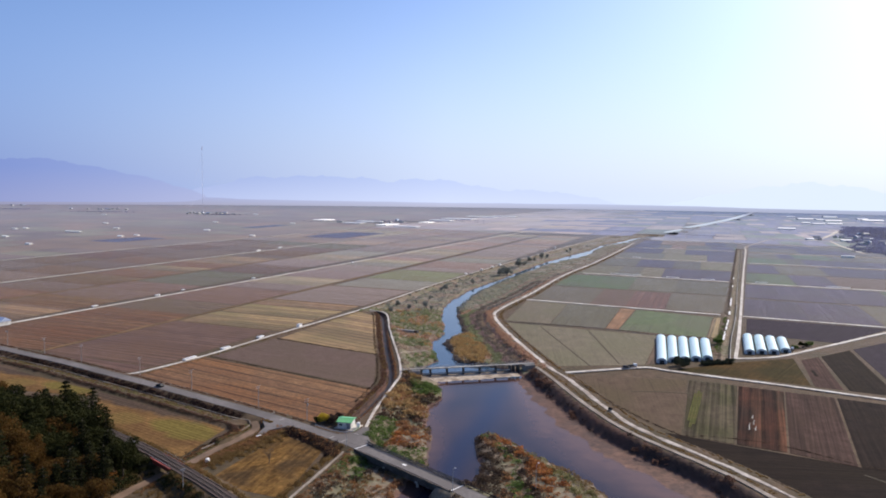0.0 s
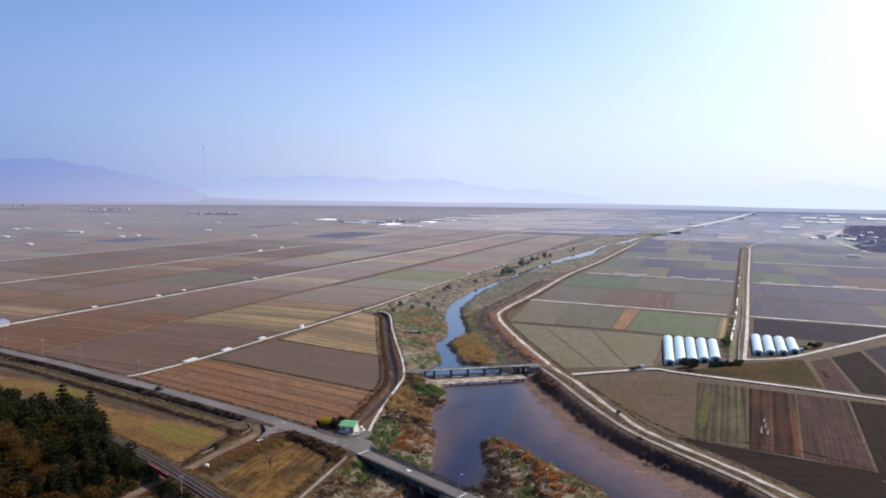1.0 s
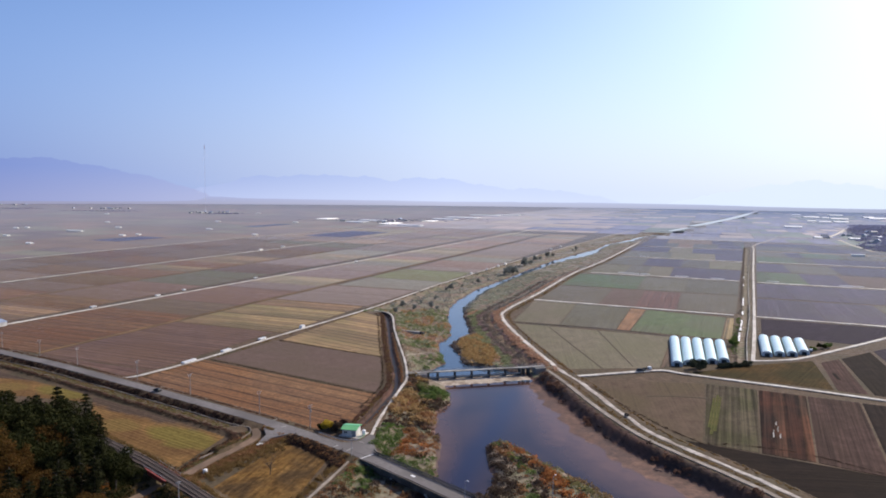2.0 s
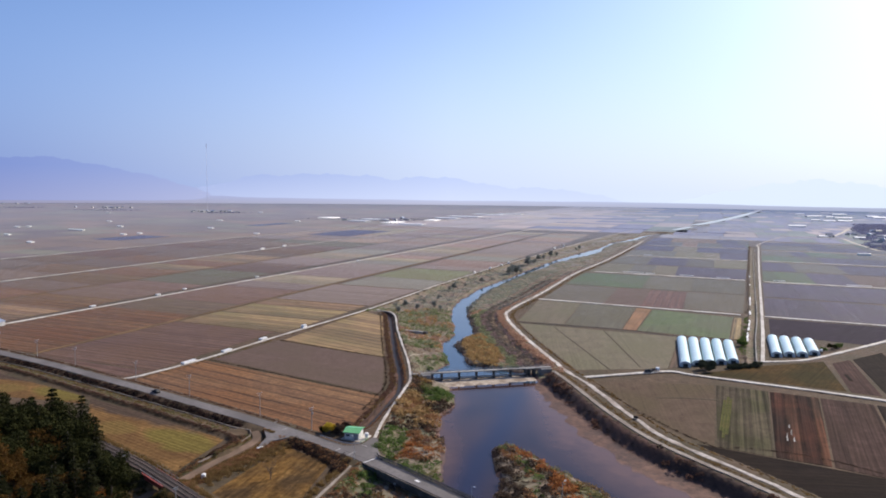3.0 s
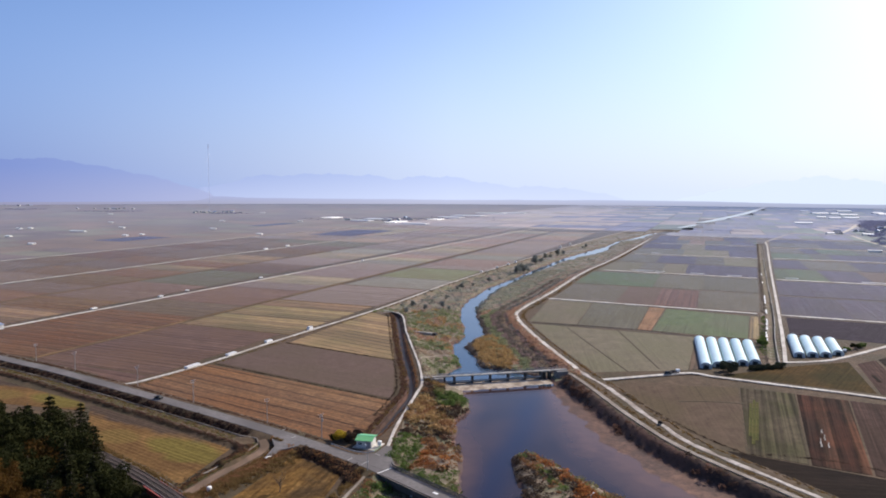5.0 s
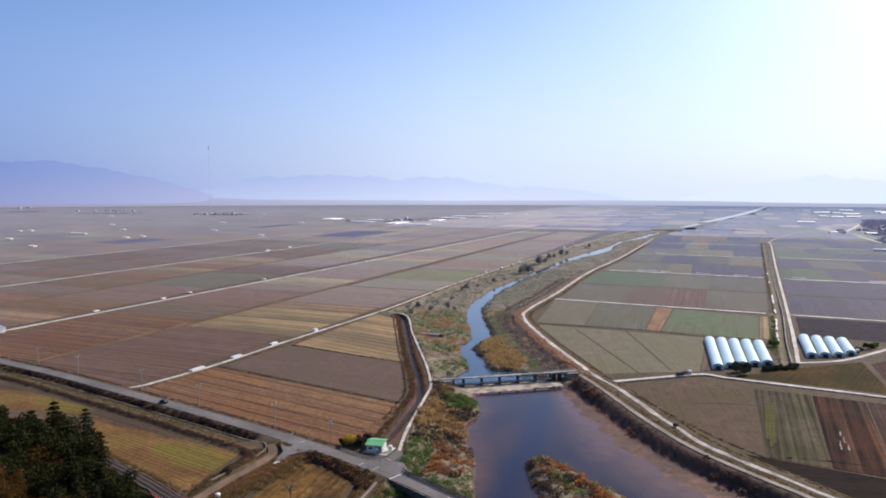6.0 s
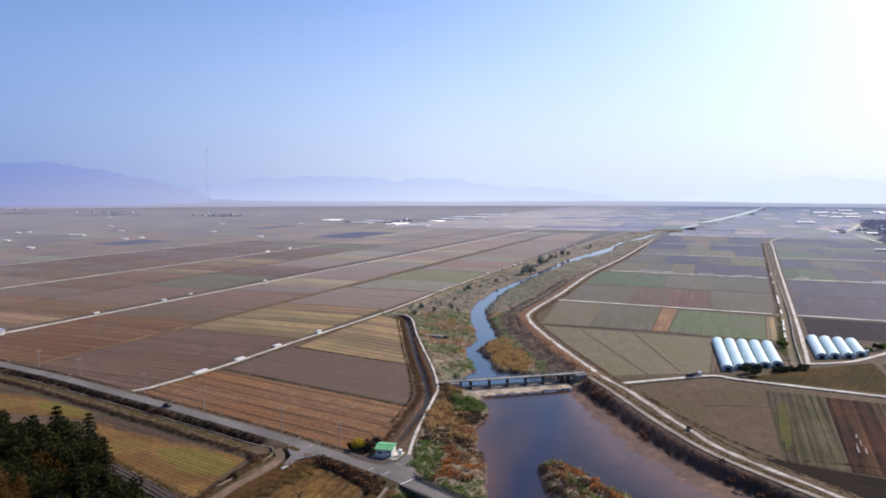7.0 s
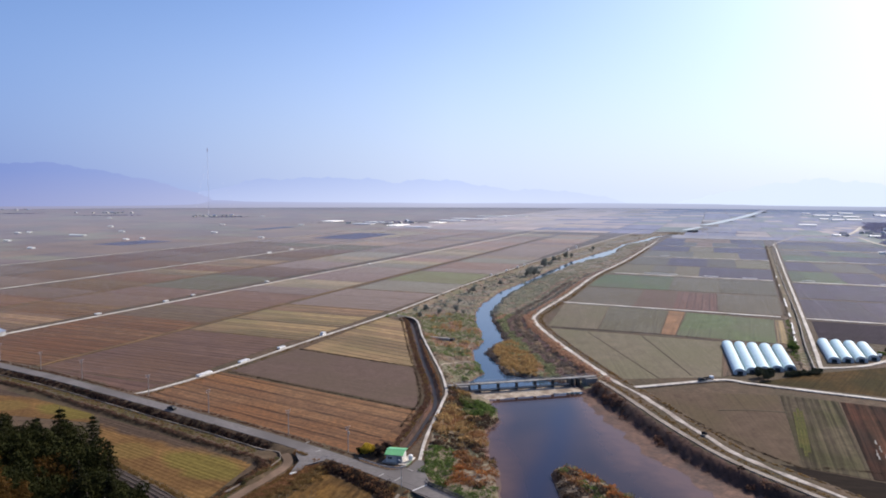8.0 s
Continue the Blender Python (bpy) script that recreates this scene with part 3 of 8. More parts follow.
def river_sides(y):
    """x of the left bank's crest and of the right levee's crest at y."""
    left = np.where(y > 512, np.interp(y, ROADA_X[:, 1], ROADA_X[:, 0]) + 3,
                    np.where(y > 236, np.interp(y, BANK_X[:, 1], BANK_X[:, 0]) + 1.8, np.interp(y, LANES_X[:, 1], LANES_X[:, 0]) + 3))
    right = np.where(y > 338, np.interp(y, LEVOUT_X[:, 1], LEVOUT_X[:, 0]), np.interp(y, LEVIN_X[:, 1], LEVIN_X[:, 0])) - 2.2
    far = y > 1500
    left = np.where(far, np.interp(y, BANKS[:, 0], BANKS[:, 1]) - 40, left)
    right = np.where(far, np.interp(y, BANKS[:, 0], BANKS[:, 2]) + 40, right)
    return left, right


def height(x, y):
    x, y = np.asarray(x, float), np.asarray(y, float)
    z = np.zeros(x.shape)
    # wooded hill
    hx, hy = (x + 178) * 0.80 - (y - 185) * 0.60, (x + 178) * 0.60 + (y - 185) * 0.80
    z += np.maximum(0, 39 * np.exp(-((hx / 62) ** 2 + (hy / 44) ** 2)) - 8)
    # low wooded rise at the edge of the plain
    z += np.maximum(0, 42 * np.exp(-(((x - 1510) / 330) ** 2 + ((y - 1500) / 400) ** 2)) - 7)
    # low ground south of the main road
    # railway bank, pierced where the track passes under
    near(x, y, RAIL, 12, lambda h, d: np.maximum(h, ramp(3.1, h, (d - 2.6) / 6)), z)
    near(x, y, DIRT, 9, lambda h, d: ramp(-0.6, h, (d - 3.2) / 3.5), z)
    # roadside ditch and dike
    near(x, y, MAIN, 12, lambda h, d: np.maximum(h, ramp(0.75, h, (d - 4.0) / 4.0)), z)
    near(x, y, HEDGE_DITCH, 4, lambda h, d: np.minimum(h, ramp(-1.5, h, (d - 0.6) / 2.4)), z)
    near(x, y, DIKE, 4, lambda h, d: np.maximum(h, ramp(0.8, h, (d - 0.8) / 2.2)), z)
    # river corridor
    wl, wr = np.interp(y, BANKS[:, 0], BANKS[:, 1]), np.interp(y, BANKS[:, 0], BANKS[:, 2])
    nz = wobble(x, y, 0.43) * 0.5 + wobble(x, y, 0.13) * 1.5
    left, right = river_sides(y)
    inside = (x > left) & (x < right) & (y > 60) & (y < 1600)
    lo_l = np.where(y < 240, -2.0, -1.5)
    flood = lo_l + 0.5 * wobble(x, y, 0.08) + 0.25 * wobble(x, y, 0.3)
    zl = ramp(0.35, 0, (x - left) / 7)
    zl = np.where(x - left < 7, ramp(0.35, flood, (x - left) / 7), flood)
    slope = np.where(y < 338, 7.2, 8.0)
    mud = -3.2 + 0.022 * (x - wr) + 0.025 * wobble(x, y, 0.37) + 0.04 * wobble(x + y, y, 0.13) + 0.02 * wobble(x + 9, y, 0.93)
    zr = np.where(right - x < slope, ramp(0.8, np.where(y < 338, mud, flood), (right - x) / slope), np.where(y < 338, mud, flood))
    dl, dr = wl + nz - x, x - (wr + nz)
    land = np.where(dl > 0, np.minimum(zl, ramp(-3.2, zl, dl / 4.5)), np.where(dr > 0, np.where(y < 338, zr, np.minimum(zr, ramp(-3.2, zr, dr / 4.0))), np.where((y < 333) & (dr > -9), mud, ramp(-3.2, -4.6, np.minimum(-dl, -dr) / 4))))
    b0, b1 = np.interp(y, BAR[:, 0], BAR[:, 1]), np.interp(y, BAR[:, 0], BAR[:, 2])
    db = np.minimum(x - b0, b1 - x) + 0.6 * nz
    land = np.where((y < 251) & (db > 0), ramp(-3.2, -1.6 + 0.4 * wobble(x, y, 0.2), db / 5), land)
    z = np.where(inside, land, z)
    # bridge approaches, trench, right canal
    near(x, y, MAIN[MAIN[:, 1] < 194.5], 11, lambda h, d: np.maximum(h, ramp(0.75, h, (d - 4.0) / 5.0)), z)
    near(x, y, TRENCH, 4.5, lambda h, d: np.minimum(h, ramp(-2.4, h, (d - 1.2) / 1.2)), z)
    near(x, y, CANAL_R, 6, lambda h, d: np.minimum(h, ramp(-1.8, h, (d - 1.6) / 1.8)), z)
    for line, w in ((LEVEE_OUT, 4.2), (LEVEE_IN, 3.0)):
        near(x, y, line, w + 5, lambda h, d: np.where(h > -0.6, np.maximum(h, ramp(0.72, np.maximum(h, 0), (d - w + 1.5) / 5)), h), z)
    return z


def ground_height(x, y):
    return float(height(np.array([x]), np.array([y]))[0])


def spaced(*runs):
    out = []
    for a, b, s in runs:
        out += list(np.arange(a, b, s))
    return np.array(out + [runs[-1][1]])


def build_ground():
    gx = spaced((-4900, -1500, 170), (-1500, -420, 40), (-420, -170, 5), (-170, 130, 1.7), (130, 270, 3), (270, 640, 6), (640, 1600, 30), (1600, 4900, 150))
    gy = spaced((-1500, 60, 80), (60, 170, 4), (170, 470, 1.7), (470, 720, 3), (720, 1300, 6), (1300, 1700, 14), (1700, 4900, 80))
    X, Y = np.meshgrid(gx, gy)
    Z = height(X, Y)
    nx, ny = len(gx), len(gy)
    v = np.stack([X, Y, Z], -1).reshape(-1, 3)
    i = np.arange(nx * ny).reshape(ny, nx)
    f = np.stack([i[:-1, :-1], i[:-1, 1:], i[1:, 1:], i[1:, :-1]], -1).reshape(-1, 4)
    me = bpy.data.meshes.new("ground")
    me.vertices.add(len(v))
    me.vertices.foreach_set("co", v.ravel())
    me.loops.add(f.size)
    me.loops.foreach_set("vertex_index", f.ravel())
    me.polygons.add(len(f))
    me.polygons.foreach_set("loop_start", np.arange(len(f)) * 4)
    me.update(calc_edges=True)
    me.shade_smooth()
    for m in (M_GROUND, M_BANK, M_MUD, M_FLOOR, M_SLOPE):
        me.materials.append(m)
    c = v[f].mean(1)
    lft, rgt = river_sides(c[:, 1])
    zone = np.zeros(len(f), np.int32)
    zone[(c[:, 0] > lft) & (c[:, 0] < rgt) & (c[:, 1] > 60) & (c[:, 1] < 1600)] = 1
    zone[(zone == 1) & (c[:, 2] < np.where(c[:, 1] < 338, -2.75, -2.5))] = 2
    zone[(zone == 1) & (c[:, 1] < 338) & (c[:, 0] > rgt - 7.6)] = 4
    zone[(zone == 0) & (c[:, 2] > 1.6) & (c[:, 0] < -90) & (edge_distance(c[:, 0], c[:, 1], RAIL[::4]) > 9)] = 3
    zone[(zone == 0) & (c[:, 2] > 0.6) & (c[:, 0] > 640) & (c[:, 1] > 900)] = 3
    k = (c[:, 0] > -50) & (c[:, 0] < -8) & (c[:, 1] > 255) & (c[:, 1] < 520)
    k[k] = edge_distance(c[k, 0], c[k, 1], TRENCH[::3]) < 2.6
    zone[k] = 4
    k = (zone == 0) & (c[:, 0] > 160) & (c[:, 0] < 580) & (c[:, 1] > 355) & (c[:, 1] < 1200)
    k[k] = edge_distance(c[k, 0], c[k, 1], CANAL_R[::3]) < 4.0
    zone[k] = 1
    me.polygons.foreach_set("material_index", zone)
    return tagged(new("ground", me), "flat alluvial farmland with dry brown grass and riverbanks", "ground", kind="structure")


build_ground()


def build_water():
    """One sheet of water a reach: the pool below the weir, the river above it."""
    for y0, y1, z, name in ((90, 333.5, -3.2, "water_pool"), (333.5, 1600, -3.08, "water_river")):
        ys = spaced((y0, min(y1, 700), 8), (min(y1, 700), y1, 60)) if y1 > 700 else spaced((y0, y1, 8))
        v, f, sh, dp = [], [], [], []
        cols = 49
        for k, yy in enumerate(ys):
            a, b = np.interp(yy, BANKS[:, 0], BANKS[:, 1]), np.interp(yy, BANKS[:, 0], BANKS[:, 2])
            m = 6 if yy < 1500 else 1
            if 333 < yy < 362:
                a, b, m = -9, 54, 0
            reach = np.interp(yy, (150, 250, 330, 345), (26, 22, 6, 3))
            for c in range(cols):
                x = a - m + (b - a + 2 * m) * c / (cols - 1)
                v.append((x, yy, z))
                s = max(1 - (b - x) / reach, 0.55 * (1 - (x - a) / 9))
                sh.append(min(1.0, max(0.0, s)) if yy < 345 else 0.0)
                mid = np.interp(yy, (90, 217, 234, 257, 294, 318), (-6, 10.5, 13.6, 23.5, 32.7, 39))
                dp.append(0.7 * math.exp(-((x - mid + 0.8 * math.sin(yy * 0.13)) / 6.5) ** 2) * min(1, max(0, (330 - yy) / 25)))
            if k:
                f += [(cols * (k - 1) + c, cols * (k - 1) + c + 1, cols * k + c + 1, cols * k + c) for c in range(cols - 1)]
        ob = mesh_object(name, v, f, M_WATER if y0 < 300 else M_RIVER)
        ob.data.attributes.new("shallow", "FLOAT", "POINT").data.foreach_set("value", sh)
        ob.data.attributes.new("channel", "FLOAT", "POINT").data.foreach_set("value", dp)
        tagged(ob, "still shallow blue-grey river water between grassy banks", "water", kind="structure")


build_water()
ribbon("water_far_canal", smooth_line([(770, 1985), (882, 2149), (1254, 2765), (1600, 3370), (1960, 4016)], 60), 30, 0.4, M_WATER,
       "straight shining canal across the far plain", "water")

ribbon("water_far_reach", smooth_line([(610, 1700), (665, 1788), (720, 1870)], 30), 20, 0.4, M_WATER, "short shining reach of the river on the far plain", "water")

# ---- roads ----
ribbon("road_main", MAIN, 5.4, 0.85, M_ASPH, "grey two-lane asphalt country road on a low bank", "road")
ribbon("road_bank_lane", BANK_LANE, 1.1, 0.42, M_CONC, "narrow pale concrete lane along the river bank", "road")
ribbon("road_farm_long", ROAD_A, 1.6, 0.4, M_CONC, "straight pale concrete farm road between fields", "road")
BEND = int(np.argmax(LEVEE_OUT[:, 1] < 354))
ribbon("road_levee", LEVEE_OUT[:BEND + 1][LEVEE_OUT[:BEND + 1, 1] < 1290], 2.4, 0.85, M_CONC, "pale concrete road along the upper levee crest", "road", rough_edge=0.3)
ribbon("road_levee", LEVEE_OUT[BEND:], 2.1, 0.85, M_CREST, "worn pinkish concrete road along the lower levee crest", "road", rough_edge=0.5)
ribbon("levee_wall", LEVEE_IN, 2.0, 1.05, M_CONC_OLD, "pale concrete crest strip of the river levee", "levee")
ribbon("road_greenhouse", ROAD_R, 2.1, 0.35, M_CONC, "pale concrete farm road beside a canal", "road")
ribbon("road_farm_cross", FARM_X, 2.7, 0.35, M_CONC, "pale concrete farm road across the plain", "road")
ribbon("road_farm_branch", FARM_Y, 2.6, 0.33, M_CONC, "pale gravelled farm road past greenhouses", "road")
ribbon("dirt_track", DIRT, 3.2, np.interp(np.arange(len(DIRT)), [0, len(DIRT) * 0.8, len(DIRT) - 1], [-0.45, -0.45, 0.2]), M_DIRT, "brown dirt track running under the railway", "road")
ribbon("road_side_lane", LANE_S, 0.9, 0.3, M_CONC_OLD, "narrow concrete lane along a brown field", "road")


ribbon("canal_bed", TRENCH, 1.7, -2.0, M_BED, "near-black bed of an irrigation canal", "canal", 0.3, rough_edge=0.2)
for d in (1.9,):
    ribbon("canal_wall", offset(TRENCH, d), 0.3, 0.02, M_SLOPE, "dark brown concrete wall of an irrigation canal", "canal wall", 2.6, rough_edge=0.02)


def apron(pts, label, material):
    """A paved patch with a thickness."""
    n = len(pts)
    v = list(pts) + [(x, y, z - 0.8) for x, y, z in pts]
    ob = mesh_object("road_apron", v, [tuple(range(n))] + [(i, n + i, n + (i + 1) % n, (i + 1) % n) for i in range(n)], material)
    return tagged(ob, label, "road", kind="structure")


apron([(-37, 239.5, 0.9), (-21.0, 225.2, 0.9), (-18.6, 228.6, 0.9), (-20.3, 236, 0.8), (-21.3, 248, 0.5), (-23.6, 248.4, 0.5), (-26.2, 241.5, 0.8), (-31, 239.6, 0.85)], "worn asphalt widening at the road junction", M_ASPH)
apron([(-65.5, 258.5, 0.89), (-53.5, 249.3, 0.89), (-54.3, 247.2, 0.86), (-59.6, 244.3, 0.6), (-62.0, 236.5, 0.1), (-63.6, 236.8, 0.1), (-63.3, 241.8, 0.3), (-62.3, 247.5, 0.7), (-64.5, 253, 0.86)], "worn asphalt spur beside the road", M_ASPH)


def straight(u0, n0, u1, n1, step=12):
    a, b = np.array(plan(u0, n0)), np.array(plan(u1, n1))
    k = max(2, int(np.linalg.norm(b - a) / step))
    return a + (b - a) * np.linspace(0, 1, k)[:, None]


for n, u0, u1, n1 in ((-445, 60, 2100, -408), (-641, 60, 3200, -643), (-842, 60, 1500, -842)):
    ribbon("road_farm_straight", straight(u0, n, u1, n1), 3.0, 0.3, M_CONC, "straight pale concrete farm road between brown fields", "road")
for u, n0, n1 in ((559, -140, 20), (786, -128, 32), (1020, -118, 46), (1243, -105, 52), (1470, -90, 80)):
    ribbon("road_cross", straight(u + (8 if n0 < -120 else 0), n0, u, n1), 4.2 if u < 700 else 6.0, 0.42, M_CONC, "narrow concrete cross lane between fields", "road")
for u, n0, n1 in ((559, 36, 320), (783, 50, 520), (1027, 66, 520), (1225, 78, 600), (1440, 95, 700), (1680, 140, 900)):
    ribbon("road_cross", straight(u, n0, u - 10, n1), 4.2 if u < 700 else 6.0, 0.42, M_CONC, "narrow concrete cross lane between fields", "road")


ribbon("road_far", smooth_line([(778, 1489), (819, 1435), (870, 1470), (945, 1563), (1060, 1720), (1158, 1861)], 12), 8, 0.4, M_CONC, "pale road to a far village", "road")
ribbon("road_far", smooth_line([(871, 1421), (800, 1260), (741, 1107)], 12), 5, 0.4, M_CONC, "pale concrete lane at the foot of a wooded rise", "road")


# ---- fields ----
FIELD_LABEL = {
    "soil": ("dark brown ploughed field", "field"), "clod": ("brown tilled field", "field"), "fallow": ("grey-olive fallow field", "field"),
    "hazed": ("harvested rice field with stubble rows, paled for haze", "field"), "hazed_soil": ("ash-brown ploughed field, paled for haze", "field"),
    "chaff": ("field strewn with chaff, paled for haze", "field"), "sage": ("sage-green fallow field, paled for haze", "field"),
    "meadow": ("field of ochre dry grass with green and bare patches", "field"), "maroon": ("purple-brown ploughed field with dark rows", "field"),
    "harrowed": ("smooth grey-brown harrowed field", "field"),
    "loam": ("smooth brown field with faint wheel tracks", "field"),
    "pasture": ("pale yellow-green grass field", "field"),
    "stubble": ("brown harvested rice field with stubble rows", "field"), "plough": ("grey-brown ploughed field", "field"),
    "straw": ("pale harvested field striped with straw", "field"), "olive": ("olive-brown fallow field with weeds", "field"),
    "green": ("field of low green winter crop", "field"), "clay": ("bare orange-brown clay field strip", "field"),
    "sprout": ("narrow bed of yellow-green sprouts", "field"), "wet": ("dark purplish-brown wet field", "field"), "drygrass": ("plot of orange-brown dry grass", "field"), "tilled": ("brown tilled field with faint wheel tracks", "field"), "rows": ("field of pale and green vegetable rows", "field"), "weeds": ("fallow field grown over with yellow-green weeds", "field"),
    "purple": ("dark purplish wet ploughed field", "field"), "dark": ("dark brown tilled field", "field"), "rust": ("rust-brown vegetable rows after the harvest", "field")}


def field(p00, p10, p11, p01, kind, rows=3.0, ridge=0.035, gap=0.35, z=0.05, heading=None):
    """A parcel with ridges that run from the side p00-p01 to the side p10-p11."""
    c = [np.array(p, float) for p in (p00, p10, p11, p01)]
    mid = sum(c) / 4
    c = [p + (mid - p) / max(1e-6, np.linalg.norm(mid - p)) * gap for p in c]
    d = (c[1] - c[0]) + (c[2] - c[3])
    ang = math.atan2(d[1], d[0]) if heading is None else radians(heading)
    ca, sa = math.cos(ang), math.sin(ang)
    loc = [((p - mid)[0] * ca + (p - mid)[1] * sa, -(p - mid)[0] * sa + (p - mid)[1] * ca) for p in c]
    wide = 0.5 * (np.linalg.norm(c[3] - c[0]) + np.linalg.norm(c[2] - c[1]))
    n = max(2, int(wide / rows) * 2)
    v, f = [], []
    for i in range(n + 1):
        s = i / n
        a = [loc[0][k] * (1 - s) + loc[3][k] * s for k in (0, 1)]
        b = [loc[1][k] * (1 - s) + loc[2][k] * s for k in (0, 1)]
        h = z + (ridge if i % 2 else 0)
        v += [(*a, -0.3), (*a, h), (*b, h), (*b, -0.3)]
        if i:
            k = 4 * i
            f += [(k - 4 + j, k - 3 + j, k + 1 + j, k + j) for j in range(3)]
    f += [(0, 1, 2, 3), (4 * n, 4 * n + 1, 4 * n + 2, 4 * n + 3)]
    ob = mesh_object("field", v, f, FIELD[kind])
    ob.matrix_world = pose(mid[0], mid[1], 0, 0, 0, math.degrees(ang))
    lab, cat = FIELD_LABEL[kind]
    return tagged(ob, lab, cat, group="fields of the plain", kind="structure")


# fields beside the river and the main road
field((-93, 411), (-28, 371), (-38, 492), (-54, 512), "straw", 4.5)
field((-120, 364), (-24, 303), (-27.5, 369), (-96, 410), "harrowed", 3.0, 0.02)
field((-146, 323), (-43, 254.2), (-24.5, 300), (-124, 361.5), "stubble", 5.0)
field((-44, 254), (-33.5, 261), (-26.5, 282), (-25, 298), "stubble", 5.0, 0.0, gap=0.1, z=0.03, heading=-33.2)
field((-151, 295), (-76.5, 249.5), (-84.5, 217.5), (-131, 252), "meadow", 2.4, 0.06)
field((-226, 340), (-154, 297), (-149, 287), (-205, 300), "meadow", 2.4, 0.05)
field((-70, 198), (-54, 241), (-35.5, 226), (-42, 186), "drygrass", 3.0, 0.03, z=0.02)
# right of the levee
field((134.5, 321), (101.5, 242), (84, 275), (76.5, 327), "loam", 6.0, 0.01, gap=0.2)
field((155.5, 311), (118.4, 232.8), (102.2, 242), (135, 320.6), "rows", 2.8, 0.08, gap=0.2)
for k, (s0, s1) in enumerate(((0.10, 0.86), (0.0, 1.0), (0.06, 0.92))):
    a, b = Vector((131.2 + 1.25 * k, 303 - 0.4 * k)), Vector((107.0 + 1.0 * k, 252 - 0.5 * k))
    p, q = a + (b - a) * s0, a + (b - a) * s1
    field(p, q, q + Vector((0.95, -0.5)), p + Vector((0.95, -0.5)), "sprout", 2.0, 0.0, 0.05, 0.15)
field((173.8, 301.5), (134.2, 224.4), (119, 232.4), (156, 310.7), "rust", 3.0, 0.10, gap=0.2)
field((193, 292), (152.4, 211.6), (134.8, 224), (174.3, 301.2), "tilled", 3.0, 0.10, gap=0.2)
field((258, 255), (222, 176), (153, 211), (193.6, 291.6), "dark", 3.0, 0.08, gap=0.2)
field((225, 170), (120, 150), (96, 245.2), (152, 212.2), "dark", 4.0, gap=0.1)
field((122, 350), (156.8, 428.3), (58, 471), (68, 346), "fallow", 7.0, 0.02)
field((134.5, 357), (171, 424), (157.4, 428.3), (122.8, 350.5), "plough", 4.0, 0.06)
field((126, 452), (161.5, 537.5), (124, 563), (90, 466), "olive", 5.0)
field((89.6, 466.2), (123.6, 563.2), (92.5, 584), (59, 478), "fallow", 5.0)
field((134, 447), (172, 530.5), (162.2, 537), (126.6, 451), "clay", 2.5)
field((187, 424), (223, 498.5), (173, 530), (134.8, 447), "green", 8.0)
field((192.5, 421), (228, 496), (223.7, 498), (187.6, 423.6), "straw", 2.5)
field((134, 341), (176, 358), (215, 368), (193, 311), "weeds", 6.0, 0.08, z=0.0)
field((194, 310), (217, 364), (232, 372), (205, 304), "tilled", 3.5)
field((205.5, 330), (210, 342), (211.8, 341.4), (207.3, 329.4), "dark", 2.0, 0.05, 0.2, 0.14)
field((207, 303), (234, 373), (262, 390), (225, 294), "dark", 3.5)
field((228, 293), (265, 392), (330, 430), (290, 258), "wet", 3.5)
field((219.5, 437), (247.5, 495), (334, 457), (266, 409), "wet", 3.0)

rng = random.Random(7)


def run_of_fields(u0, u1, n0, n1, along_n, kinds, lo, hi, skip=0.0):
    """Cut a rectangle of the grid into parcels side by side."""
    a, end = (u0, u1) if along_n else (n0, n1)
    while a < end - 5:
        b = min(end, a + rng.uniform(lo, hi))
        if end - b < lo * 0.5:
            b = end
        kind = rng.choice(kinds)
        if along_n:
            field(plan(a, n0), plan(a, n1), plan(b, n1), plan(b, n0), kind, 4.2, 0.06, 0.6)
        else:
            field(plan(u0, a), plan(u1, a), plan(u1, b), plan(u0, b), kind, 3.4, 0.03, 0.6)
        a = b


L_KINDS = ["stubble", "stubble", "stubble", "plough", "plough", "plough", "plough", "fallow", "stubble", "straw", "plough"]
MIDDLE_KINDS = ["hazed", "hazed_soil", "hazed_soil", "hazed", "hazed_soil", "chaff", "sage", "hazed", "hazed_soil"]
WEST_KINDS = ["soil", "clod", "soil", "clod", "fallow", "soil", "clod", "fallow"]
R_KINDS = ["purple", "olive", "olive", "purple", "purple", "purple", "green", "plough", "olive", "purple", "green"]
run_of_fields(259, 362, -346, -262, True, ["maroon"], 60, 110)
field((-218.5, 371), (-144, 338.6), (-151.5, 326.8), (-212.5, 362.8), "maroon", 4.2, 0.04)
run_of_fields(362, 472, -344, -256, True, ["straw"], 36, 60)
run_of_fields(474, 570, -344, -254, True, ["hazed_soil"], 40, 60)
run_of_fields(572, 640, -340, -253, True, ["sage"], 60, 80)
run_of_fields(640, 730, -340, -253, True, ["pasture"], 80, 100)
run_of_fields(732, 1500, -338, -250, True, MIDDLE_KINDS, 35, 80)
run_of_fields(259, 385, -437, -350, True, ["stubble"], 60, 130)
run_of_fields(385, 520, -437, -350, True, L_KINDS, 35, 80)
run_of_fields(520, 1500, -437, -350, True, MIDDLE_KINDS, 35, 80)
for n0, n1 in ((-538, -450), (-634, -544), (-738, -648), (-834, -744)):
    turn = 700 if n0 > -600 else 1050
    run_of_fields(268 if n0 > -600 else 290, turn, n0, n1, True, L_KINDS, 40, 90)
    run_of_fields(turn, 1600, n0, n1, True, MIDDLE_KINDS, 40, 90)
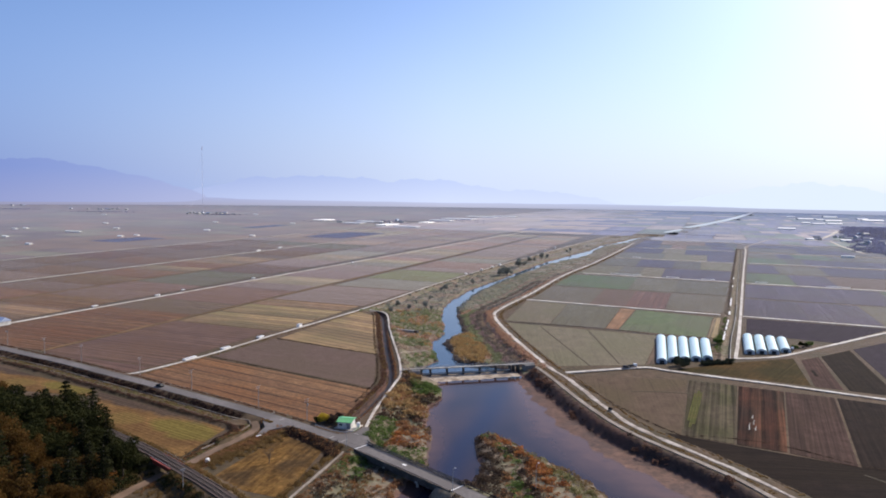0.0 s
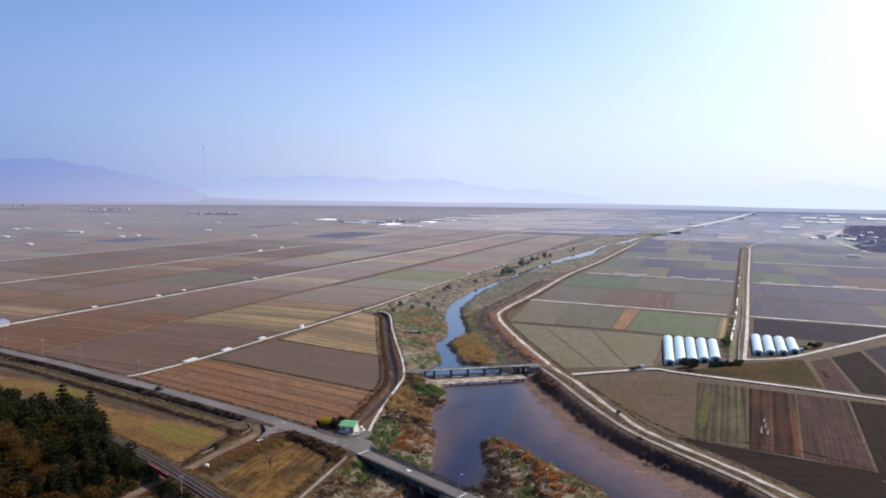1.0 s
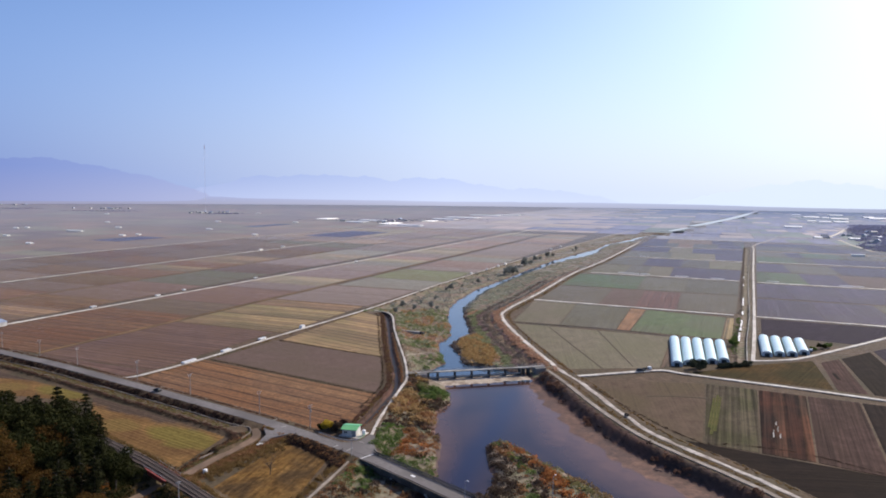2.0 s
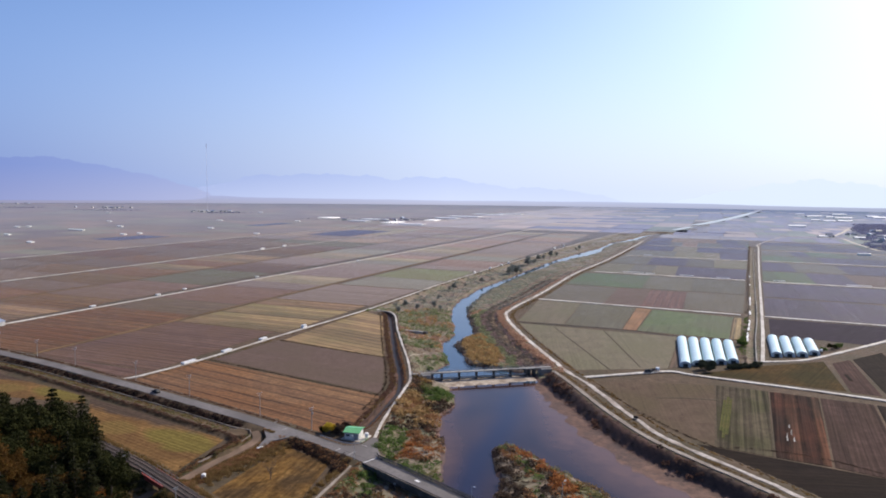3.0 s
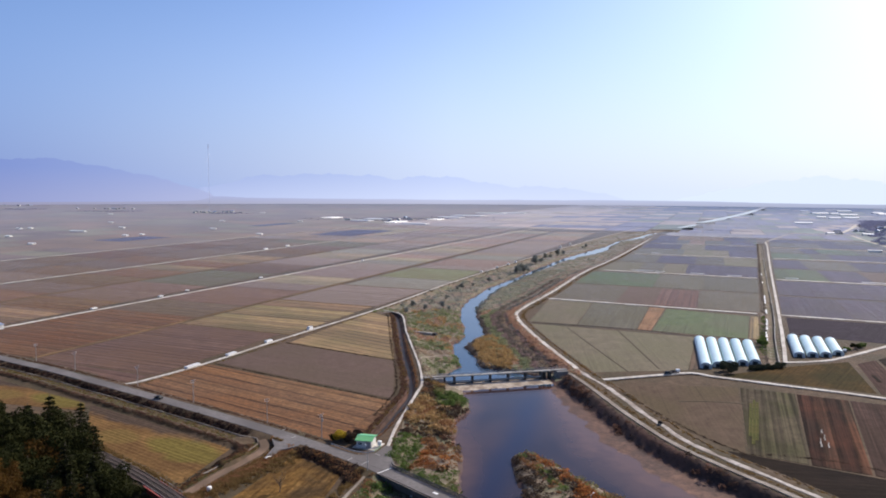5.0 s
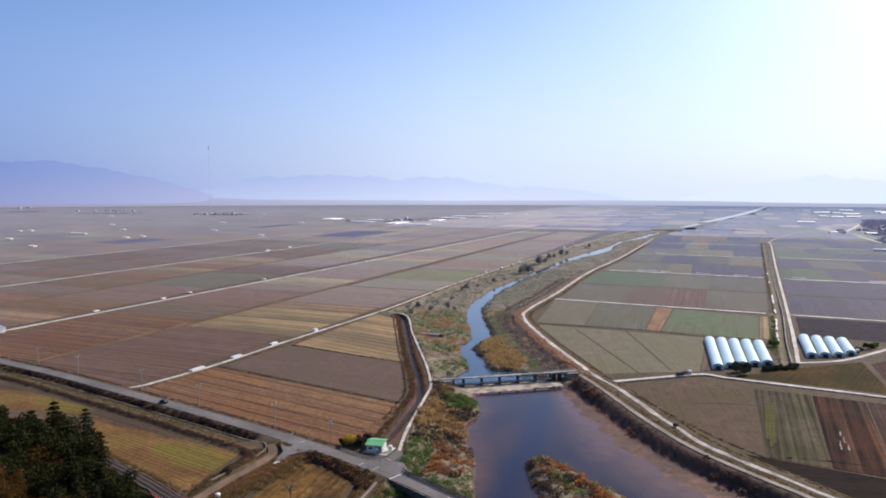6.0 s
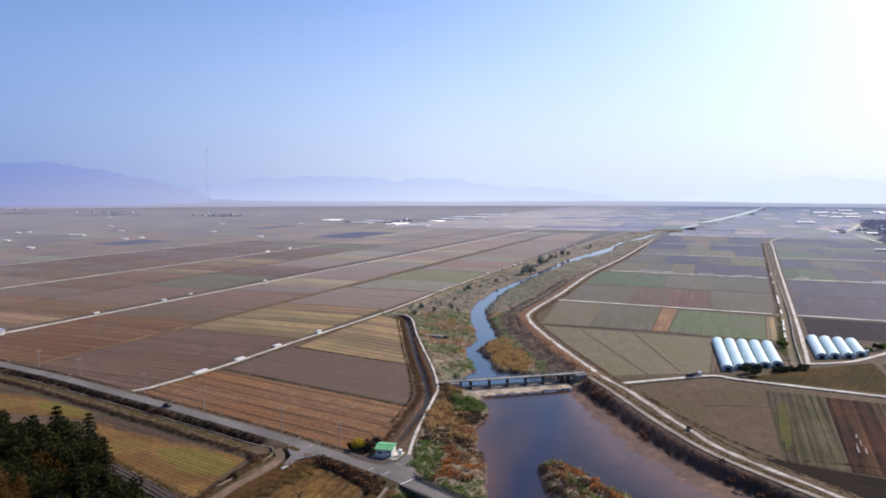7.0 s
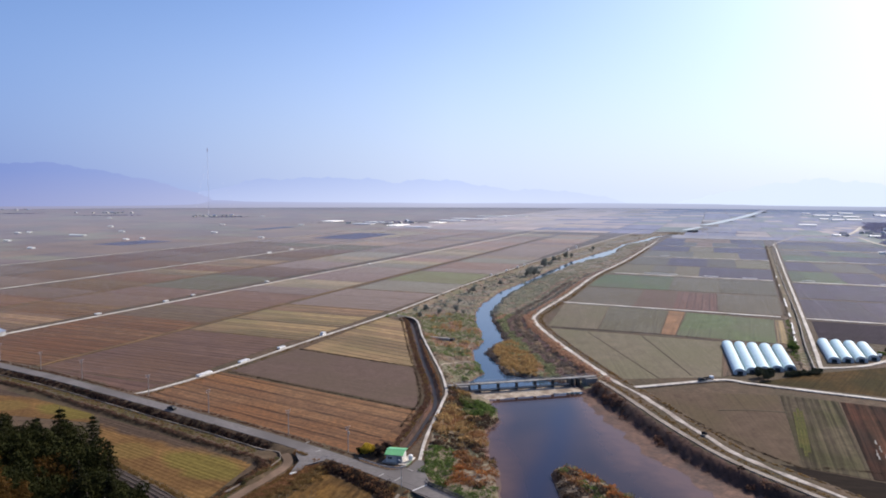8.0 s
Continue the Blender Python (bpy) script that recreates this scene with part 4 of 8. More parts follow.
RIVERSIDE = {
    568: ((-132, "olive"), (-85, "harrowed"), (-55, "maroon"), (-22, "olive")), 674: ((-126, "green"), (-64, "olive"), (-20, "olive")),
    792: ((-120, "fallow"), (-92, "olive"), (-66, "fallow"), (-40, "purple")), 906: ((-118, "olive"), (-80, "purple"), (-32, "olive"), (2, "fallow")),
    1026: ((-115, "olive"), (-52, "fallow"), (-12, "fallow"), (10, "purple")), 1136: ((-112, "purple"), (-60, "fallow"), (-24, "purple"))}
ROADSIDE = {
    568: ((38, "purple"), (84, "purple"), (132, "olive"), (230, "purple")), 674: ((38, "purple"), (74, "purple"), (118, "purple"), (170, "green"), (250, "purple")),
    792: ((38, "green"), (66, "green"), (100, "purple"), (140, "harrowed"), (215, "purple")), 906: ((38, "purple"), (94, "olive"), (148, "purple"), (220, "purple"))}
def levee_edge(u):
    return float(np.interp(u, (514, 764, 955, 1331, 1480), (-141, -139.5, -128.5, -119.5, -116)))


def canal_edge(u):
    return 23 + (u - 586) * 0.05


def road_edge(u):
    return 36.5 + (u - 561) * 0.057


for u0, u1 in ((568, 668), (674, 780), (792, 900), (906, 1014), (1026, 1130), (1136, 1238), (1250, 1350), (1356, 1464)):
    for rows, a, b, west, east in ((RIVERSIDE, u0, u1, levee_edge, canal_edge), (ROADSIDE, u0 - 6, u1 - 6, road_edge, lambda u: 330 + (u - 406) * 0.045)):
        if u0 in rows:
            cuts = [n for n, kind in rows[u0][1:]]
            kinds = [kind for n, kind in rows[u0]]
        else:
            cuts, kinds, n = [], [], west(b)
            while n < east(a) - 40:
                n += rng.uniform(20, 55)
                cuts.append(n)
                kinds.append(rng.choice(R_KINDS))
            kinds.append(rng.choice(R_KINDS))
        at_a, at_b = [west(a)] + cuts + [east(a)], [west(b)] + cuts + [east(b)]
        for k, kind in enumerate(kinds):
            field(plan(a, at_a[k]), plan(b, at_b[k]), plan(b, at_b[k + 1]), plan(a, at_a[k + 1]), kind, 3.4, 0.03, 0.4)
# single dark and bright parcels of the wide plain
for u0, u1, n0, n1, kind in ((880, 1000, -1035, -965, "purple"), (1180, 1380, -780, -680, "purple"), (1400, 1560, -1112, -1064, "purple")):
    field(plan(u0, n0), plan(u0, n1), plan(u1, n1), plan(u1, n0), kind, 4.2, 0.03, 0.6, z=0.2)


def far_river(y):
    """x of the river and of the straight canal that goes on from it."""
    return np.interp(y, (900, 1008, 1200, 1355, 1487, 1600, 1700, 1985, 2765, 4016, 4900), (156, 218, 310, 398, 468, 545, 610, 770, 1254, 1960, 2460))


def far_fields():
    """The parcels of the far plain, joined by kind."""
    r = random.Random(11)
    lists = {k: ([], []) for k in FAR_FIELD}
    def quad(kind, u0, u1, n0, n1):
        v, f = lists[kind]
        k = len(v)
        for u, n in ((u0, n0), (u1, n0), (u1, n1), (u0, n1)):
            v.append((*plan(u, n), 0.14))
        f.append((k, k + 1, k + 2, k + 3))
    u = -100
    n = -846
    while n > -3600:
        u = 300
        while u < 5200:
            w = r.uniform(45, 140)
            x, y = plan(u, n)
            if 150 < y < 4780 and x > -4000:
                quad(r.choice(WEST_KINDS), u, u + w - 1.5, n - 96, n - 1)
            u += w
        n -= 97
    n = -840
    while n < 900:
        u = 1606
        while u < 5200:
            w = r.uniform(50, 140)
            x, y = plan(u, n)
            if y < 4780 and x < far_river(y) - (50 if y < 1600 else 40):
                quad(r.choice(L_KINDS if n + r.uniform(-150, 150) < -420 else R_KINDS), u, u + w - 1.5, n, n + 96)
            u += w
        n += 98
    u = 1480
    while u < 5000:
        n = -200
        while n < 2600:
            w = r.uniform(22, 70)
            x, y = plan(u, n)
            if y < 4780 and x > far_river(y) + (36 if y < 1600 else 8):
                quad(r.choice(R_KINDS), u, u + 110, n, n + w - 1.5)
            n += w
        u += 112
    u = 480
    while u < 1480:
        n = 345 + (u - 406) * 0.045
        while n < 2400:
            w = r.uniform(22, 64)
            quad(r.choice(R_KINDS), u, u + 110, n, n + w - 1.5)
            n += w
        u += 112
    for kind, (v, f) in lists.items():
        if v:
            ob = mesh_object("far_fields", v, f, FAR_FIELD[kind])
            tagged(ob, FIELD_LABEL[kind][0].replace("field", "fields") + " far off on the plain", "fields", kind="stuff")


# distance haze is put into most of these colours and their sheen
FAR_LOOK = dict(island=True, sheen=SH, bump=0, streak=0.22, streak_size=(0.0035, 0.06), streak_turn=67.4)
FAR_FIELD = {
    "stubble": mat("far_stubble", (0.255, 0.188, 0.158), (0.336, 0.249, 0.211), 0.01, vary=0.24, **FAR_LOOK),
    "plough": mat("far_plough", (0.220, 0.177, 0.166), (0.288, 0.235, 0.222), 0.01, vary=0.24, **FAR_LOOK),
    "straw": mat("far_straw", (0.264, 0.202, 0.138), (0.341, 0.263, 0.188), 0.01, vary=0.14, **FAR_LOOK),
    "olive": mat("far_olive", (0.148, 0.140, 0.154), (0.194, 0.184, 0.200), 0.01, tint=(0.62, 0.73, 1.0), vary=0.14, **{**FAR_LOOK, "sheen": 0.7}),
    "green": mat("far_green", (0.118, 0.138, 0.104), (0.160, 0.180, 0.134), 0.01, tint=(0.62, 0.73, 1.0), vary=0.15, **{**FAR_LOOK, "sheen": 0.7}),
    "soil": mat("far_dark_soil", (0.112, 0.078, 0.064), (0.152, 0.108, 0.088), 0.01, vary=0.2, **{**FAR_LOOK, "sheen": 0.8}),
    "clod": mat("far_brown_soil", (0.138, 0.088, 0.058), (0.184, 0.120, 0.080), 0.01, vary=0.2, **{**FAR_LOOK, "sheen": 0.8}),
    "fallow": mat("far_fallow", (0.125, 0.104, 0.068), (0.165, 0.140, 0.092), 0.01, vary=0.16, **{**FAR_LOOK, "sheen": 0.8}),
    "purple": mat("far_blue_hazed_soil", (0.132, 0.128, 0.178), (0.172, 0.166, 0.228), 0.01, tint=(0.62, 0.73, 1.0), vary=0.13, **{**FAR_LOOK, "sheen": 0.7})}
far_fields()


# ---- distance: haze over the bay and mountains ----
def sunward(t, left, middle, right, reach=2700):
    """A painted colour from left to right round the horizon: brighter sunward, dim left for lens falloff."""
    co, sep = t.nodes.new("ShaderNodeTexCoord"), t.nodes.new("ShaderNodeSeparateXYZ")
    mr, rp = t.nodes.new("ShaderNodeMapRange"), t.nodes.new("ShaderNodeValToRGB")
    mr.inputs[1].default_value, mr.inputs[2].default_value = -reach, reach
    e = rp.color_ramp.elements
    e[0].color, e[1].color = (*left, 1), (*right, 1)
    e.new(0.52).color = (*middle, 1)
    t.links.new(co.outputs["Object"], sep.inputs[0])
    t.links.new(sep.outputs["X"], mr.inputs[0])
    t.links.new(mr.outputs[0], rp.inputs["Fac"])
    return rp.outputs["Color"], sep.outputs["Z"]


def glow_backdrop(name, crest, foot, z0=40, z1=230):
    """Far scenery whose haze and light are put into its glow: paler towards its foot. crest and foot hold colours from
    left to right.
    """
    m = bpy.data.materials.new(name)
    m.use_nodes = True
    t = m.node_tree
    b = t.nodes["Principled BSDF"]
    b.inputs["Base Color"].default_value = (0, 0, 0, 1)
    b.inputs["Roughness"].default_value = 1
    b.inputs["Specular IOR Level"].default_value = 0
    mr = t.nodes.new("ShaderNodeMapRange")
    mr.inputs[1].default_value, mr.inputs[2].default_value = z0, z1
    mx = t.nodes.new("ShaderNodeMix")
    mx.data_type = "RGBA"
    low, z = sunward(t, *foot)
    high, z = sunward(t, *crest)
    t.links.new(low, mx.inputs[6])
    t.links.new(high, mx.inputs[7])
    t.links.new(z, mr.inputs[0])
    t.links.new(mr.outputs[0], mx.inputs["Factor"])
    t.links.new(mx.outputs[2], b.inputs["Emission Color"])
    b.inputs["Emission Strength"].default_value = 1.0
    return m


def ridge(name, material, label, dist, line, seed, base=-2, rough=7):
    """A mountain range on an arc round the plain: line holds (degrees right of +y, crest height)."""
    r = np.random.default_rng(seed)
    n = 300
    line = np.array(line, float)
    v, f = [], []
    ph = r.uniform(0, 6.28, 9)
    for i in range(n + 1):
        a = line[0, 0] + (line[-1, 0] - line[0, 0]) * i / n
        h = np.mean([np.interp(a + k, line[:, 0], line[:, 1]) for k in (-0.5, -0.2, 0, 0.2, 0.5)])
        h += rough * sum(math.sin(a * (1.9 + 1.9 * k) + ph[k]) / (1 + 0.9 * k) for k in range(9)) * min(1, h / 120)
        s, c = math.sin(radians(a)), math.cos(radians(a))
        for rad, hh in ((dist - 160, base), (dist - 60, base + max(0, h) * 0.62), (dist, base + max(0, h)), (dist + 30, base)):
            v.append((rad * s, rad * c, hh))
        if i:
            k = 4 * i
            f += [(k - 4 + j, k + j, k + 1 + j, k - 3 + j) for j in range(3)]
    ob = mesh_object(name, v, f, material, smooth=True)
    return tagged(ob, label, "mountains", kind="structure")


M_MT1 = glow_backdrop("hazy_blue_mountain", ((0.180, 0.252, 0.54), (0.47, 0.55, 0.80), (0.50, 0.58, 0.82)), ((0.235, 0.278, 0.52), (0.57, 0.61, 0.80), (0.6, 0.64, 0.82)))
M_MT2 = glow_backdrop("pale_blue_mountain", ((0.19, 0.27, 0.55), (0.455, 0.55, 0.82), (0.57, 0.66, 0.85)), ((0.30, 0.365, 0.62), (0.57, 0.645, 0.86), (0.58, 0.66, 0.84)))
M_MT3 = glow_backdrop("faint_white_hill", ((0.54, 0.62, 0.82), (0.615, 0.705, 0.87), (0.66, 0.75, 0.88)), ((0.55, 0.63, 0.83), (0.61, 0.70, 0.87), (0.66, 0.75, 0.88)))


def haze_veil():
    """A glowing veil that stands in for the bright bay and the sea haze above it, which thins out upwards."""
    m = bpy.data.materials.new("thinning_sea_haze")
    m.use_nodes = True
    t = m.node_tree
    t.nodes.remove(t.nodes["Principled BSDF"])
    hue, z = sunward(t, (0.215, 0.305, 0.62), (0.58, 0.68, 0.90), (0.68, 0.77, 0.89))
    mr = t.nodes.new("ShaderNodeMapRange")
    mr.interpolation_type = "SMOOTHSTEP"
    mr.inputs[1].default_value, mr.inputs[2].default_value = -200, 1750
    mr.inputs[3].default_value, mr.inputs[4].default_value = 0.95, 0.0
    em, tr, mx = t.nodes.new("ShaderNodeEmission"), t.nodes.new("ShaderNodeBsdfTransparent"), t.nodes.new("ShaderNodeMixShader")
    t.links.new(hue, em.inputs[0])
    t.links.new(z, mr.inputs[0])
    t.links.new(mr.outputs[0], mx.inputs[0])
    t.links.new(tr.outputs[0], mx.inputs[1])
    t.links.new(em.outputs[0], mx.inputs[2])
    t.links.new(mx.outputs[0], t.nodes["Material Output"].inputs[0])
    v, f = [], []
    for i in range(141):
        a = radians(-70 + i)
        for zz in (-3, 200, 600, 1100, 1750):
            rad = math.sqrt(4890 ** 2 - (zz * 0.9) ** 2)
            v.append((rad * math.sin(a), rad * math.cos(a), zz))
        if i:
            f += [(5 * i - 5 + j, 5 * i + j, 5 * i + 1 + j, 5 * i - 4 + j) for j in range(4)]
    tagged(mesh_object("backdrop_bay", v, f, m), "glowing backdrop of the hazy bay and sky beyond the plain", "sea", kind="structure")


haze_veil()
# glowing ridge stands in for the plain's last strip; haze is in its colour
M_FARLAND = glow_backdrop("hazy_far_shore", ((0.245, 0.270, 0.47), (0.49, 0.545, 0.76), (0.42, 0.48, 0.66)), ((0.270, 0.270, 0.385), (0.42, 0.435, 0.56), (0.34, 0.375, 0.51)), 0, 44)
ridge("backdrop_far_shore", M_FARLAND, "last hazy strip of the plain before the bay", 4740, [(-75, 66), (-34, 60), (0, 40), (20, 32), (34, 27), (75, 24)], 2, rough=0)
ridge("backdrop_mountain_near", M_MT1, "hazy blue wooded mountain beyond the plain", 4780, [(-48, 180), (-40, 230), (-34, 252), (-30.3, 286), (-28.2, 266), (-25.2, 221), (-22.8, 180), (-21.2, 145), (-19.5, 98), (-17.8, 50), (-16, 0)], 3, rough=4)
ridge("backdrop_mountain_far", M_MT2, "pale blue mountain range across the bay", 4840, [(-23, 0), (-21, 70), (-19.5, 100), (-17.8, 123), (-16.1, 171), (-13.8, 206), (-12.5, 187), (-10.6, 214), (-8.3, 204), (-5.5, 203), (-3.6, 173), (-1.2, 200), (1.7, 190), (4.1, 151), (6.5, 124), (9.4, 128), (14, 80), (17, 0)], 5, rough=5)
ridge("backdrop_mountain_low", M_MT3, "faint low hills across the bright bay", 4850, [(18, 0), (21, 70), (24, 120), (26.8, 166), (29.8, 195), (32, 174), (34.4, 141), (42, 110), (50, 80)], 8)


# ---- more materials ----
def leaf(name, c1, c2, vary=0.3, sheen=0.0, clear=0.45):
    """Leaves: light passes through as well as off them."""
    m = mat(name, c1, c2, 0.6, rough=0.8, bump=0, vary=vary, island=True, spec=0.06, sheen=sheen)
    t = m.node_tree
    b = t.nodes["Principled BSDF"]
    tr = t.nodes.new("ShaderNodeBsdfTranslucent")
    t.links.new(b.inputs["Base Color"].links[0].from_socket, tr.inputs["Color"])
    mx = t.nodes.new("ShaderNodeMixShader")
    mx.inputs[0].default_value = clear
    t.links.new(b.outputs[0], mx.inputs[1])
    t.links.new(tr.outputs[0], mx.inputs[2])
    t.links.new(mx.outputs[0], t.nodes["Material Output"].inputs[0])
    return m


M_PINE = leaf("pine_needles", (0.012, 0.0135, 0.0045), (0.024, 0.025, 0.008), clear=0.2)
M_BROAD = leaf("dark_green_leaves", (0.016, 0.019, 0.006), (0.037, 0.038, 0.011), clear=0.2)
M_COPSE = leaf("dull_grey_green_leaves", (0.040, 0.046, 0.030), (0.072, 0.080, 0.050), clear=0.2)
M_AUTUMN = leaf("rust_autumn_leaves", (0.16, 0.06, 0.014), (0.26, 0.11, 0.025))
M_OCHRE = leaf("ochre_autumn_leaves", (0.145, 0.092, 0.038), (0.235, 0.155, 0.066))
M_OCHRE_TREE = leaf("brown_autumn_leaves", (0.062, 0.037, 0.011), (0.124, 0.065, 0.018))
M_YELLOW = leaf("yellow_leaves", (0.36, 0.26, 0.03), (0.5, 0.37, 0.05))
M_REED = leaf("dry_reed", (0.30, 0.195, 0.085), (0.42, 0.28, 0.13))
M_RUST = leaf("rust_red_scrub", (0.215, 0.108, 0.052), (0.33, 0.175, 0.086))
M_FLAME = leaf("orange_red_scrub", (0.25, 0.095, 0.036), (0.38, 0.165, 0.06))
M_OLIVE = leaf("olive_weeds", (0.155, 0.145, 0.062), (0.235, 0.215, 0.098))
M_GREEN = leaf("green_weeds", (0.080, 0.120, 0.034), (0.130, 0.178, 0.052))
M_DARK = leaf("dark_brown_scrub", (0.054, 0.038, 0.028), (0.094, 0.066, 0.048))
M_PLUM = leaf("purple_brown_scrub", (0.105, 0.058, 0.042), (0.165, 0.095, 0.068))
# near-black: shade of levee slope, road ditch and hedge put into the leaves
M_THICKET = leaf("black_brown_thicket", (0.026, 0.017, 0.016), (0.052, 0.033, 0.029))
M_BARK = mat("grey_brown_bark", (0.07, 0.055, 0.045), (0.13, 0.10, 0.08), 3.0, bump=0.4)
M_POLE = mat("weathered_pole_concrete", (0.28, 0.26, 0.24), (0.38, 0.36, 0.33), 2.0, bump=0.1)
M_ROOF = mat("green_roof_sheet", (0.10, 0.34, 0.12), (0.15, 0.42, 0.17), 1.2, (0.13, 0.34, 0.15), 0.4, rough=0.45, bump=0.05, spec=0.5)
M_WALL = mat("off_white_wall", (0.50, 0.50, 0.47), (0.62, 0.61, 0.58), 1.0, (0.42, 0.41, 0.38), 0.4, bump=0.1)
M_DOOR = mat("grey_door_paint", (0.18, 0.20, 0.22), (0.24, 0.26, 0.28), 2.0, rough=0.5, bump=0)
M_REDST = mat("red_oxide_steel", (0.20, 0.035, 0.025), (0.30, 0.06, 0.04), 1.0, (0.16, 0.04, 0.03), 0.2, rough=0.6, bump=0.05)
M_RAIL = mat("rusty_rail_steel", (0.10, 0.07, 0.055), (0.17, 0.125, 0.10), 3.0, rough=0.6, metal=0.2, bump=0)
M_BALLAST = mat("dark_track_ballast", (0.048, 0.033, 0.028), (0.085, 0.060, 0.050), 1.5, (0.042, 0.030, 0.026), 0.1, bump=0.5, bump_scale=4)
M_SLEEPER = mat("grey_sleeper", (0.062, 0.050, 0.043), (0.098, 0.080, 0.069), 2.0, bump=0.1)
M_CAR = mat("black_car_paint", (0.012, 0.012, 0.014), (0.02, 0.02, 0.022), 2.0, rough=0.6, bump=0, spec=0.25)
M_WHITECAR = mat("white_truck_paint", (0.70, 0.71, 0.72), (0.78, 0.78, 0.79), 2.0, rough=0.35, bump=0, spec=0.5)
M_GLASS = mat("dark_window_glass", (0.02, 0.025, 0.03), (0.03, 0.035, 0.04), 2.0, rough=0.5, bump=0, spec=0.2)
M_TYRE = mat("black_rubber", (0.02, 0.02, 0.02), (0.035, 0.035, 0.035), 4.0, rough=0.85, bump=0)
M_DARKIRON = mat("dark_gate_iron", (0.035, 0.035, 0.04), (0.07, 0.065, 0.065), 1.5, rough=0.6, bump=0.05)
# bridge deck, kerb and girders: shade of the sides is put into this colour
M_DARKCONC = mat("darkened_concrete", (0.06, 0.055, 0.05), (0.12, 0.11, 0.10), 0.6, (0.05, 0.045, 0.04), 0.2, bump=0.1)


# ---- road bridge ----
def line_frame(a, b):
    """Middle, length and heading of a stretch from a to b."""
    return (a[0] + b[0]) / 2, (a[1] + b[1]) / 2, math.hypot(b[0] - a[0], b[1] - a[1]), math.degrees(math.atan2(b[1] - a[1], b[0] - a[0]))


def road_bridge():
    x, y, ln, rz = line_frame((-22.2, 226.6), (11.6, 192.2))
    b = thing("road_bridge", x, y, 0, rz)
    tagged(b, "grey concrete road bridge with steel rails over the river", "bridge")
    bm = bmesh.new()
    box(bm, 0, 0, -0.15, ln, 6.9, 0.55, 0.04)
    part("deck", bm, M_DARKCONC, b)
    # dark kerb with a pale top strip: its shade and lit edge in colour
    for side in (-1, 1):
        bm = bmesh.new()
        box(bm, 0, side * 3.25, 0.4, ln, 0.30, 0.62 if side > 0 else 0.56, 0.05)
        part("kerb", bm, M_DARKCONC, b, "concrete bridge kerb, its shade in the dark colour")
    bm = bmesh.new()
    box(bm, 0, -3.25, 0.955, ln, 0.22, 0.05, 0.01)
    part("coping", bm, M_CONC_OLD, b, "pale top strip of the kerb")
    for k in (-2, 0, 2):
        bm = bmesh.new()
        box(bm, 0, k * 1.2, -1.75, ln - 0.6, 0.6, 1.6, 0.03)
        part("girder", bm, M_DARKCONC, b)
    for s in (-0.17, 0.17):
        bm = bmesh.new()
        for k in (-2.2, 2.2):
            rod(bm, (s * ln, k, -5.5), (s * ln, k, -1.6), 0.5, seg=12)
        box(bm, s * ln, 0, -1.75, 1.0, 6.2, 0.6, 0.05)
        part("pier", bm, M_WEIR, b)
    for s in (-1, 1):
        bm = bmesh.new()
        box(bm, s * (ln / 2 - 0.4), 0, -5, 1.0, 7.2, 4.9, 0.05)
        part("abutment", bm, M_WEIR, b)
    bm = bmesh.new()
    for i in range(int(ln / 2) + 1):
        box(bm, -ln / 2 + 0.5 + i * (ln - 1) / int(ln / 2), 3.25, 1.0, 0.14, 0.14, 0.95)
    for h in (1.2, 1.5, 1.8):
        box(bm, 0, 3.25, h, ln, 0.08, 0.17)
    part("railing", bm, M_DARKIRON, b, "dark steel bridge railing")
    for s in (-1, 1):
        bm = bmesh.new()
        box(bm, s * (ln / 2 - 0.2), 0, 0.86, 0.32, 5.9, 0.06)
        part("expansion_joint", bm, M_PAINT, b, "pale expansion joint strip")
        for q in (-1, 1):
            bm = bmesh.new()
            box(bm, s * ln / 2, q * 3.3, 0.4, 0.5, 0.42, 1.0, 0.06)
            part("end_post", bm, M_CONC_OLD, b, "pale concrete bridge end post")
    bm = bmesh.new()
    box(bm, -1, 0.3, 0.9, 1.9, 0.9, 0.012)
    part("road_mark", bm, M_PAINT, b, "worn white painted road mark")


road_bridge()


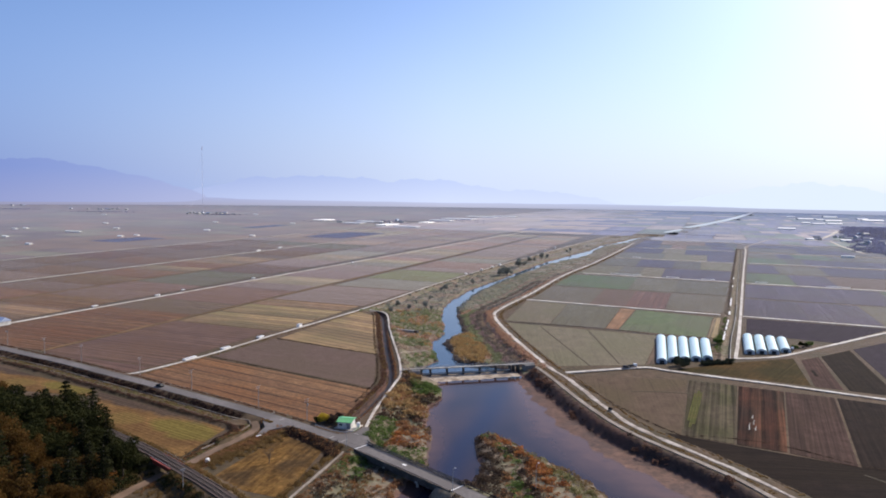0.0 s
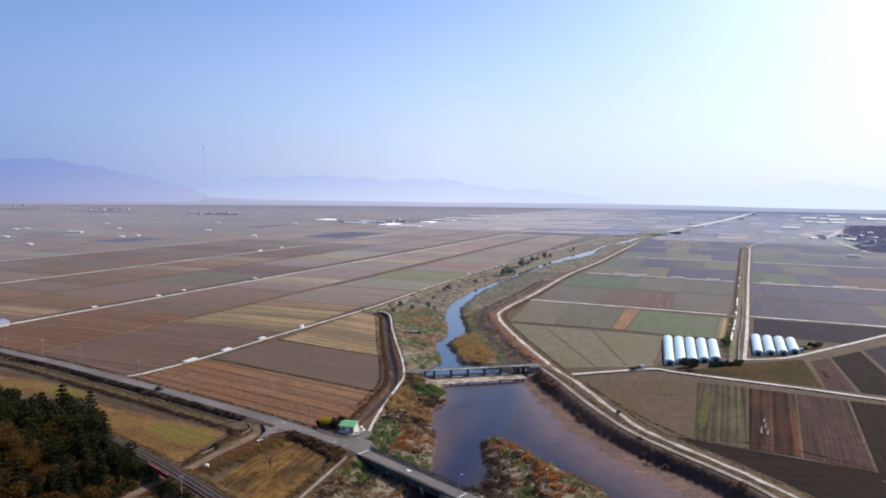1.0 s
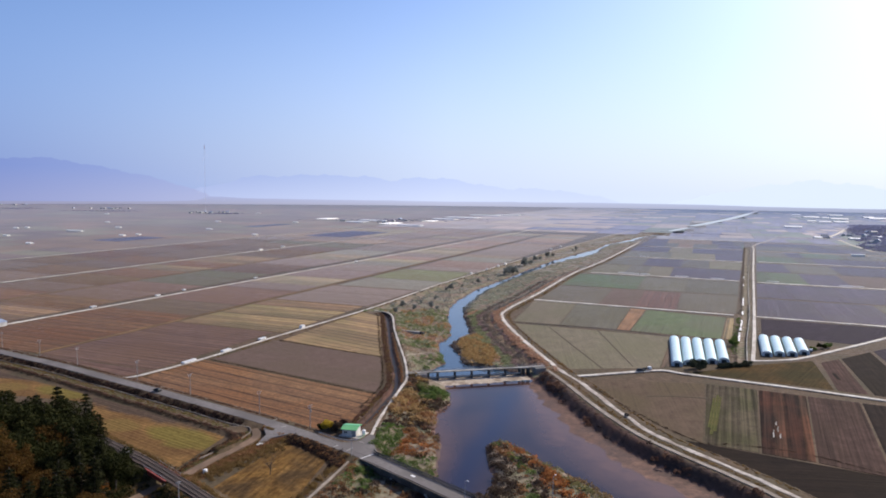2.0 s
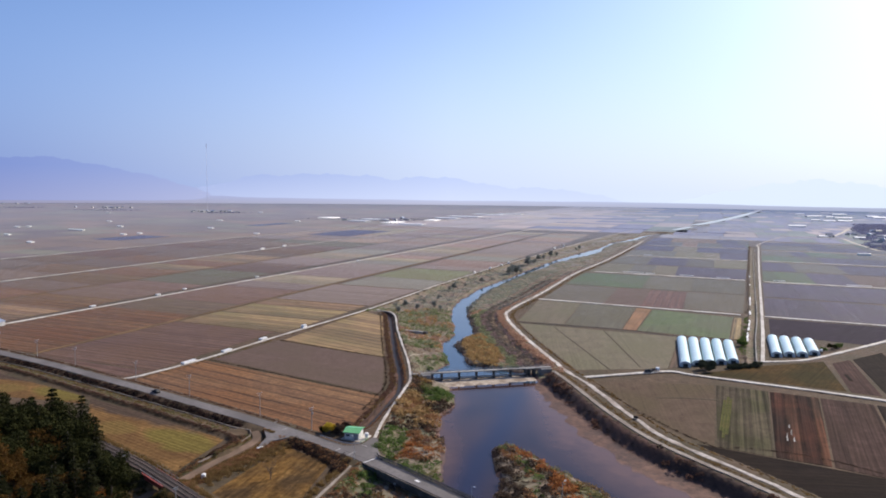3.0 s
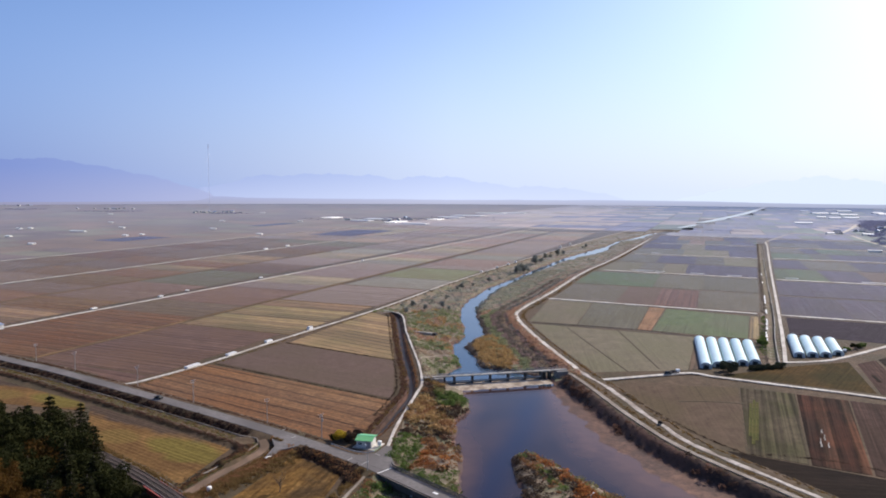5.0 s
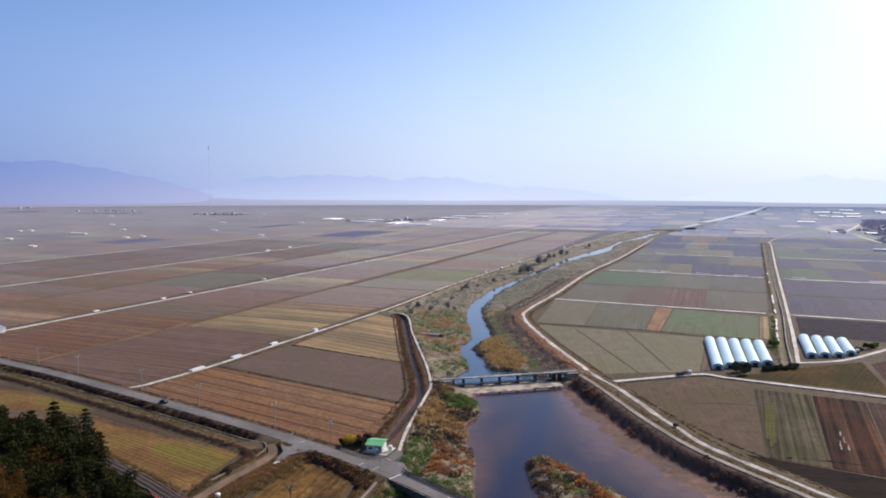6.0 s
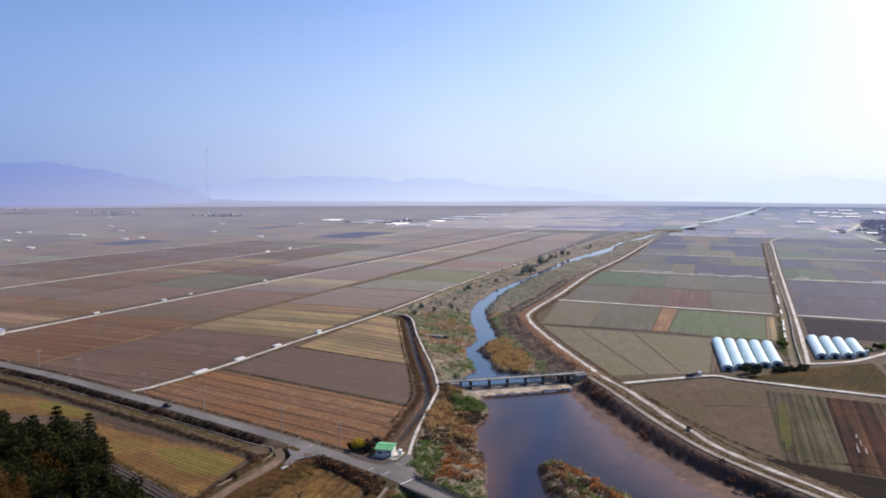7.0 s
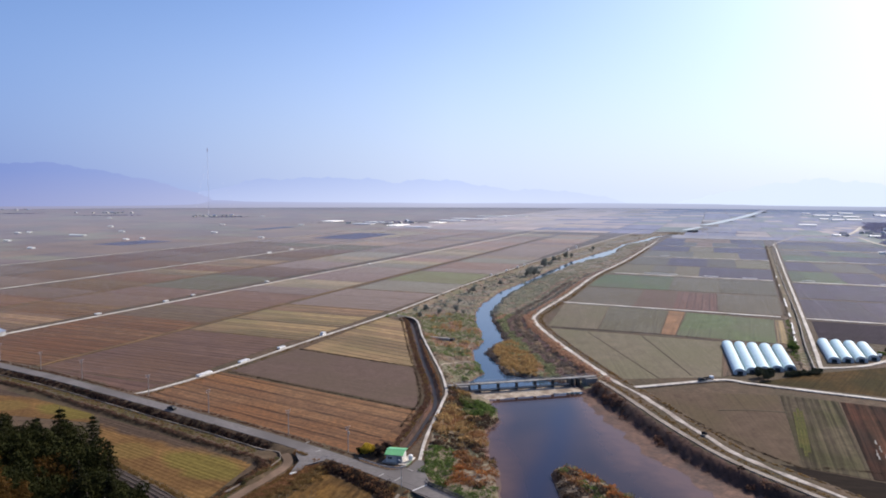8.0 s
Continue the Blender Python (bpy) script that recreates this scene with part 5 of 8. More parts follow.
# ---- weir with its service bridge ----
def weir():
    x, y, ln, rz = line_frame((-11.5, 331.5), (60, 347))
    w = thing("river_weir", x, y, 0, rz)
    tagged(w, "grey concrete weir with dark gate piers and walkway", "weir")
    bm = bmesh.new()
    box(bm, 0, 0.6, 1.15, ln, 2.4, 0.42, 0.05)
    part("walkway", bm, M_WEIR, w, "long grey concrete walkway")
    for side in (-0.7, 1.9):
        bm = bmesh.new()
        for i in range(37):
            box(bm, -ln / 2 + 0.5 + i * (ln - 1) / 36, side, 1.65, 0.07, 0.07, 0.9)
        for h in (2.05, 2.5):
            box(bm, 0, side, h, ln, 0.05, 0.06)
        part("railing", bm, M_STEEL, w, "thin steel railing")
    for px, wide in ((-26.5, 0.7), (-21.5, 0.7), (-12.5, 0.6), (-3.5, 0.6), (5.6, 0.6), (14.5, 0.6), (22.6, 0.9), (24.6, 0.9), (27.2, 1.2)):
        bm = bmesh.new()
        box(bm, px, 0.3, -4.6, wide, 3.0, 5.75, 0.12)
        part("gate_pier", bm, M_DARKCONC, w, "dark concrete gate pier")
    for a, b in ((-26.5, -21.5), (-21.5, -12.5), (-12.5, -3.5), (-3.5, 5.6), (5.6, 14.5), (14.5, 23.2)):
        bm = bmesh.new()
        box(bm, (a + b) / 2, -0.9, -1.35, b - a - 0.6, 0.5, 0.55, 0.04)
        part("tie_beam", bm, M_WEIR, w, "grey concrete tie beam between the piers")
        bm = bmesh.new()
        box(bm, (a + b) / 2, 1.2, -3.4, b - a - 0.6, 0.18, 1.25, 0.02)
        g = part("gate_leaf", bm, M_DARKIRON, w, "dark iron sluice gate, lowered")
        for k in range(4):
            bm = bmesh.new()
            box(bm, a + 0.6 + (b - a - 1.2) * k / 3, 1.05, -3.3, 0.12, 0.14, 1.1)
            part("stiffener", bm, M_DARKIRON, g)
        bm = bmesh.new()
        rod(bm, ((a + b) / 2, 1.2, -2.2), ((a + b) / 2, 1.2, 2.1), 0.06, seg=6)
        box(bm, (a + b) / 2, 1.2, 1.55, 0.5, 0.5, 0.5, 0.05)
        part("gate_hoist", bm, M_DARKIRON, w, "dark screw hoist of a sluice gate")
    # sloping sill
    v, f = [], []
    n = 26
    r = random.Random(4)
    for i in range(n + 1):
        s = i / n
        u = -25 + 51 * s
        v += [(u, 2.2, -2.62), (u, -1.5, -2.45), (u, -6.0 + r.uniform(-0.5, 0.5), -2.75), (u, -9.5 - 2.0 * (1 - s) + r.uniform(-0.7, 0.7), -3.4), (u, -9.5, -4.6)]
        if i:
            k = 5 * i
            f += [(k - 5 + j, k + j, k + 1 + j, k - 4 + j) for j in range(4)]
    mesh_object("sill", v, f, M_SILL, w, "pale worn concrete weir sill")
    for s in (-1, 1):
        bm = bmesh.new()
        box(bm, s * (ln / 2 - 3.2) + (3 if s < 0 else 0), 0.2, -4, 6.0, 5.0, 5.1, 0.1)
        part("abutment", bm, M_WEIR, w)


M_SILL = mat("pale_worn_concrete", (0.30, 0.24, 0.18), (0.46, 0.39, 0.31), 0.7, (0.20, 0.15, 0.11), 0.25, bump=0.2)
weir()


# ---- pump house by the junction ----
def pump_house():
    h = thing("pump_house", -30.4, 250.0, 0.1, -12)
    tagged(h, "small off-white pump house with green metal roof", "shed")
    L, W, H = 5.4, 5.6, 2.9
    bm = bmesh.new()
    box(bm, 0, 0, 0, L, W, H, 0.03)
    part("wall", bm, M_WALL, h)
    for side in (-1, 1):
        v, f = [], []
        n = 22
        for i in range(n + 1):
            xx = -L / 2 - 0.5 + (L + 1.0) * i / n
            lift = 0.05 if i % 2 else 0.0
            v += [(xx, 0.02 * side, H + 0.62 + lift), (xx, side * (W / 2 + 0.6), H - 0.12 + lift), (xx, side * (W / 2 + 0.6), H - 0.26), (xx, 0.02 * side, H + 0.47)]
            if i:
                k = 4 * i
                f += [(k - 4 + j, k - 3 + j, k + 1 + j, k + j) for j in range(3)]
        mesh_object("roof", v, f, M_ROOF, h, "ribbed green metal roof slope")
    bm = bmesh.new()
    box(bm, 0, 0, H + 0.58, L + 1.1, 0.45, 0.14, 0.04)
    part("ridge_cap", bm, mat("light_green_cap", (0.16, 0.5, 0.28), (0.2, 0.55, 0.32), 1.0, rough=0.4, bump=0), h, "lighter green ridge cap")
    for s in (-1, 1):
        v = [(s * L / 2, -W / 2, H), (s * L / 2, W / 2, H), (s * L / 2, 0, H + 0.5), (s * (L / 2 - 0.2), -W / 2, H), (s * (L / 2 - 0.2), W / 2, H), (s * (L / 2 - 0.2), 0, H + 0.5)]
        mesh_object("gable", v, [(0, 1, 2), (3, 5, 4), (0, 2, 5, 3), (1, 4, 5, 2)], M_WALL, h)
    bm = bmesh.new()
    box(bm, 1.6, -W / 2 - 0.03, 0.05, 1.5, 0.08, 2.1, 0.02)
    d = part("door", bm, M_DOOR, h, "grey sheet metal door")
    bm = bmesh.new()
    box(bm, 1.0, -W / 2 - 0.1, 1.0, 0.08, 0.08, 0.25)
    part("handle", bm, M_STEEL, d)
    bm = bmesh.new()
    box(bm, -1.4, -W / 2 - 0.03, 1.1, 1.3, 0.06, 0.9)
    p = part("window", bm, M_GLASS, h)
    bm = bmesh.new()
    for dx, dz, sx, sz in ((0, 1.04, 1.5, 0.07), (0, 2.0, 1.5, 0.07), (-0.72, 1.04, 0.07, 1.0), (0.72, 1.04, 0.07, 1.0), (0, 1.04, 0.05, 1.0)):
        box(bm, -1.4 + dx, -W / 2 - 0.08, dz, sx, 0.06, sz)
    part("frame", bm, M_PAINT, p, "white window frame")
    bm = bmesh.new()
    box(bm, 0, 0, -0.5, L + 3.6, W + 2.0, 0.55, 0.03)
    tagged(part("paved_yard", bm, M_CONC), "pale concrete yard round the pump house", "yard", kind="structure").matrix_world = pose(-29.6, 249.6, 0.12, 0, 0, -22)
    # water tank and pipes
    t = thing("water_tank", -25.6, 248.6, 0.2, 0)
    tagged(t, "small white cylindrical water tank on a stand", "tank")
    bm = bmesh.new()
    rod(bm, (0, 0, 0.5), (0, 0, 1.9), 0.75, seg=16)
    rod(bm, (0, 0, 1.9), (0, 0, 2.15), 0.75, 0.25, seg=16)
    part("tank_body", bm, M_WRAP, t, smooth=False)
    for a in range(4):
        bm = bmesh.new()
        rod(bm, (0.5 * math.cos(a * 1.57), 0.5 * math.sin(a * 1.57), 0), (0.5 * math.cos(a * 1.57), 0.5 * math.sin(a * 1.57), 0.5), 0.06)
        part("leg", bm, M_STEEL, t)


pump_house()


def rail_fence(name, label, category, pts, height, material, beams, spacing=2.0, z=0.85):
    """Posts and beams along a line."""
    line = smooth_line(pts, 1.0)
    g = thing(name, line[0][0], line[0][1], z, 0)
    tagged(g, label, category)
    acc, last = 1e9, None
    for i, p in enumerate(line):
        if last is not None:
            acc += float(np.linalg.norm(p - last))
        last = p
        if acc >= spacing:
            acc = 0
            bm = bmesh.new()
            rod(bm, (p[0] - line[0][0], p[1] - line[0][1], -0.6), (p[0] - line[0][0], p[1] - line[0][1], height), 0.07, seg=6)
            part("post", bm, material, g)
    for hgt, wide in beams:
        v, f = [], []
        for i, p in enumerate(line):
            q = p - line[0]
            v += [(q[0], q[1] - 0.05, hgt), (q[0], q[1] - 0.05, hgt + wide), (q[0], q[1] + 0.05, hgt + wide), (q[0], q[1] + 0.05, hgt)]
            if i:
                k = 4 * i
                f += [(k - 4 + j, k + j, k + (j + 1) % 4, k - 4 + (j + 1) % 4) for j in range(4)]
        mesh_object("beam", v, f, material, g)
    return g


rail_fence("guard_rail", "grey steel guard rail beside the road", "guard rail", [(-42.5, 248.0), (-38, 244.4), (-33, 241), (-29, 240), (-26.8, 241.5)], 0.8, M_STEEL, [(0.35, 0.42)])
rail_fence("green_fence", "low green railing by the lane", "fence", [(-27.2, 242.5), (-25.6, 245), (-25, 248)], 1.0, M_ROOF, [(0.4, 0.06), (0.9, 0.08)], 1.2, 0.3)
rail_fence("guard_rail", "dark steel guard rail on the river side of the road", "guard rail", [(-20.3, 231.5), (-19, 228.6), (-17.4, 227.2)], 0.8, M_DARKIRON, [(0.35, 0.35)])
rail_fence("guard_rail", "dark steel guard rail past the bridge end", "guard rail", [(14.6, 194.4), (24, 183.8), (36, 170.5)], 0.8, M_DARKIRON, [(0.35, 0.35)])


# ---- poles and lamps ----
def utility_pole():
    p = thing("utility_pole", 0, 0, 0, 0)
    tagged(p, "grey concrete utility pole with steel crossarms", "utility pole", group="roadside utility poles")
    bm = bmesh.new()
    rod(bm, (0, 0, -0.6), (0, 0, 9.6), 0.15, 0.09, 8)
    part("pole", bm, M_POLE, p)
    for z, w in ((9.1, 2.2), (8.3, 1.6)):
        bm = bmesh.new()
        box(bm, 0, 0.14, z, w, 0.10, 0.10)
        arm = part("crossarm", bm, M_STEEL, p)
        for s in (-1, 0, 1):
            bm = bmesh.new()
            rod(bm, (s * w * 0.45, 0.14, z + 0.1), (s * w * 0.45, 0.14, z + 0.38), 0.06, 0.04)
            part("insulator", bm, M_PAINT, arm, "white ceramic insulator")
    return p


POLE = utility_pole()
POLE.matrix_world = pose(-47.2, 255.8, 0, 0, 0, 50)
for x, y, rz in ((-71.1, 272.4, 52), (-108.8, 298, 57), (-143, 322, 57), (-185, 347, 60), (-214, 363.5, 60), (-246, 382, 60)):
    copy_thing(POLE, pose(x, y, ground_height(x, y), 0, 0, rz))
bm = bmesh.new()
rod(bm, (0.35, 0, 6.6), (0.35, 0, 7.5), 0.28, seg=10)
part("transformer", bm, M_POLE, POLE, "grey can transformer")


def street_lamp():
    l = thing("street_lamp", 0, 0, 0, 0)
    tagged(l, "slim grey steel street lamp beside the road", "street lamp", group="street lamps")
    bm = bmesh.new()
    rod(bm, (0, 0, -0.4), (0, 0, 8.2), 0.10, 0.06, 8)
    part("pole", bm, M_STEEL, l)
    bm = bmesh.new()
    rod(bm, (0, 0, 8.1), (-0.9, 0, 8.5), 0.04)
    arm = part("arm", bm, M_STEEL, l)
    bm = bmesh.new()
    box(bm, -1.1, 0, 8.42, 0.7, 0.26, 0.14, 0.04)
    part("lamp_head", bm, M_PAINT, arm, "pale lamp head")
    bm = bmesh.new()
    box(bm, 0.12, 0, 3.0, 0.2, 0.3, 0.5, 0.02)
    part("control_box", bm, M_STEEL, l)
    return l


LAMP = street_lamp()
LAMP.matrix_world = pose(10.0, 189.3, 0.5, 0, 0, 130)
copy_thing(LAMP, pose(-27.6, 227.0, 0.4, 0, 0, -50))
copy_thing(LAMP, pose(37, 196, -1.2, 0, 0, -140))


def catenary_mast():
    p = thing("railway_mast", 0, 0, 0, 0)
    tagged(p, "pale railway signal mast with a crossarm", "mast", group="railway masts")
    bm = bmesh.new()
    rod(bm, (0, 0, -1), (0, 0, 6.4), 0.14, 0.10, 8)
    part("pole", bm, M_POLE, p)
    bm = bmesh.new()
    box(bm, 0, 0, 6.0, 1.8, 0.12, 0.12)
    box(bm, 0, 0, 5.5, 1.2, 0.10, 0.10)
    part("crossarm", bm, M_STEEL, p)
    return p


MAST = catenary_mast()
MAST.matrix_world = pose(-98.2, 213.0, 2.0, 0, 0, 50)
copy_thing(MAST, pose(-73.0, 189.0, 2.0, 0, 0, 50))


# ---- railway ----
def railway():
    r = thing("railway_track", 0, 0, 0, 0)
    tagged(r, "single railway track on a brown ballast bank", "railway")
    ribbon("ballast", RAIL, 4.0, 3.42, M_BALLAST, "", "", 0.9, parent=r, rough_edge=0.25)
    d = np.gradient(RAIL, axis=0)
    d /= np.linalg.norm(d, axis=1)[:, None]
    n = np.stack([-d[:, 1], d[:, 0]], 1)
    for s in (-0.75, 0.75):
        ribbon("rail", RAIL + n * s, 0.16, 3.72, M_RAIL, "", "", 0.18, parent=r, rough_edge=0)
    ribbon("cable_trough", RAIL + n * 2.2, 0.25, 3.5, M_SLEEPER, "", "", 0.4, parent=r, rough_edge=0.03)
    fine = smooth_line(RAIL, 0.66)
    dd = np.gradient(fine, axis=0)
    bm = bmesh.new()
    box(bm, 0, 0, 0, 0.26, 2.4, 0.14, 0.02)
    me = bpy.data.meshes.new("sleeper")
    bm.to_mesh(me)
    bm.free()
    me.materials.append(M_SLEEPER)
    rest = bmesh.new()
    for p, q in zip(fine, dd):
        a = math.degrees(math.atan2(q[1], q[0]))
        if 172 < p[1] < 246:
            s = new("sleeper", me)
            s.parent = r
            s.matrix_basis = pose(p[0], p[1], 3.44, 0, 0, a)
        elif 100 < p[1] < 262:
            box(rest, p[0], p[1], 3.44, 0.26, 2.4, 0.14, 0, a)
    tagged(part("sleeper_rest", rest, M_SLEEPER, r), kind="stuff")


railway()


def rail_bridge():
    x, y, ln, rz = line_frame((-90.2, 211.7), (-79.6, 201.9))
    b = thing("rail_bridge", x, y, 0, rz)
    tagged(b, "short red steel railway bridge over a dirt track", "bridge")
    for s in (-1, 1):
        bm = bmesh.new()
        box(bm, 0, s * 2.35, 2.1, ln, 0.22, 1.25, 0.03)
        box(bm, 0, s * 2.35, 2.05, ln, 0.5, 0.08)
        box(bm, 0, s * 2.35, 3.35, ln, 0.5, 0.08)
        for k in range(9):
            box(bm, -ln / 2 + 0.6 + k * (ln - 1.2) / 8, s * 2.5, 2.1, 0.1, 0.16, 1.25)
        part("girder", bm, M_REDST, b, "red oxide plate girder")
        bm = bmesh.new()
        for k in range(8):
            box(bm, -ln / 2 + 0.5 + k * (ln - 1) / 7, s * 2.6, 3.4, 0.06, 0.06, 1.0)
        box(bm, 0, s * 2.6, 4.35, ln, 0.05, 0.06)
        part("railing", bm, M_STEEL, b)
        bm = bmesh.new()
        box(bm, s * (ln / 2 - 0.6), 0, -1.5, 1.6, 5.6, 3.6, 0.05)
        part("abutment", bm, M_WEIR, b)
    bm = bmesh.new()
    box(bm, 0, 0, 2.2, ln, 4.5, 0.4)
    part("deck", bm, M_DARKIRON, b)


rail_bridge()


# ---- greenhouses ----
def greenhouse(bx, by, heading, length, group):
    """An arched tunnel; bx, by is the middle of its far end."""
    hx, hy = math.cos(radians(heading)), math.sin(radians(heading))
    g = thing("greenhouse", bx - hx * length, by - hy * length, 0.05, heading)
    tagged(g, "long arched tunnel greenhouse with milky pale blue film", "greenhouse", group=group)
    W, H, n = 5.7, 3.1, 14
    bays = int(length / 2)
    v, f = [], []
    for i in range(bays * 2 + 1):
        x = length * i / (bays * 2)
        sag = 1.0 if i % 2 == 0 else 0.985
        for k in range(n + 1):
            a = math.pi * k / n
            v.append((x, -W / 2 * math.cos(a) * sag, (0.75 + (H - 0.75) * math.sin(a) ** 0.85 if 0 < k < n else 0.75) * sag))
        if i:
            o = i * (n + 1)
            f += [(o - n - 1 + k, o + k, o + k + 1, o - n + k) for k in range(n)]
    mesh_object("film_cover", v, f, M_FILM, g, smooth=True)
    for s in (-1, 1):
        bm = bmesh.new()
        box(bm, length / 2, s * W / 2, -0.3, length, 0.08, 1.08)
        part("side_curtain", bm, M_CURTAIN, g, "grey rolled side curtain")
    for x in (0.0, length):
        v = [(x, -W / 2 * math.cos(math.pi * k / n), 0.75 + (H - 0.75) * max(0, math.sin(math.pi * k / n)) ** 0.85) for k in range(n + 1)]
        v += [(x, W / 2, -0.2), (x, -W / 2, -0.2)]
        w = [(a + (0.06 if x else -0.06), b, c) for a, b, c in v]
        m = len(v)
        faces = [tuple(range(m)), tuple(range(2 * m - 1, m - 1, -1))] + [(i, (i + 1) % m, m + (i + 1) % m, m + i) for i in range(m)]
        e = mesh_object("end_wall", v + w, faces, M_END, g, "translucent grey end wall")
        if x == 0:
            # dark panel stands in for the unlit inside behind an open door
            bm = bmesh.new()
            box(bm, -0.1, 0, -0.1, 0.08, 2.6, 1.9)
            part("door", bm, M_GLASS, e, "dark panel standing in for an open tunnel doorway")
            bm = bmesh.new()
            for yy in (-1.9, -1.0, 1.0, 1.9):
                box(bm, -0.12, yy, 0, 0.06, 0.06, 2.4)
            box(bm, -0.12, 0, 2.05, 0.06, 3.9, 0.07)
            part("end_frame", bm, M_STEEL, e)
    for i in range(0, bays + 1, 3):
        v, f = [], []
        x = length * i / bays
        for k in range(n + 1):
            a = math.pi * k / n
            yy, zz = -W / 2 * math.cos(a), 0.75 + (H - 0.75) * max(0, math.sin(a)) ** 0.85
            for dx, dr in ((-0.06, 0.0), (0.0, 0.03), (0.06, 0.0)):
                v.append((x + dx, yy * (1 + dr / 3), zz + dr))
            if k:
                o = 3 * k
                f += [(o - 3, o, o + 1, o - 2), (o - 2, o + 1, o + 2, o - 1)]
        mesh_object("hoop", v, f, M_FILM, g)
    return g


M_CURTAIN = mat("grey_curtain_sheet", (0.30, 0.33, 0.34), (0.40, 0.43, 0.44), 1.0, rough=0.6, bump=0.05)
# shade on the end walls is put into this greyer film
M_END = mat("shade_grey_film_end", (0.38, 0.42, 0.45), (0.48, 0.52, 0.55), 0.8, rough=0.5, bump=0.05)
for i, ln in enumerate((68, 63, 58.5, 54.5, 50.5)):
    greenhouse(154.5 + 6.25 * i, 418.5 - 2.4 * i, 71.4 - 0.5 * i, ln, "five greenhouses in a row")
for i, ln in enumerate((51, 47, 43.5, 36)):
    greenhouse(214.5 + 6.0 * i, 424.2 - 3.1 * i, 66, ln, "four greenhouses in a row")


# ---- silage bales ----
def bale_mesh():
    bm = bmesh.new()
    bmesh.ops.create_cone(bm, cap_ends=True, segments=12, radius1=0.62, radius2=0.62, depth=1.2, matrix=pose(0, 0, 0.6, 90, 0, 0))
    bmesh.ops.bevel(bm, geom=[e for e in bm.edges if len(e.link_faces) == 2 and any(len(q.verts) > 4 for q in e.link_faces)], offset=0.12, segments=1, affect="EDGES")
    me = bpy.data.meshes.new("bale")
    bm.to_mesh(me)
    bm.free()
    me.materials.append(M_WRAP)
    return me


BALE = bale_mesh()


def bale_stack(x, y, heading, count, layers, group="stacks of wrapped bales"):
    s = thing("bale_stack", x, y, 0.35, heading)
    tagged(s, "stack of white plastic-wrapped silage bales by the farm road", "bale stack", group=group)
    r = random.Random(int(x * 7 + y))
    for lay in range(layers):
        for row in (-0.66, 0.66):
            for i in range(count - lay):
                b = new("bale", BALE)
                b.parent = s
                b.matrix_basis = pose((i - (count - lay - 1) / 2) * 1.27 + r.uniform(-0.08, 0.08), row + r.uniform(-0.06, 0.06), lay * 1.12, 0, 0, r.uniform(-5, 5))
    s.scale = (0.88, 0.88, 0.88)
    return s


for x, y, c, l in ((-130.0, 355.2, 8, 1), (-118.0, 380.6, 6, 1), (-105.4, 411.8, 5, 1), (-87.4, 447.5, 4, 2)):
    bale_stack(x, y, 66, c, l)
for x, y, c, l in ((45, 762, 3, 1), (66, 799, 3, 2), (83, 834, 4, 2), (95, 860, 4, 2), (196, 1096, 5, 2), (222, 1151, 5, 2), (-264, 521, 4, 1), (-238, 580, 4, 1),
                   (-228, 614, 3, 1), (-186, 704, 4, 1), (-100, 877, 4, 1), (-265, 1037, 8, 2), (-245, 1097, 8, 2)):
    bale_stack(x, y, 67, c, l)


# ---- far white sheds, houses and greenhouses ----
def far_shed(name, label, category, x, y, rz, sx, sy, h, wall, roof, group=""):
    b = thing(name, x, y, ground_height(x, y) + 0.1, rz)
    tagged(b, label, category, group=group)
    bm = bmesh.new()
    box(bm, 0, 0, -0.2, sx, sy, h, 0.05)
    part("wall", bm, wall, b)
    k = (0.12 if name == "farm_shed" else 0.28) * sy
    v = [(-sx / 2 - 0.4, -sy / 2 - 0.4, h - 0.3), (sx / 2 + 0.4, -sy / 2 - 0.4, h - 0.3), (sx / 2 + 0.4, sy / 2 + 0.4, h - 0.3), (-sx / 2 - 0.4, sy / 2 + 0.4, h - 0.3), (-sx / 2 - 0.4, 0, h + k), (sx / 2 + 0.4, 0, h + k)]
    mesh_object("roof", v, [(0, 1, 5, 4), (2, 3, 4, 5), (0, 4, 3), (1, 2, 5), (0, 3, 2, 1)], roof, b)
    return b


M_BLUEROOF = mat("faded_blue_roof", (0.30, 0.36, 0.50), (0.38, 0.44, 0.56), 0.2, rough=0.6, bump=0)
M_GREYROOF = mat("grey_slate_roof", (0.30, 0.29, 0.30), (0.42, 0.41, 0.42), 0.2, rough=0.7, bump=0)
SPECKS = [(-817, 1295, 14), (-670, 1122, 12), (-954, 1549, 14), (-941, 1570, 12), (-774, 1461, 48), (-748, 1607, 16), (-614, 1333, 12), (-596, 1365, 10), (-1201, 2490, 20),
          (-892, 1853, 16), (-522, 1574, 16), (-628, 1972, 18), (-367, 1390, 12), (-698, 2701, 22), (-399, 1960, 16)]
for x, y, w in SPECKS:
    far_shed("farm_shed", "white sheet-metal farm shed on the far plain", "shed", x, y, -22.6, w * 0.9, 7, 1.9, M_WRAP, M_WRAP, "white sheds on the plain")
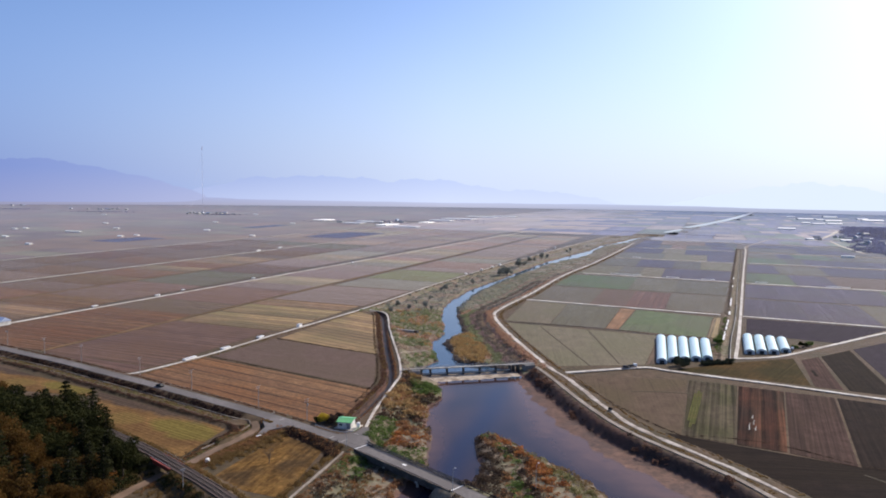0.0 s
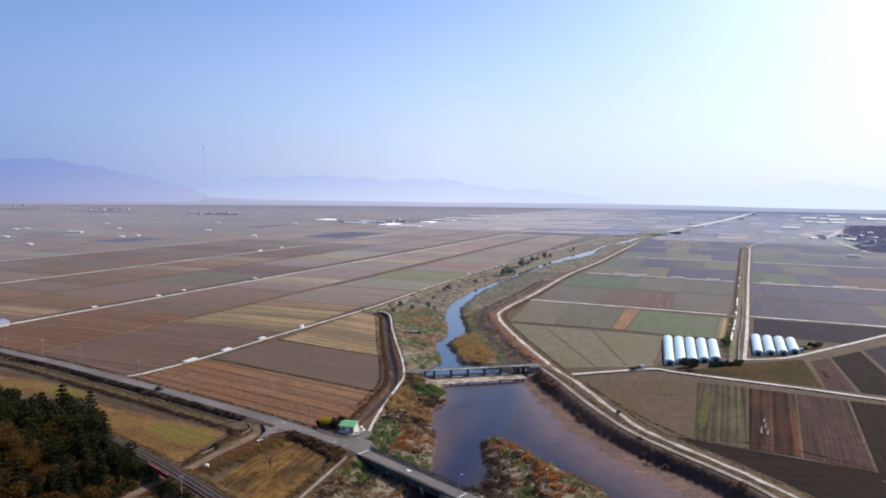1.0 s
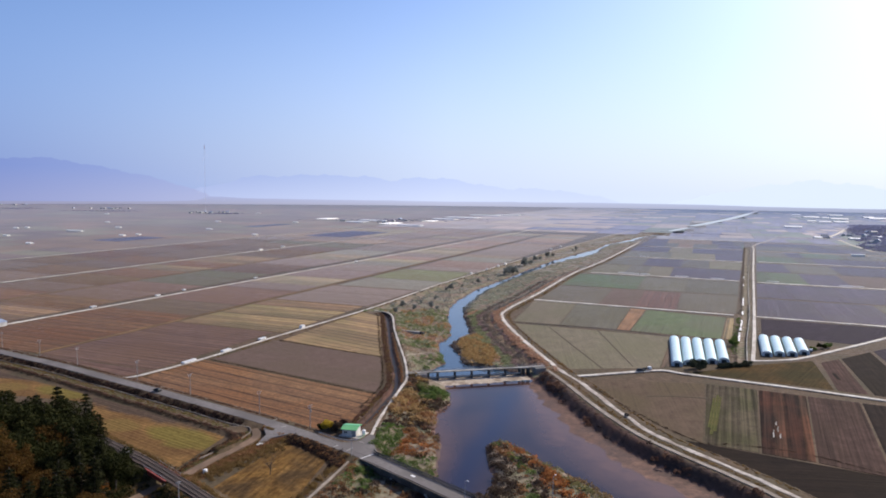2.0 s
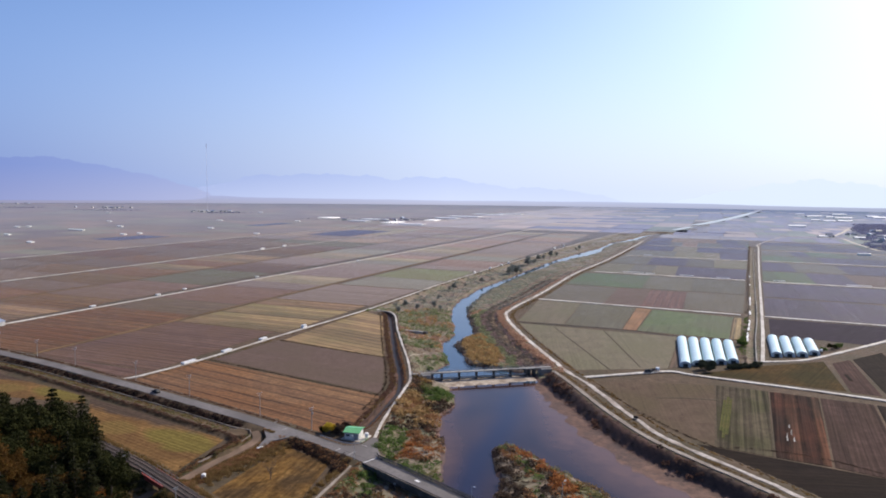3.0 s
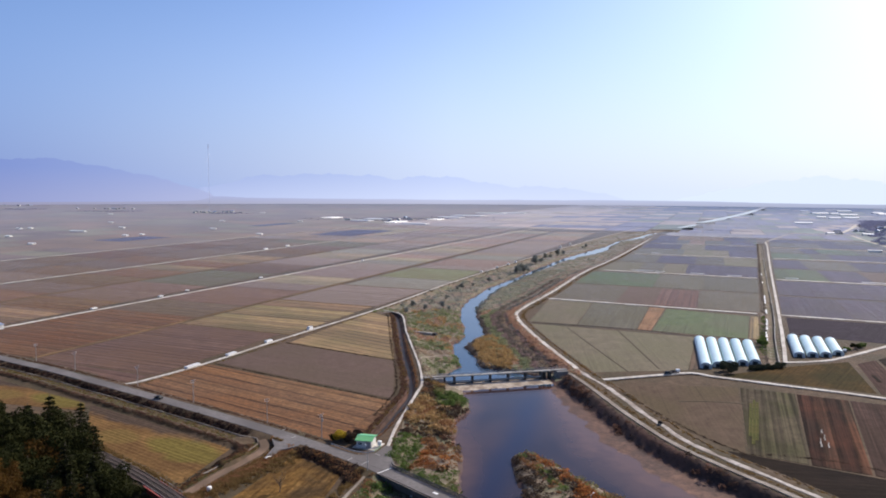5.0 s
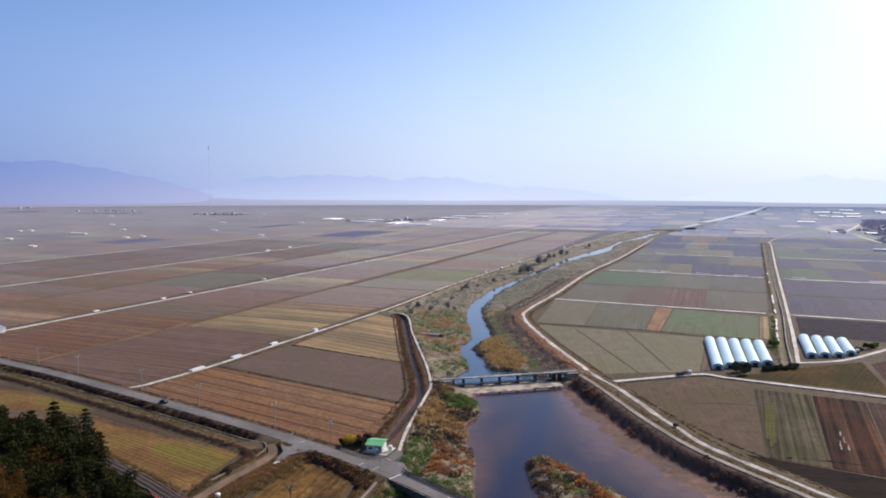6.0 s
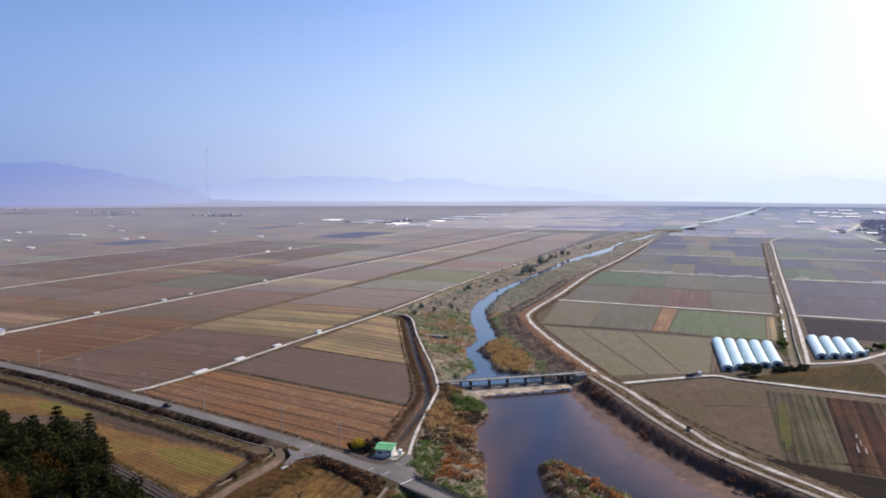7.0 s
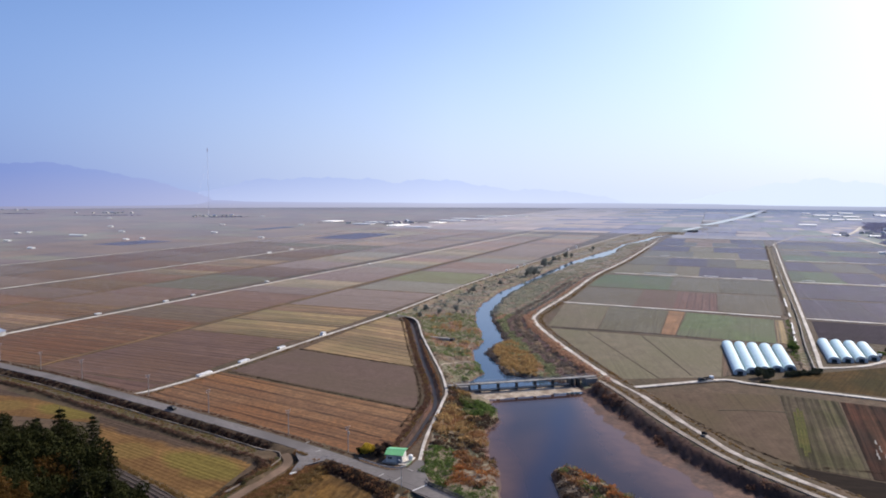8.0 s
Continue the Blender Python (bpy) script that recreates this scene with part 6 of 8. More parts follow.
for x, y, w, d in ((1731, 3161, 60, 40), (1623, 2850, 110, 50), (1376, 2408, 45, 40), (1652, 2794, 50, 40), (1381, 2333, 60, 40), (1918, 3162, 100, 60), (1625, 2652, 100, 45), (1446, 2347, 75, 45), (1058, 1946, 75, 40), (1847, 2743, 130, 60), (1905, 2900, 70, 50),
                   (851, 1463, 26, 18), (912, 1430, 34, 20), (663, 1028, 30, 6), (985, 1330, 22, 14), (1010, 1500, 24, 14)):
    far_shed("farm_shed", "wide white-roofed shed near a far village", "shed", x, y, -22.6 + (w % 3) * 9, w * 0.6, d * 0.55, 3.0, M_WRAP, M_WRAP, "white sheds on the plain")
r = random.Random(21)


def far_tunnels(x, y, rz, count, length):
    g = thing("greenhouse_block", x, y, 0.1, rz)
    tagged(g, "block of white plastic tunnel greenhouses on the far plain", "greenhouse", group="far greenhouse blocks")
    for i in range(count):
        v, f = [], []
        for k in range(9):
            a = math.pi * k / 8
            for xx in (-length / 2, length / 2):
                v.append((xx, i * 7.5 - count * 3.75 - 3.2 * math.cos(a), 0.3 + 2.3 * math.sin(a)))
            if k:
                f.append((2 * k - 2, 2 * k, 2 * k + 1, 2 * k - 1))
        f += [tuple(range(0, 18, 2)), tuple(range(17, 0, -2))]
        mesh_object("tunnel", v, f, M_WRAP, g)


for x, y, c, ln in ((-225, 2030, 5, 60), (-189, 2142, 6, 80), (-125, 1950, 5, 90), (-60, 1850, 4, 70), (-355, 2240, 6, 70), (47, 2311, 7, 80), (113, 2466, 8, 120), (216, 2709, 6, 120), (315, 2773, 6, 100), (-11, 2132, 5, 60)):
    far_tunnels(x, y, -22.6 + r.choice((0, 0, 90)), c, ln)
for cx, cy, n in ((-900, 2680, 14), (-1522, 3140, 10), (-2290, 3716, 8), (-110, 2090, 8), (890, 1330, 7), (985, 1470, 9), (1090, 1600, 9), (860, 1245, 4)):
    for i in range(n):
        far_shed("farmhouse", "low farmhouse in a village on the far plain", "house", cx + r.gauss(0, 70), cy + r.gauss(0, 50), r.uniform(0, 180), r.uniform(9, 18), r.uniform(7, 10), r.uniform(3, 5),
                 M_WALL, r.choice((M_BLUEROOF, M_GREYROOF, M_GREYROOF, M_GREYROOF)), "village houses")


def radio_mast(x, y, h):
    m = thing("radio_mast", x, y, 0, 0)
    tagged(m, "tall thin guyed radio mast, hazy with distance", "radio mast")
    bm = bmesh.new()
    for a in range(3):
        c, s = math.cos(a * 2.094), math.sin(a * 2.094)
        rod(bm, (1.3 * c, 1.3 * s, 0), (1.1 * c, 1.1 * s, h), 0.13, 0.1, 4)
    for i in range(40):
        z = h * i / 40
        for a in range(3):
            p = [(1.25 * math.cos(k * 2.094), 1.25 * math.sin(k * 2.094)) for k in (a, a + 1)]
            rod(bm, (*p[0], z), (*p[1], z + h / 40), 0.06, seg=3)
    part("lattice", bm, M_HAZYSTEEL, m)
    for a in range(3):
        for z in (h * 0.45, h * 0.9):
            bm = bmesh.new()
            rod(bm, (0, 0, z), (0.45 * h * math.cos(a * 2.094 + 0.4), 0.45 * h * math.sin(a * 2.094 + 0.4), 0), 0.06, seg=3)
            part("guy_wire", bm, M_HAZYSTEEL, m)
    bm = bmesh.new()
    rod(bm, (0, 0, h * 0.94), (0, 0, h), 0.8, seg=6)
    part("antenna", bm, M_REDST, m)


# pale base colour stands in for haze on the far mast
M_HAZYSTEEL = mat("hazed_mast_steel", (0.75, 0.75, 0.78), (0.82, 0.82, 0.85), 0.05, rough=0.6, bump=0)
radio_mast(-1010, 3000, 290)
far_shed("barn", "small blue-roofed barn beside a farm lane", "barn", -291, 447, -22.6, 9, 8, 3.2, M_WALL, M_BLUEROOF)


# ---- vehicles ----
def car(x, y, z, rz, paint, label):
    c = thing("car", x, y, z, rz)
    tagged(c, label, "car")
    bm = bmesh.new()
    box(bm, 0, 0, 0.32, 4.4, 1.75, 0.55, 0.14)
    part("body", bm, paint, c)
    v = [(-1.7, -0.82, 0.86), (1.1, -0.82, 0.86), (1.1, 0.82, 0.86), (-1.7, 0.82, 0.86), (-1.2, -0.66, 1.42), (0.35, -0.66, 1.42), (0.35, 0.66, 1.42), (-1.2, 0.66, 1.42)]
    mesh_object("window", v, [(0, 1, 5, 4), (1, 2, 6, 5), (2, 3, 7, 6), (3, 0, 4, 7)], M_GLASS, c, "dark car glass")
    bm = bmesh.new()
    box(bm, -0.42, 0, 1.41, 1.6, 1.36, 0.07, 0.03)
    part("roof", bm, paint, c)
    for wx in (-1.35, 1.35):
        for wy in (-0.8, 0.8):
            bm = bmesh.new()
            rod(bm, (wx, wy - 0.11, 0.32), (wx, wy + 0.11, 0.32), 0.32, seg=12)
            w = part("wheel", bm, M_TYRE, c)
            bm = bmesh.new()
            rod(bm, (wx, wy - 0.12, 0.32), (wx, wy + 0.12, 0.32), 0.19, seg=8)
            part("rim", bm, M_STEEL, w)
    for wy in (-0.6, 0.6):
        bm = bmesh.new()
        box(bm, 2.15, wy, 0.55, 0.12, 0.32, 0.16)
        part("headlight", bm, M_PAINT, c)
    return c


def farm_truck(x, y, z, rz):
    t = thing("farm_truck", x, y, z, rz)
    tagged(t, "small white farm truck parked on the field road", "truck")
    bm = bmesh.new()
    box(bm, 1.4, 0, 0.45, 1.6, 1.6, 1.35, 0.12)
    cab = part("cab", bm, M_WHITECAR, t)
    bm = bmesh.new()
    box(bm, 1.75, 0, 1.15, 0.96, 1.5, 0.5, 0.03)
    part("window", bm, M_GLASS, cab)
    bm = bmesh.new()
    box(bm, -0.9, 0, 0.65, 2.9, 1.65, 0.12)
    for s in (-1, 1):
        box(bm, -0.9, s * 0.8, 0.75, 2.9, 0.06, 0.4)
    box(bm, -2.32, 0, 0.75, 0.06, 1.65, 0.4)
    part("cargo_bed", bm, M_DARKIRON, t, "dark steel cargo bed")
    for wx in (-1.6, 1.5):
        for wy in (-0.7, 0.7):
            bm = bmesh.new()
            rod(bm, (wx, wy - 0.1, 0.32), (wx, wy + 0.1, 0.32), 0.32, seg=12)
            part("wheel", bm, M_TYRE, t)


car(-124.6, 300.6, 0.9, 147, M_CAR, "black car on the asphalt country road")


def handcart(x, y, z, rz):
    c = thing("farm_cart", x, y, z, rz)
    tagged(c, "small dark farm cart standing on the levee road", "cart")
    bm = bmesh.new()
    box(bm, 0, 0, 0.4, 1.9, 1.1, 0.12, 0.02)
    for s in (-1, 1):
        box(bm, 0, s * 0.53, 0.5, 1.9, 0.06, 0.5, 0.01)
        box(bm, s * 0.92, 0, 0.5, 0.06, 1.0, 0.5, 0.01)
    part("tub", bm, M_CAR, c)
    for s in (-1, 1):
        bm = bmesh.new()
        rod(bm, (0.2, s * 0.66, 0.32), (0.2, s * 0.76, 0.32), 0.32, seg=14)
        part("wheel", bm, M_TYRE, c)
        bm = bmesh.new()
        rod(bm, (-0.9, s * 0.45, 0.55), (-2.0, s * 0.4, 0.85), 0.03, seg=5)
        part("shaft", bm, M_DARKIRON, c)


handcart(80.9, 269.6, 0.87, 105)
farm_truck(113.5, 344.6, 0.4, 12)
car(109.3, 342.6, 0.4, 14, M_CAR, "dark car parked beside a farm truck")
farm_truck(224.6, 387.2, 0.3, 60)

bm = bmesh.new()
box(bm, 0, 0, 0, 2.2, 0.8, 0.45, 0.08)
tagged(part("concrete_block", bm, M_PAINT), "white concrete block beside the track", "block").matrix_world = pose(-62.4, 238.5, 0.1, 0, 0, 40)
bm = bmesh.new()
rod(bm, (0, 0, 0), (0, 0, 1.3), 0.75, 0.7, seg=14)
rod(bm, (0, 0, 1.3), (0, 0, 1.5), 0.7, 0.3, seg=14)
tagged(part("water_drum", bm, M_WRAP), "white plastic water drum on dry grass", "drum").matrix_world = pose(-73.8, 213.8, 0.0)


# ---- scrub and grass ----
def leaf_tuft(r, count, flat=0.75, size=0.34):
    """Triangles in the upper half of a ball of radius 1: leaves of a shrub."""
    p = r.normal(size=(count, 3))
    p /= np.linalg.norm(p, axis=1)[:, None]
    p *= r.uniform(0.45, 1.0, count)[:, None] ** 0.6
    p[:, 2] = np.abs(p[:, 2]) * flat
    a = r.normal(size=(count, 3)); a /= np.linalg.norm(a, axis=1)[:, None]
    b = r.normal(size=(count, 3)); b /= np.linalg.norm(b, axis=1)[:, None]
    s = r.uniform(0.6, 1.2, count)[:, None] * size
    return np.stack([p - a * s, p + a * s * 0.7 + b * s * 0.4, p + b * s], 1)


def reed_tuft(r, count):
    """Upright blades from a root circle of radius 1, height about 1.6."""
    p = r.normal(size=(count, 2)) * 0.45
    lean = r.normal(size=(count, 2)) * 0.35
    h = r.uniform(0.8, 1.7, count)
    w = r.uniform(0.08, 0.16, count)
    t = r.uniform(0, 6.28, count)
    base = np.column_stack([p, np.zeros(count) - 0.1])
    side = np.column_stack([np.cos(t) * w, np.sin(t) * w, np.zeros(count)])
    top = np.column_stack([p + lean, h])
    return np.stack([base - side, base + side, top], 1)


def scatter(name, label, material, xy, size, tufts, seed, tall=1.0):
    """One mesh of many tufts standing on the ground at the points xy."""
    r = np.random.default_rng(seed)
    xy = np.asarray(xy)
    if not len(xy):
        return None
    z = height(xy[:, 0], xy[:, 1])
    out = []
    pick = r.integers(0, len(tufts), len(xy))
    ang = r.uniform(0, 6.28, len(xy))
    sc = size * r.uniform(0.6, 1.35, len(xy))
    for k, t in enumerate(tufts):
        i = np.where(pick == k)[0]
        c, s = np.cos(ang[i])[:, None, None], np.sin(ang[i])[:, None, None]
        q = t[None] * sc[i][:, None, None, None]
        x = q[..., 0] * c - q[..., 1] * s + xy[i, 0][:, None, None]
        y = q[..., 0] * s + q[..., 1] * c + xy[i, 1][:, None, None]
        zz = q[..., 2] * tall + z[i][:, None, None] - 0.05
        out.append(np.stack([x, y, zz], -1).reshape(-1, 3))
    v = np.concatenate(out)
    n = len(v) // 3
    me = bpy.data.meshes.new(name)
    me.vertices.add(len(v))
    me.vertices.foreach_set("co", v.ravel())
    me.loops.add(3 * n)
    me.loops.foreach_set("vertex_index", np.arange(3 * n))
    me.polygons.add(n)
    me.polygons.foreach_set("loop_start", np.arange(n) * 3)
    me.update(calc_edges=True)
    me.materials.append(material)
    return tagged(new(name, me), label, "scrub", kind="stuff")


NR = np.random.default_rng(5)
SHRUB = [leaf_tuft(NR, 46) for _ in range(5)]
REED = [reed_tuft(NR, 26) for _ in range(5)]
SMALL = [leaf_tuft(NR, 16, 0.5, 0.45) for _ in range(5)]


def along(line, count, spread, lo=0.0, hi=1.0):
    """Random points beside a line."""
    k = NR.uniform(lo, hi, count) * (len(line) - 1.001)
    i = k.astype(int)
    p = line[i] + (line[i + 1] - line[i]) * (k - i)[:, None]
    return p + NR.normal(size=(count, 2)) * spread


def clear(xy):
    """Drop the points that stand on roads or in the water."""
    x, y = xy[:, 0], xy[:, 1]
    keep = np.ones(len(xy), bool)
    for line, w in ((MAIN, 3.9), (BANK_LANE, 1.9), (LEVEE_OUT, 2.4), (LEVEE_IN, 1.7), (DIRT, 2.6), (LANE_S, 1.7), (RAIL, 2.8), (ROAD_A, 2.6), (smooth_line(FOOTPATH), 2.0), (smooth_line([(-20.5, 447.2), (-6, 439.8)]), 2.6), (FARM_X, 2.4), (FARM_Y, 2.4), (ROAD_R, 2.8)):
        lo, hi = line.min(0) - 6, line.max(0) + 6
        k = (x > lo[0]) & (x < hi[0]) & (y > lo[1]) & (y < hi[1])
        if k.any():
            keep[k] &= edge_distance(x[k], y[k], line) > w
    z = height(x, y)
    wl, wr = np.interp(y, BANKS[:, 0], BANKS[:, 1]), np.interp(y, BANKS[:, 0], BANKS[:, 2])
    lft, rgt = river_sides(y)
    keep &= ~((z < -2.95) & (x > lft) & (x < rgt))
    # weir apron and bridge deck stay free
    keep &= ~((y > 317) & (y < 352) & (x > -2) & (x < 56))
    return xy[keep]


def corridor():
    """Points of the river corridor sorted into kinds of growth."""
    bins = {k: [] for k in ("green", "olive", "reed", "rust", "dark", "tan", "slope", "plum", "flame")}
    def put(kind, xy):
        bins[kind].append(xy)
    def spray(n, y0, y1):
        y = NR.uniform(y0, y1, n)
        lft, rgt = river_sides(y)
        return np.column_stack([lft + (rgt - lft) * NR.uniform(0, 1, n), y])
    for n, y0, y1 in ((9000, 150, 338), (6500, 338, 530), (5000, 530, 800), (2400, 800, 1250), (700, 1250, 1590)):
        p = spray(n, y0, y1)
        x, y = p[:, 0], p[:, 1]
        lft, rgt = river_sides(y)
        wl, wr = np.interp(y, BANKS[:, 0], BANKS[:, 1]), np.interp(y, BANKS[:, 0], BANKS[:, 2])
        b0, b1 = np.interp(y, BAR[:, 0], BAR[:, 1]), np.interp(y, BAR[:, 0], BAR[:, 2])
        a = 0.7 * wobble(x, y, 0.06) + 0.35 * wobble(x + 40, y, 0.15) + NR.normal(size=len(x)) * 0.16
        left = x < wl + 3
        bar = (y < 251) & (x > b0 - 2) & (x < b1 + 2)
        mud = (y < 338) & (x > wr - 2) & (x < rgt - 7.2)
        slope = (y < 338) & (x > rgt - 7.2)
        low = (y < 338) & left
        up = y >= 338
        right = ~left & up
        island = right & (y < 442) & (x < np.interp(y, (350, 380, 400, 425, 441), (30, 37, 38, 34, 27)) + 2 * a)
        thin = NR.uniform(size=len(x)) < np.where(up & left, 0.5, 1.0)
        sel = lambda m, k: put(k, p[m & thin])
        verge = low & (x < lft + 9.5) & (y < 262) & (y > 205)
        sel(verge & (a > -0.65), "green")
        sel(verge & (a <= -0.65), "olive")
        knob = low & ~verge & (((y > 298) & (y < 324) & (x > wl - 13)) | ((y > 217) & (y < 234) & (x > wl - 16)))
        sel(knob & (a > -0.1), "green"); sel(knob & (a <= -0.1) & (a > -0.5), "olive"); sel(knob & (a <= -0.5), "dark")
        rest = low & ~verge & ~knob
        # south of the bridge: dark scrub also stands for the bridge's shade
        south = rest & (y < 214)
        rest &= ~south
        sel(south & (a > 0.35), "rust"); sel(south & (a <= 0.35) & (a > 0.1), "tan"); sel(south & (a <= 0.1), "dark")
        # dark clumps here stand in for shaded gaps among the shrubs
        sel(rest & (a > 0.55), "flame"); sel(rest & (a > 0.2) & (a <= 0.55), "rust"); sel(rest & (a > 0.05) & (a <= 0.2), "plum"); sel(rest & (a <= 0.05) & (a > -0.2), "dark"); sel(rest & (a <= -0.2) & (a > -0.4), "tan"); sel(rest & (a <= -0.4) & (a > -0.6), "reed"); sel(rest & (a <= -0.6), "rust")
        t = (x - b0) / np.maximum(1, b1 - b0)
        w = t + 0.16 * a
        # the bar's shaded left side is put in as dark scrub
        for k, (t0, t1) in (("dark", (-9, 0.26)), ("rust", (0.26, 0.36)), ("green", (0.36, 0.42)), ("dark", (0.42, 0.54)), ("flame", (0.54, 0.74)), ("olive", (0.74, 0.86)), ("tan", (0.86, 9))):
            sel(bar & (w > t0) & (w <= t1), k)
        sel(slope & (a > 0.5), "plum"); sel(slope & (a <= 0.5), "slope")
        rim = island & (x < wr + 3.5)
        sel(rim, "dark")
        island &= ~rim
        sel(island & (a > -0.35), "reed"); sel(island & (a <= -0.35), "olive")
        island |= rim
        g = a - np.where((y < 396) & (x < wl - 2), 0.45, 0.0)
        sel(up & left & (g > 0.55), "rust"); sel(up & left & (g > 0.4) & (g <= 0.55), "reed"); sel(up & left & (g <= 0.4) & (g > -0.2), "olive"); sel(up & left & (g <= -0.2) & (g > -0.55), "green"); sel(up & left & (g <= -0.55), "tan")
        rr = right & ~island
        edge = rr & (x < wr + 4)
        sel(edge, "dark")
        rr &= ~edge
        d = rgt - x + 1.6 * a
        for k, (d0, d1) in (("rust", (-9, 4.5)), ("plum", (4.5, 7.5)), ("tan", (7.5, 10)), ("dark", (10, 13)), ("plum", (13, 17)), ("olive", (17, 23)), ("rust", (23, 26)), ("olive", (26, 99))):
            sel(rr & (d > d0) & (d <= d1), k)
    return {k: clear(np.concatenate(v)) for k, v in bins.items()}


# distance haze is put into the pale, greyed or bluish leaf colours
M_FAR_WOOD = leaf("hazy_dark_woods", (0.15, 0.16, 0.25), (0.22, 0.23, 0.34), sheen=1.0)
M_FAR_SCRUB = leaf("far_hazed_scrub", (0.305, 0.231, 0.196), (0.451, 0.350, 0.301), sheen=1.0)
M_FAR_OLIVE = leaf("far_hazed_olive_grass", (0.235, 0.240, 0.185), (0.330, 0.335, 0.265), sheen=1.0)
M_WILLOW = leaf("hazed_green_willow", (0.15, 0.165, 0.155), (0.225, 0.24, 0.22), sheen=1.0)
UPSTREAM = {"rust": leaf("hazed_rust_scrub", (0.348, 0.210, 0.139), (0.504, 0.317, 0.218), sheen=0.5), "plum": leaf("hazed_purple_scrub", (0.240, 0.165, 0.152), (0.348, 0.244, 0.224), sheen=0.5),
            "olive": leaf("hazed_olive_grass", (0.205, 0.218, 0.120), (0.285, 0.300, 0.170), sheen=0.5), "tan": leaf("hazed_tan_grass", (0.300, 0.226, 0.158), (0.432, 0.329, 0.238), sheen=0.5),
            "green": leaf("hazed_green_grass", (0.125, 0.165, 0.062), (0.19, 0.235, 0.09), sheen=0.3), "dark": leaf("hazed_grey_scrub", (0.133, 0.109, 0.096), (0.210, 0.175, 0.152), sheen=0.5)}
ZONES = corridor()
for kind, material, label, tufts, size, tall in (
        ("green", M_GREEN, "green weeds and low shrubs on the river bank", SHRUB, 0.95, 0.9), ("olive", M_OLIVE, "olive dry grass and weeds on the flood bank", REED, 1.0, 0.55),
        ("reed", M_REED, "pale ochre reeds beside the water", REED, 1.15, 0.9), ("rust", M_RUST, "rust-red autumn scrub on the river bank", SHRUB, 0.95, 0.85),
        ("tan", M_OCHRE, "tan dry scrub on the river bank", SHRUB, 0.9, 0.7), ("dark", M_DARK, "dark leafless scrub at the water, in part standing for shade", SHRUB, 1.0, 0.85),
        ("flame", M_FLAME, "orange-red autumn scrub on the gravel bar", SHRUB, 1.0, 0.9), ("plum", M_PLUM, "reddish brown dry scrub on the levee bank", SHRUB, 0.85, 0.75), ("slope", M_THICKET, "low leafless scrub on the levee slope, dark for its shade", SMALL, 0.62, 0.45)):
    # upstream and far tiers take the haze-paled leaves
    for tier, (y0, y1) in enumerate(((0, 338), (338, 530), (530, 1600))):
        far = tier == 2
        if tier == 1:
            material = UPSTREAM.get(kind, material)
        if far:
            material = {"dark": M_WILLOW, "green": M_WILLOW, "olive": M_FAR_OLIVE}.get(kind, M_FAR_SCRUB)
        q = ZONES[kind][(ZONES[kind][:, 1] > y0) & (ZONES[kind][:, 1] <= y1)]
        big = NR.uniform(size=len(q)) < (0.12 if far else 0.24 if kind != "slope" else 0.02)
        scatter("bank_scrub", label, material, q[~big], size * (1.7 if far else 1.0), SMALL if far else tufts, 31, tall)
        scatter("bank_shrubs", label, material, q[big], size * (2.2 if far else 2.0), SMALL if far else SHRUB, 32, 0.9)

# terraced growth below the upper levee
UPPER = LEVEE_OUT[(LEVEE_OUT[:, 1] > 348) & (LEVEE_OUT[:, 1] < 720)]
scatter("terrace_scrub", "dark scrub on a terrace of the levee", UPSTREAM["dark"], clear(along(offset(UPPER, -11), 900, 0.8)), 0.9, SHRUB, 33, 0.8)
scatter("terrace_scrub", "dark scrub on the lower terrace of the levee", UPSTREAM["dark"], clear(along(offset(UPPER, -18), 800, 1.2)), 1.1, SHRUB, 34, 0.9)
scatter("terrace_scrub", "rust-red grass on the levee shoulder", UPSTREAM["rust"], clear(along(offset(UPPER, -5), 900, 0.8)), 0.7, REED, 35, 0.7)

# hedges beside roads, ditches and dikes
scatter("ditch_scrub", "black-brown scrub filling the roadside ditch", M_THICKET, clear(along(offset(WEST, -5.0), 2000, 0.9)), 0.95, SHRUB, 41, 0.75)
scatter("ditch_scrub", "reddish brown scrub on the ditch edge", M_PLUM, clear(along(offset(WEST, -5.7), 1400, 0.8)), 0.85, SHRUB, 97, 0.8)
scatter("verge_grass", "olive dry grass between ditch and dike", M_OLIVE, clear(along(offset(WEST, -11.6), 1500, 1.5)), 0.5, REED, 91, 0.5)
scatter("verge_grass", "tan dry grass between ditch and dike", M_OCHRE, clear(along(offset(WEST, -11.0), 1500, 1.6)), 0.5, REED, 92, 0.5)
scatter("dike_scrub", "reddish brown dry scrub along the field dike", M_PLUM, clear(along(DIKE, 1400, 0.6)), 0.6, SHRUB, 42, 0.8)
scatter("dike_scrub", "dark brown dry scrub along the field dike", M_DARK, clear(along(offset(DIKE, -1.2), 1300, 0.5)), 0.6, SHRUB, 43, 0.8)
HEDGE = smooth_line([(-52, 243.5), (-46, 238.5), (-38.5, 231), (-33, 224.5), (-31.5, 219)])
# hedge: shaded front and lit reddish top are put into three leaf colours
scatter("hedge", "dense dark brown hedge beside the junction", M_THICKET, clear(along(HEDGE, 420, 1.2)), 1.05, SHRUB, 44, 1.15)
scatter("hedge", "brown leafy side of the hedge", M_DARK, clear(along(offset(HEDGE, 0.6), 420, 1.1)), 1.05, SHRUB, 45, 1.2)
scatter("hedge", "rust-brown leaf tips of the hedge", M_RUST, clear(along(offset(HEDGE, 0.9), 260, 1.1)), 1.0, SHRUB, 89, 1.25)
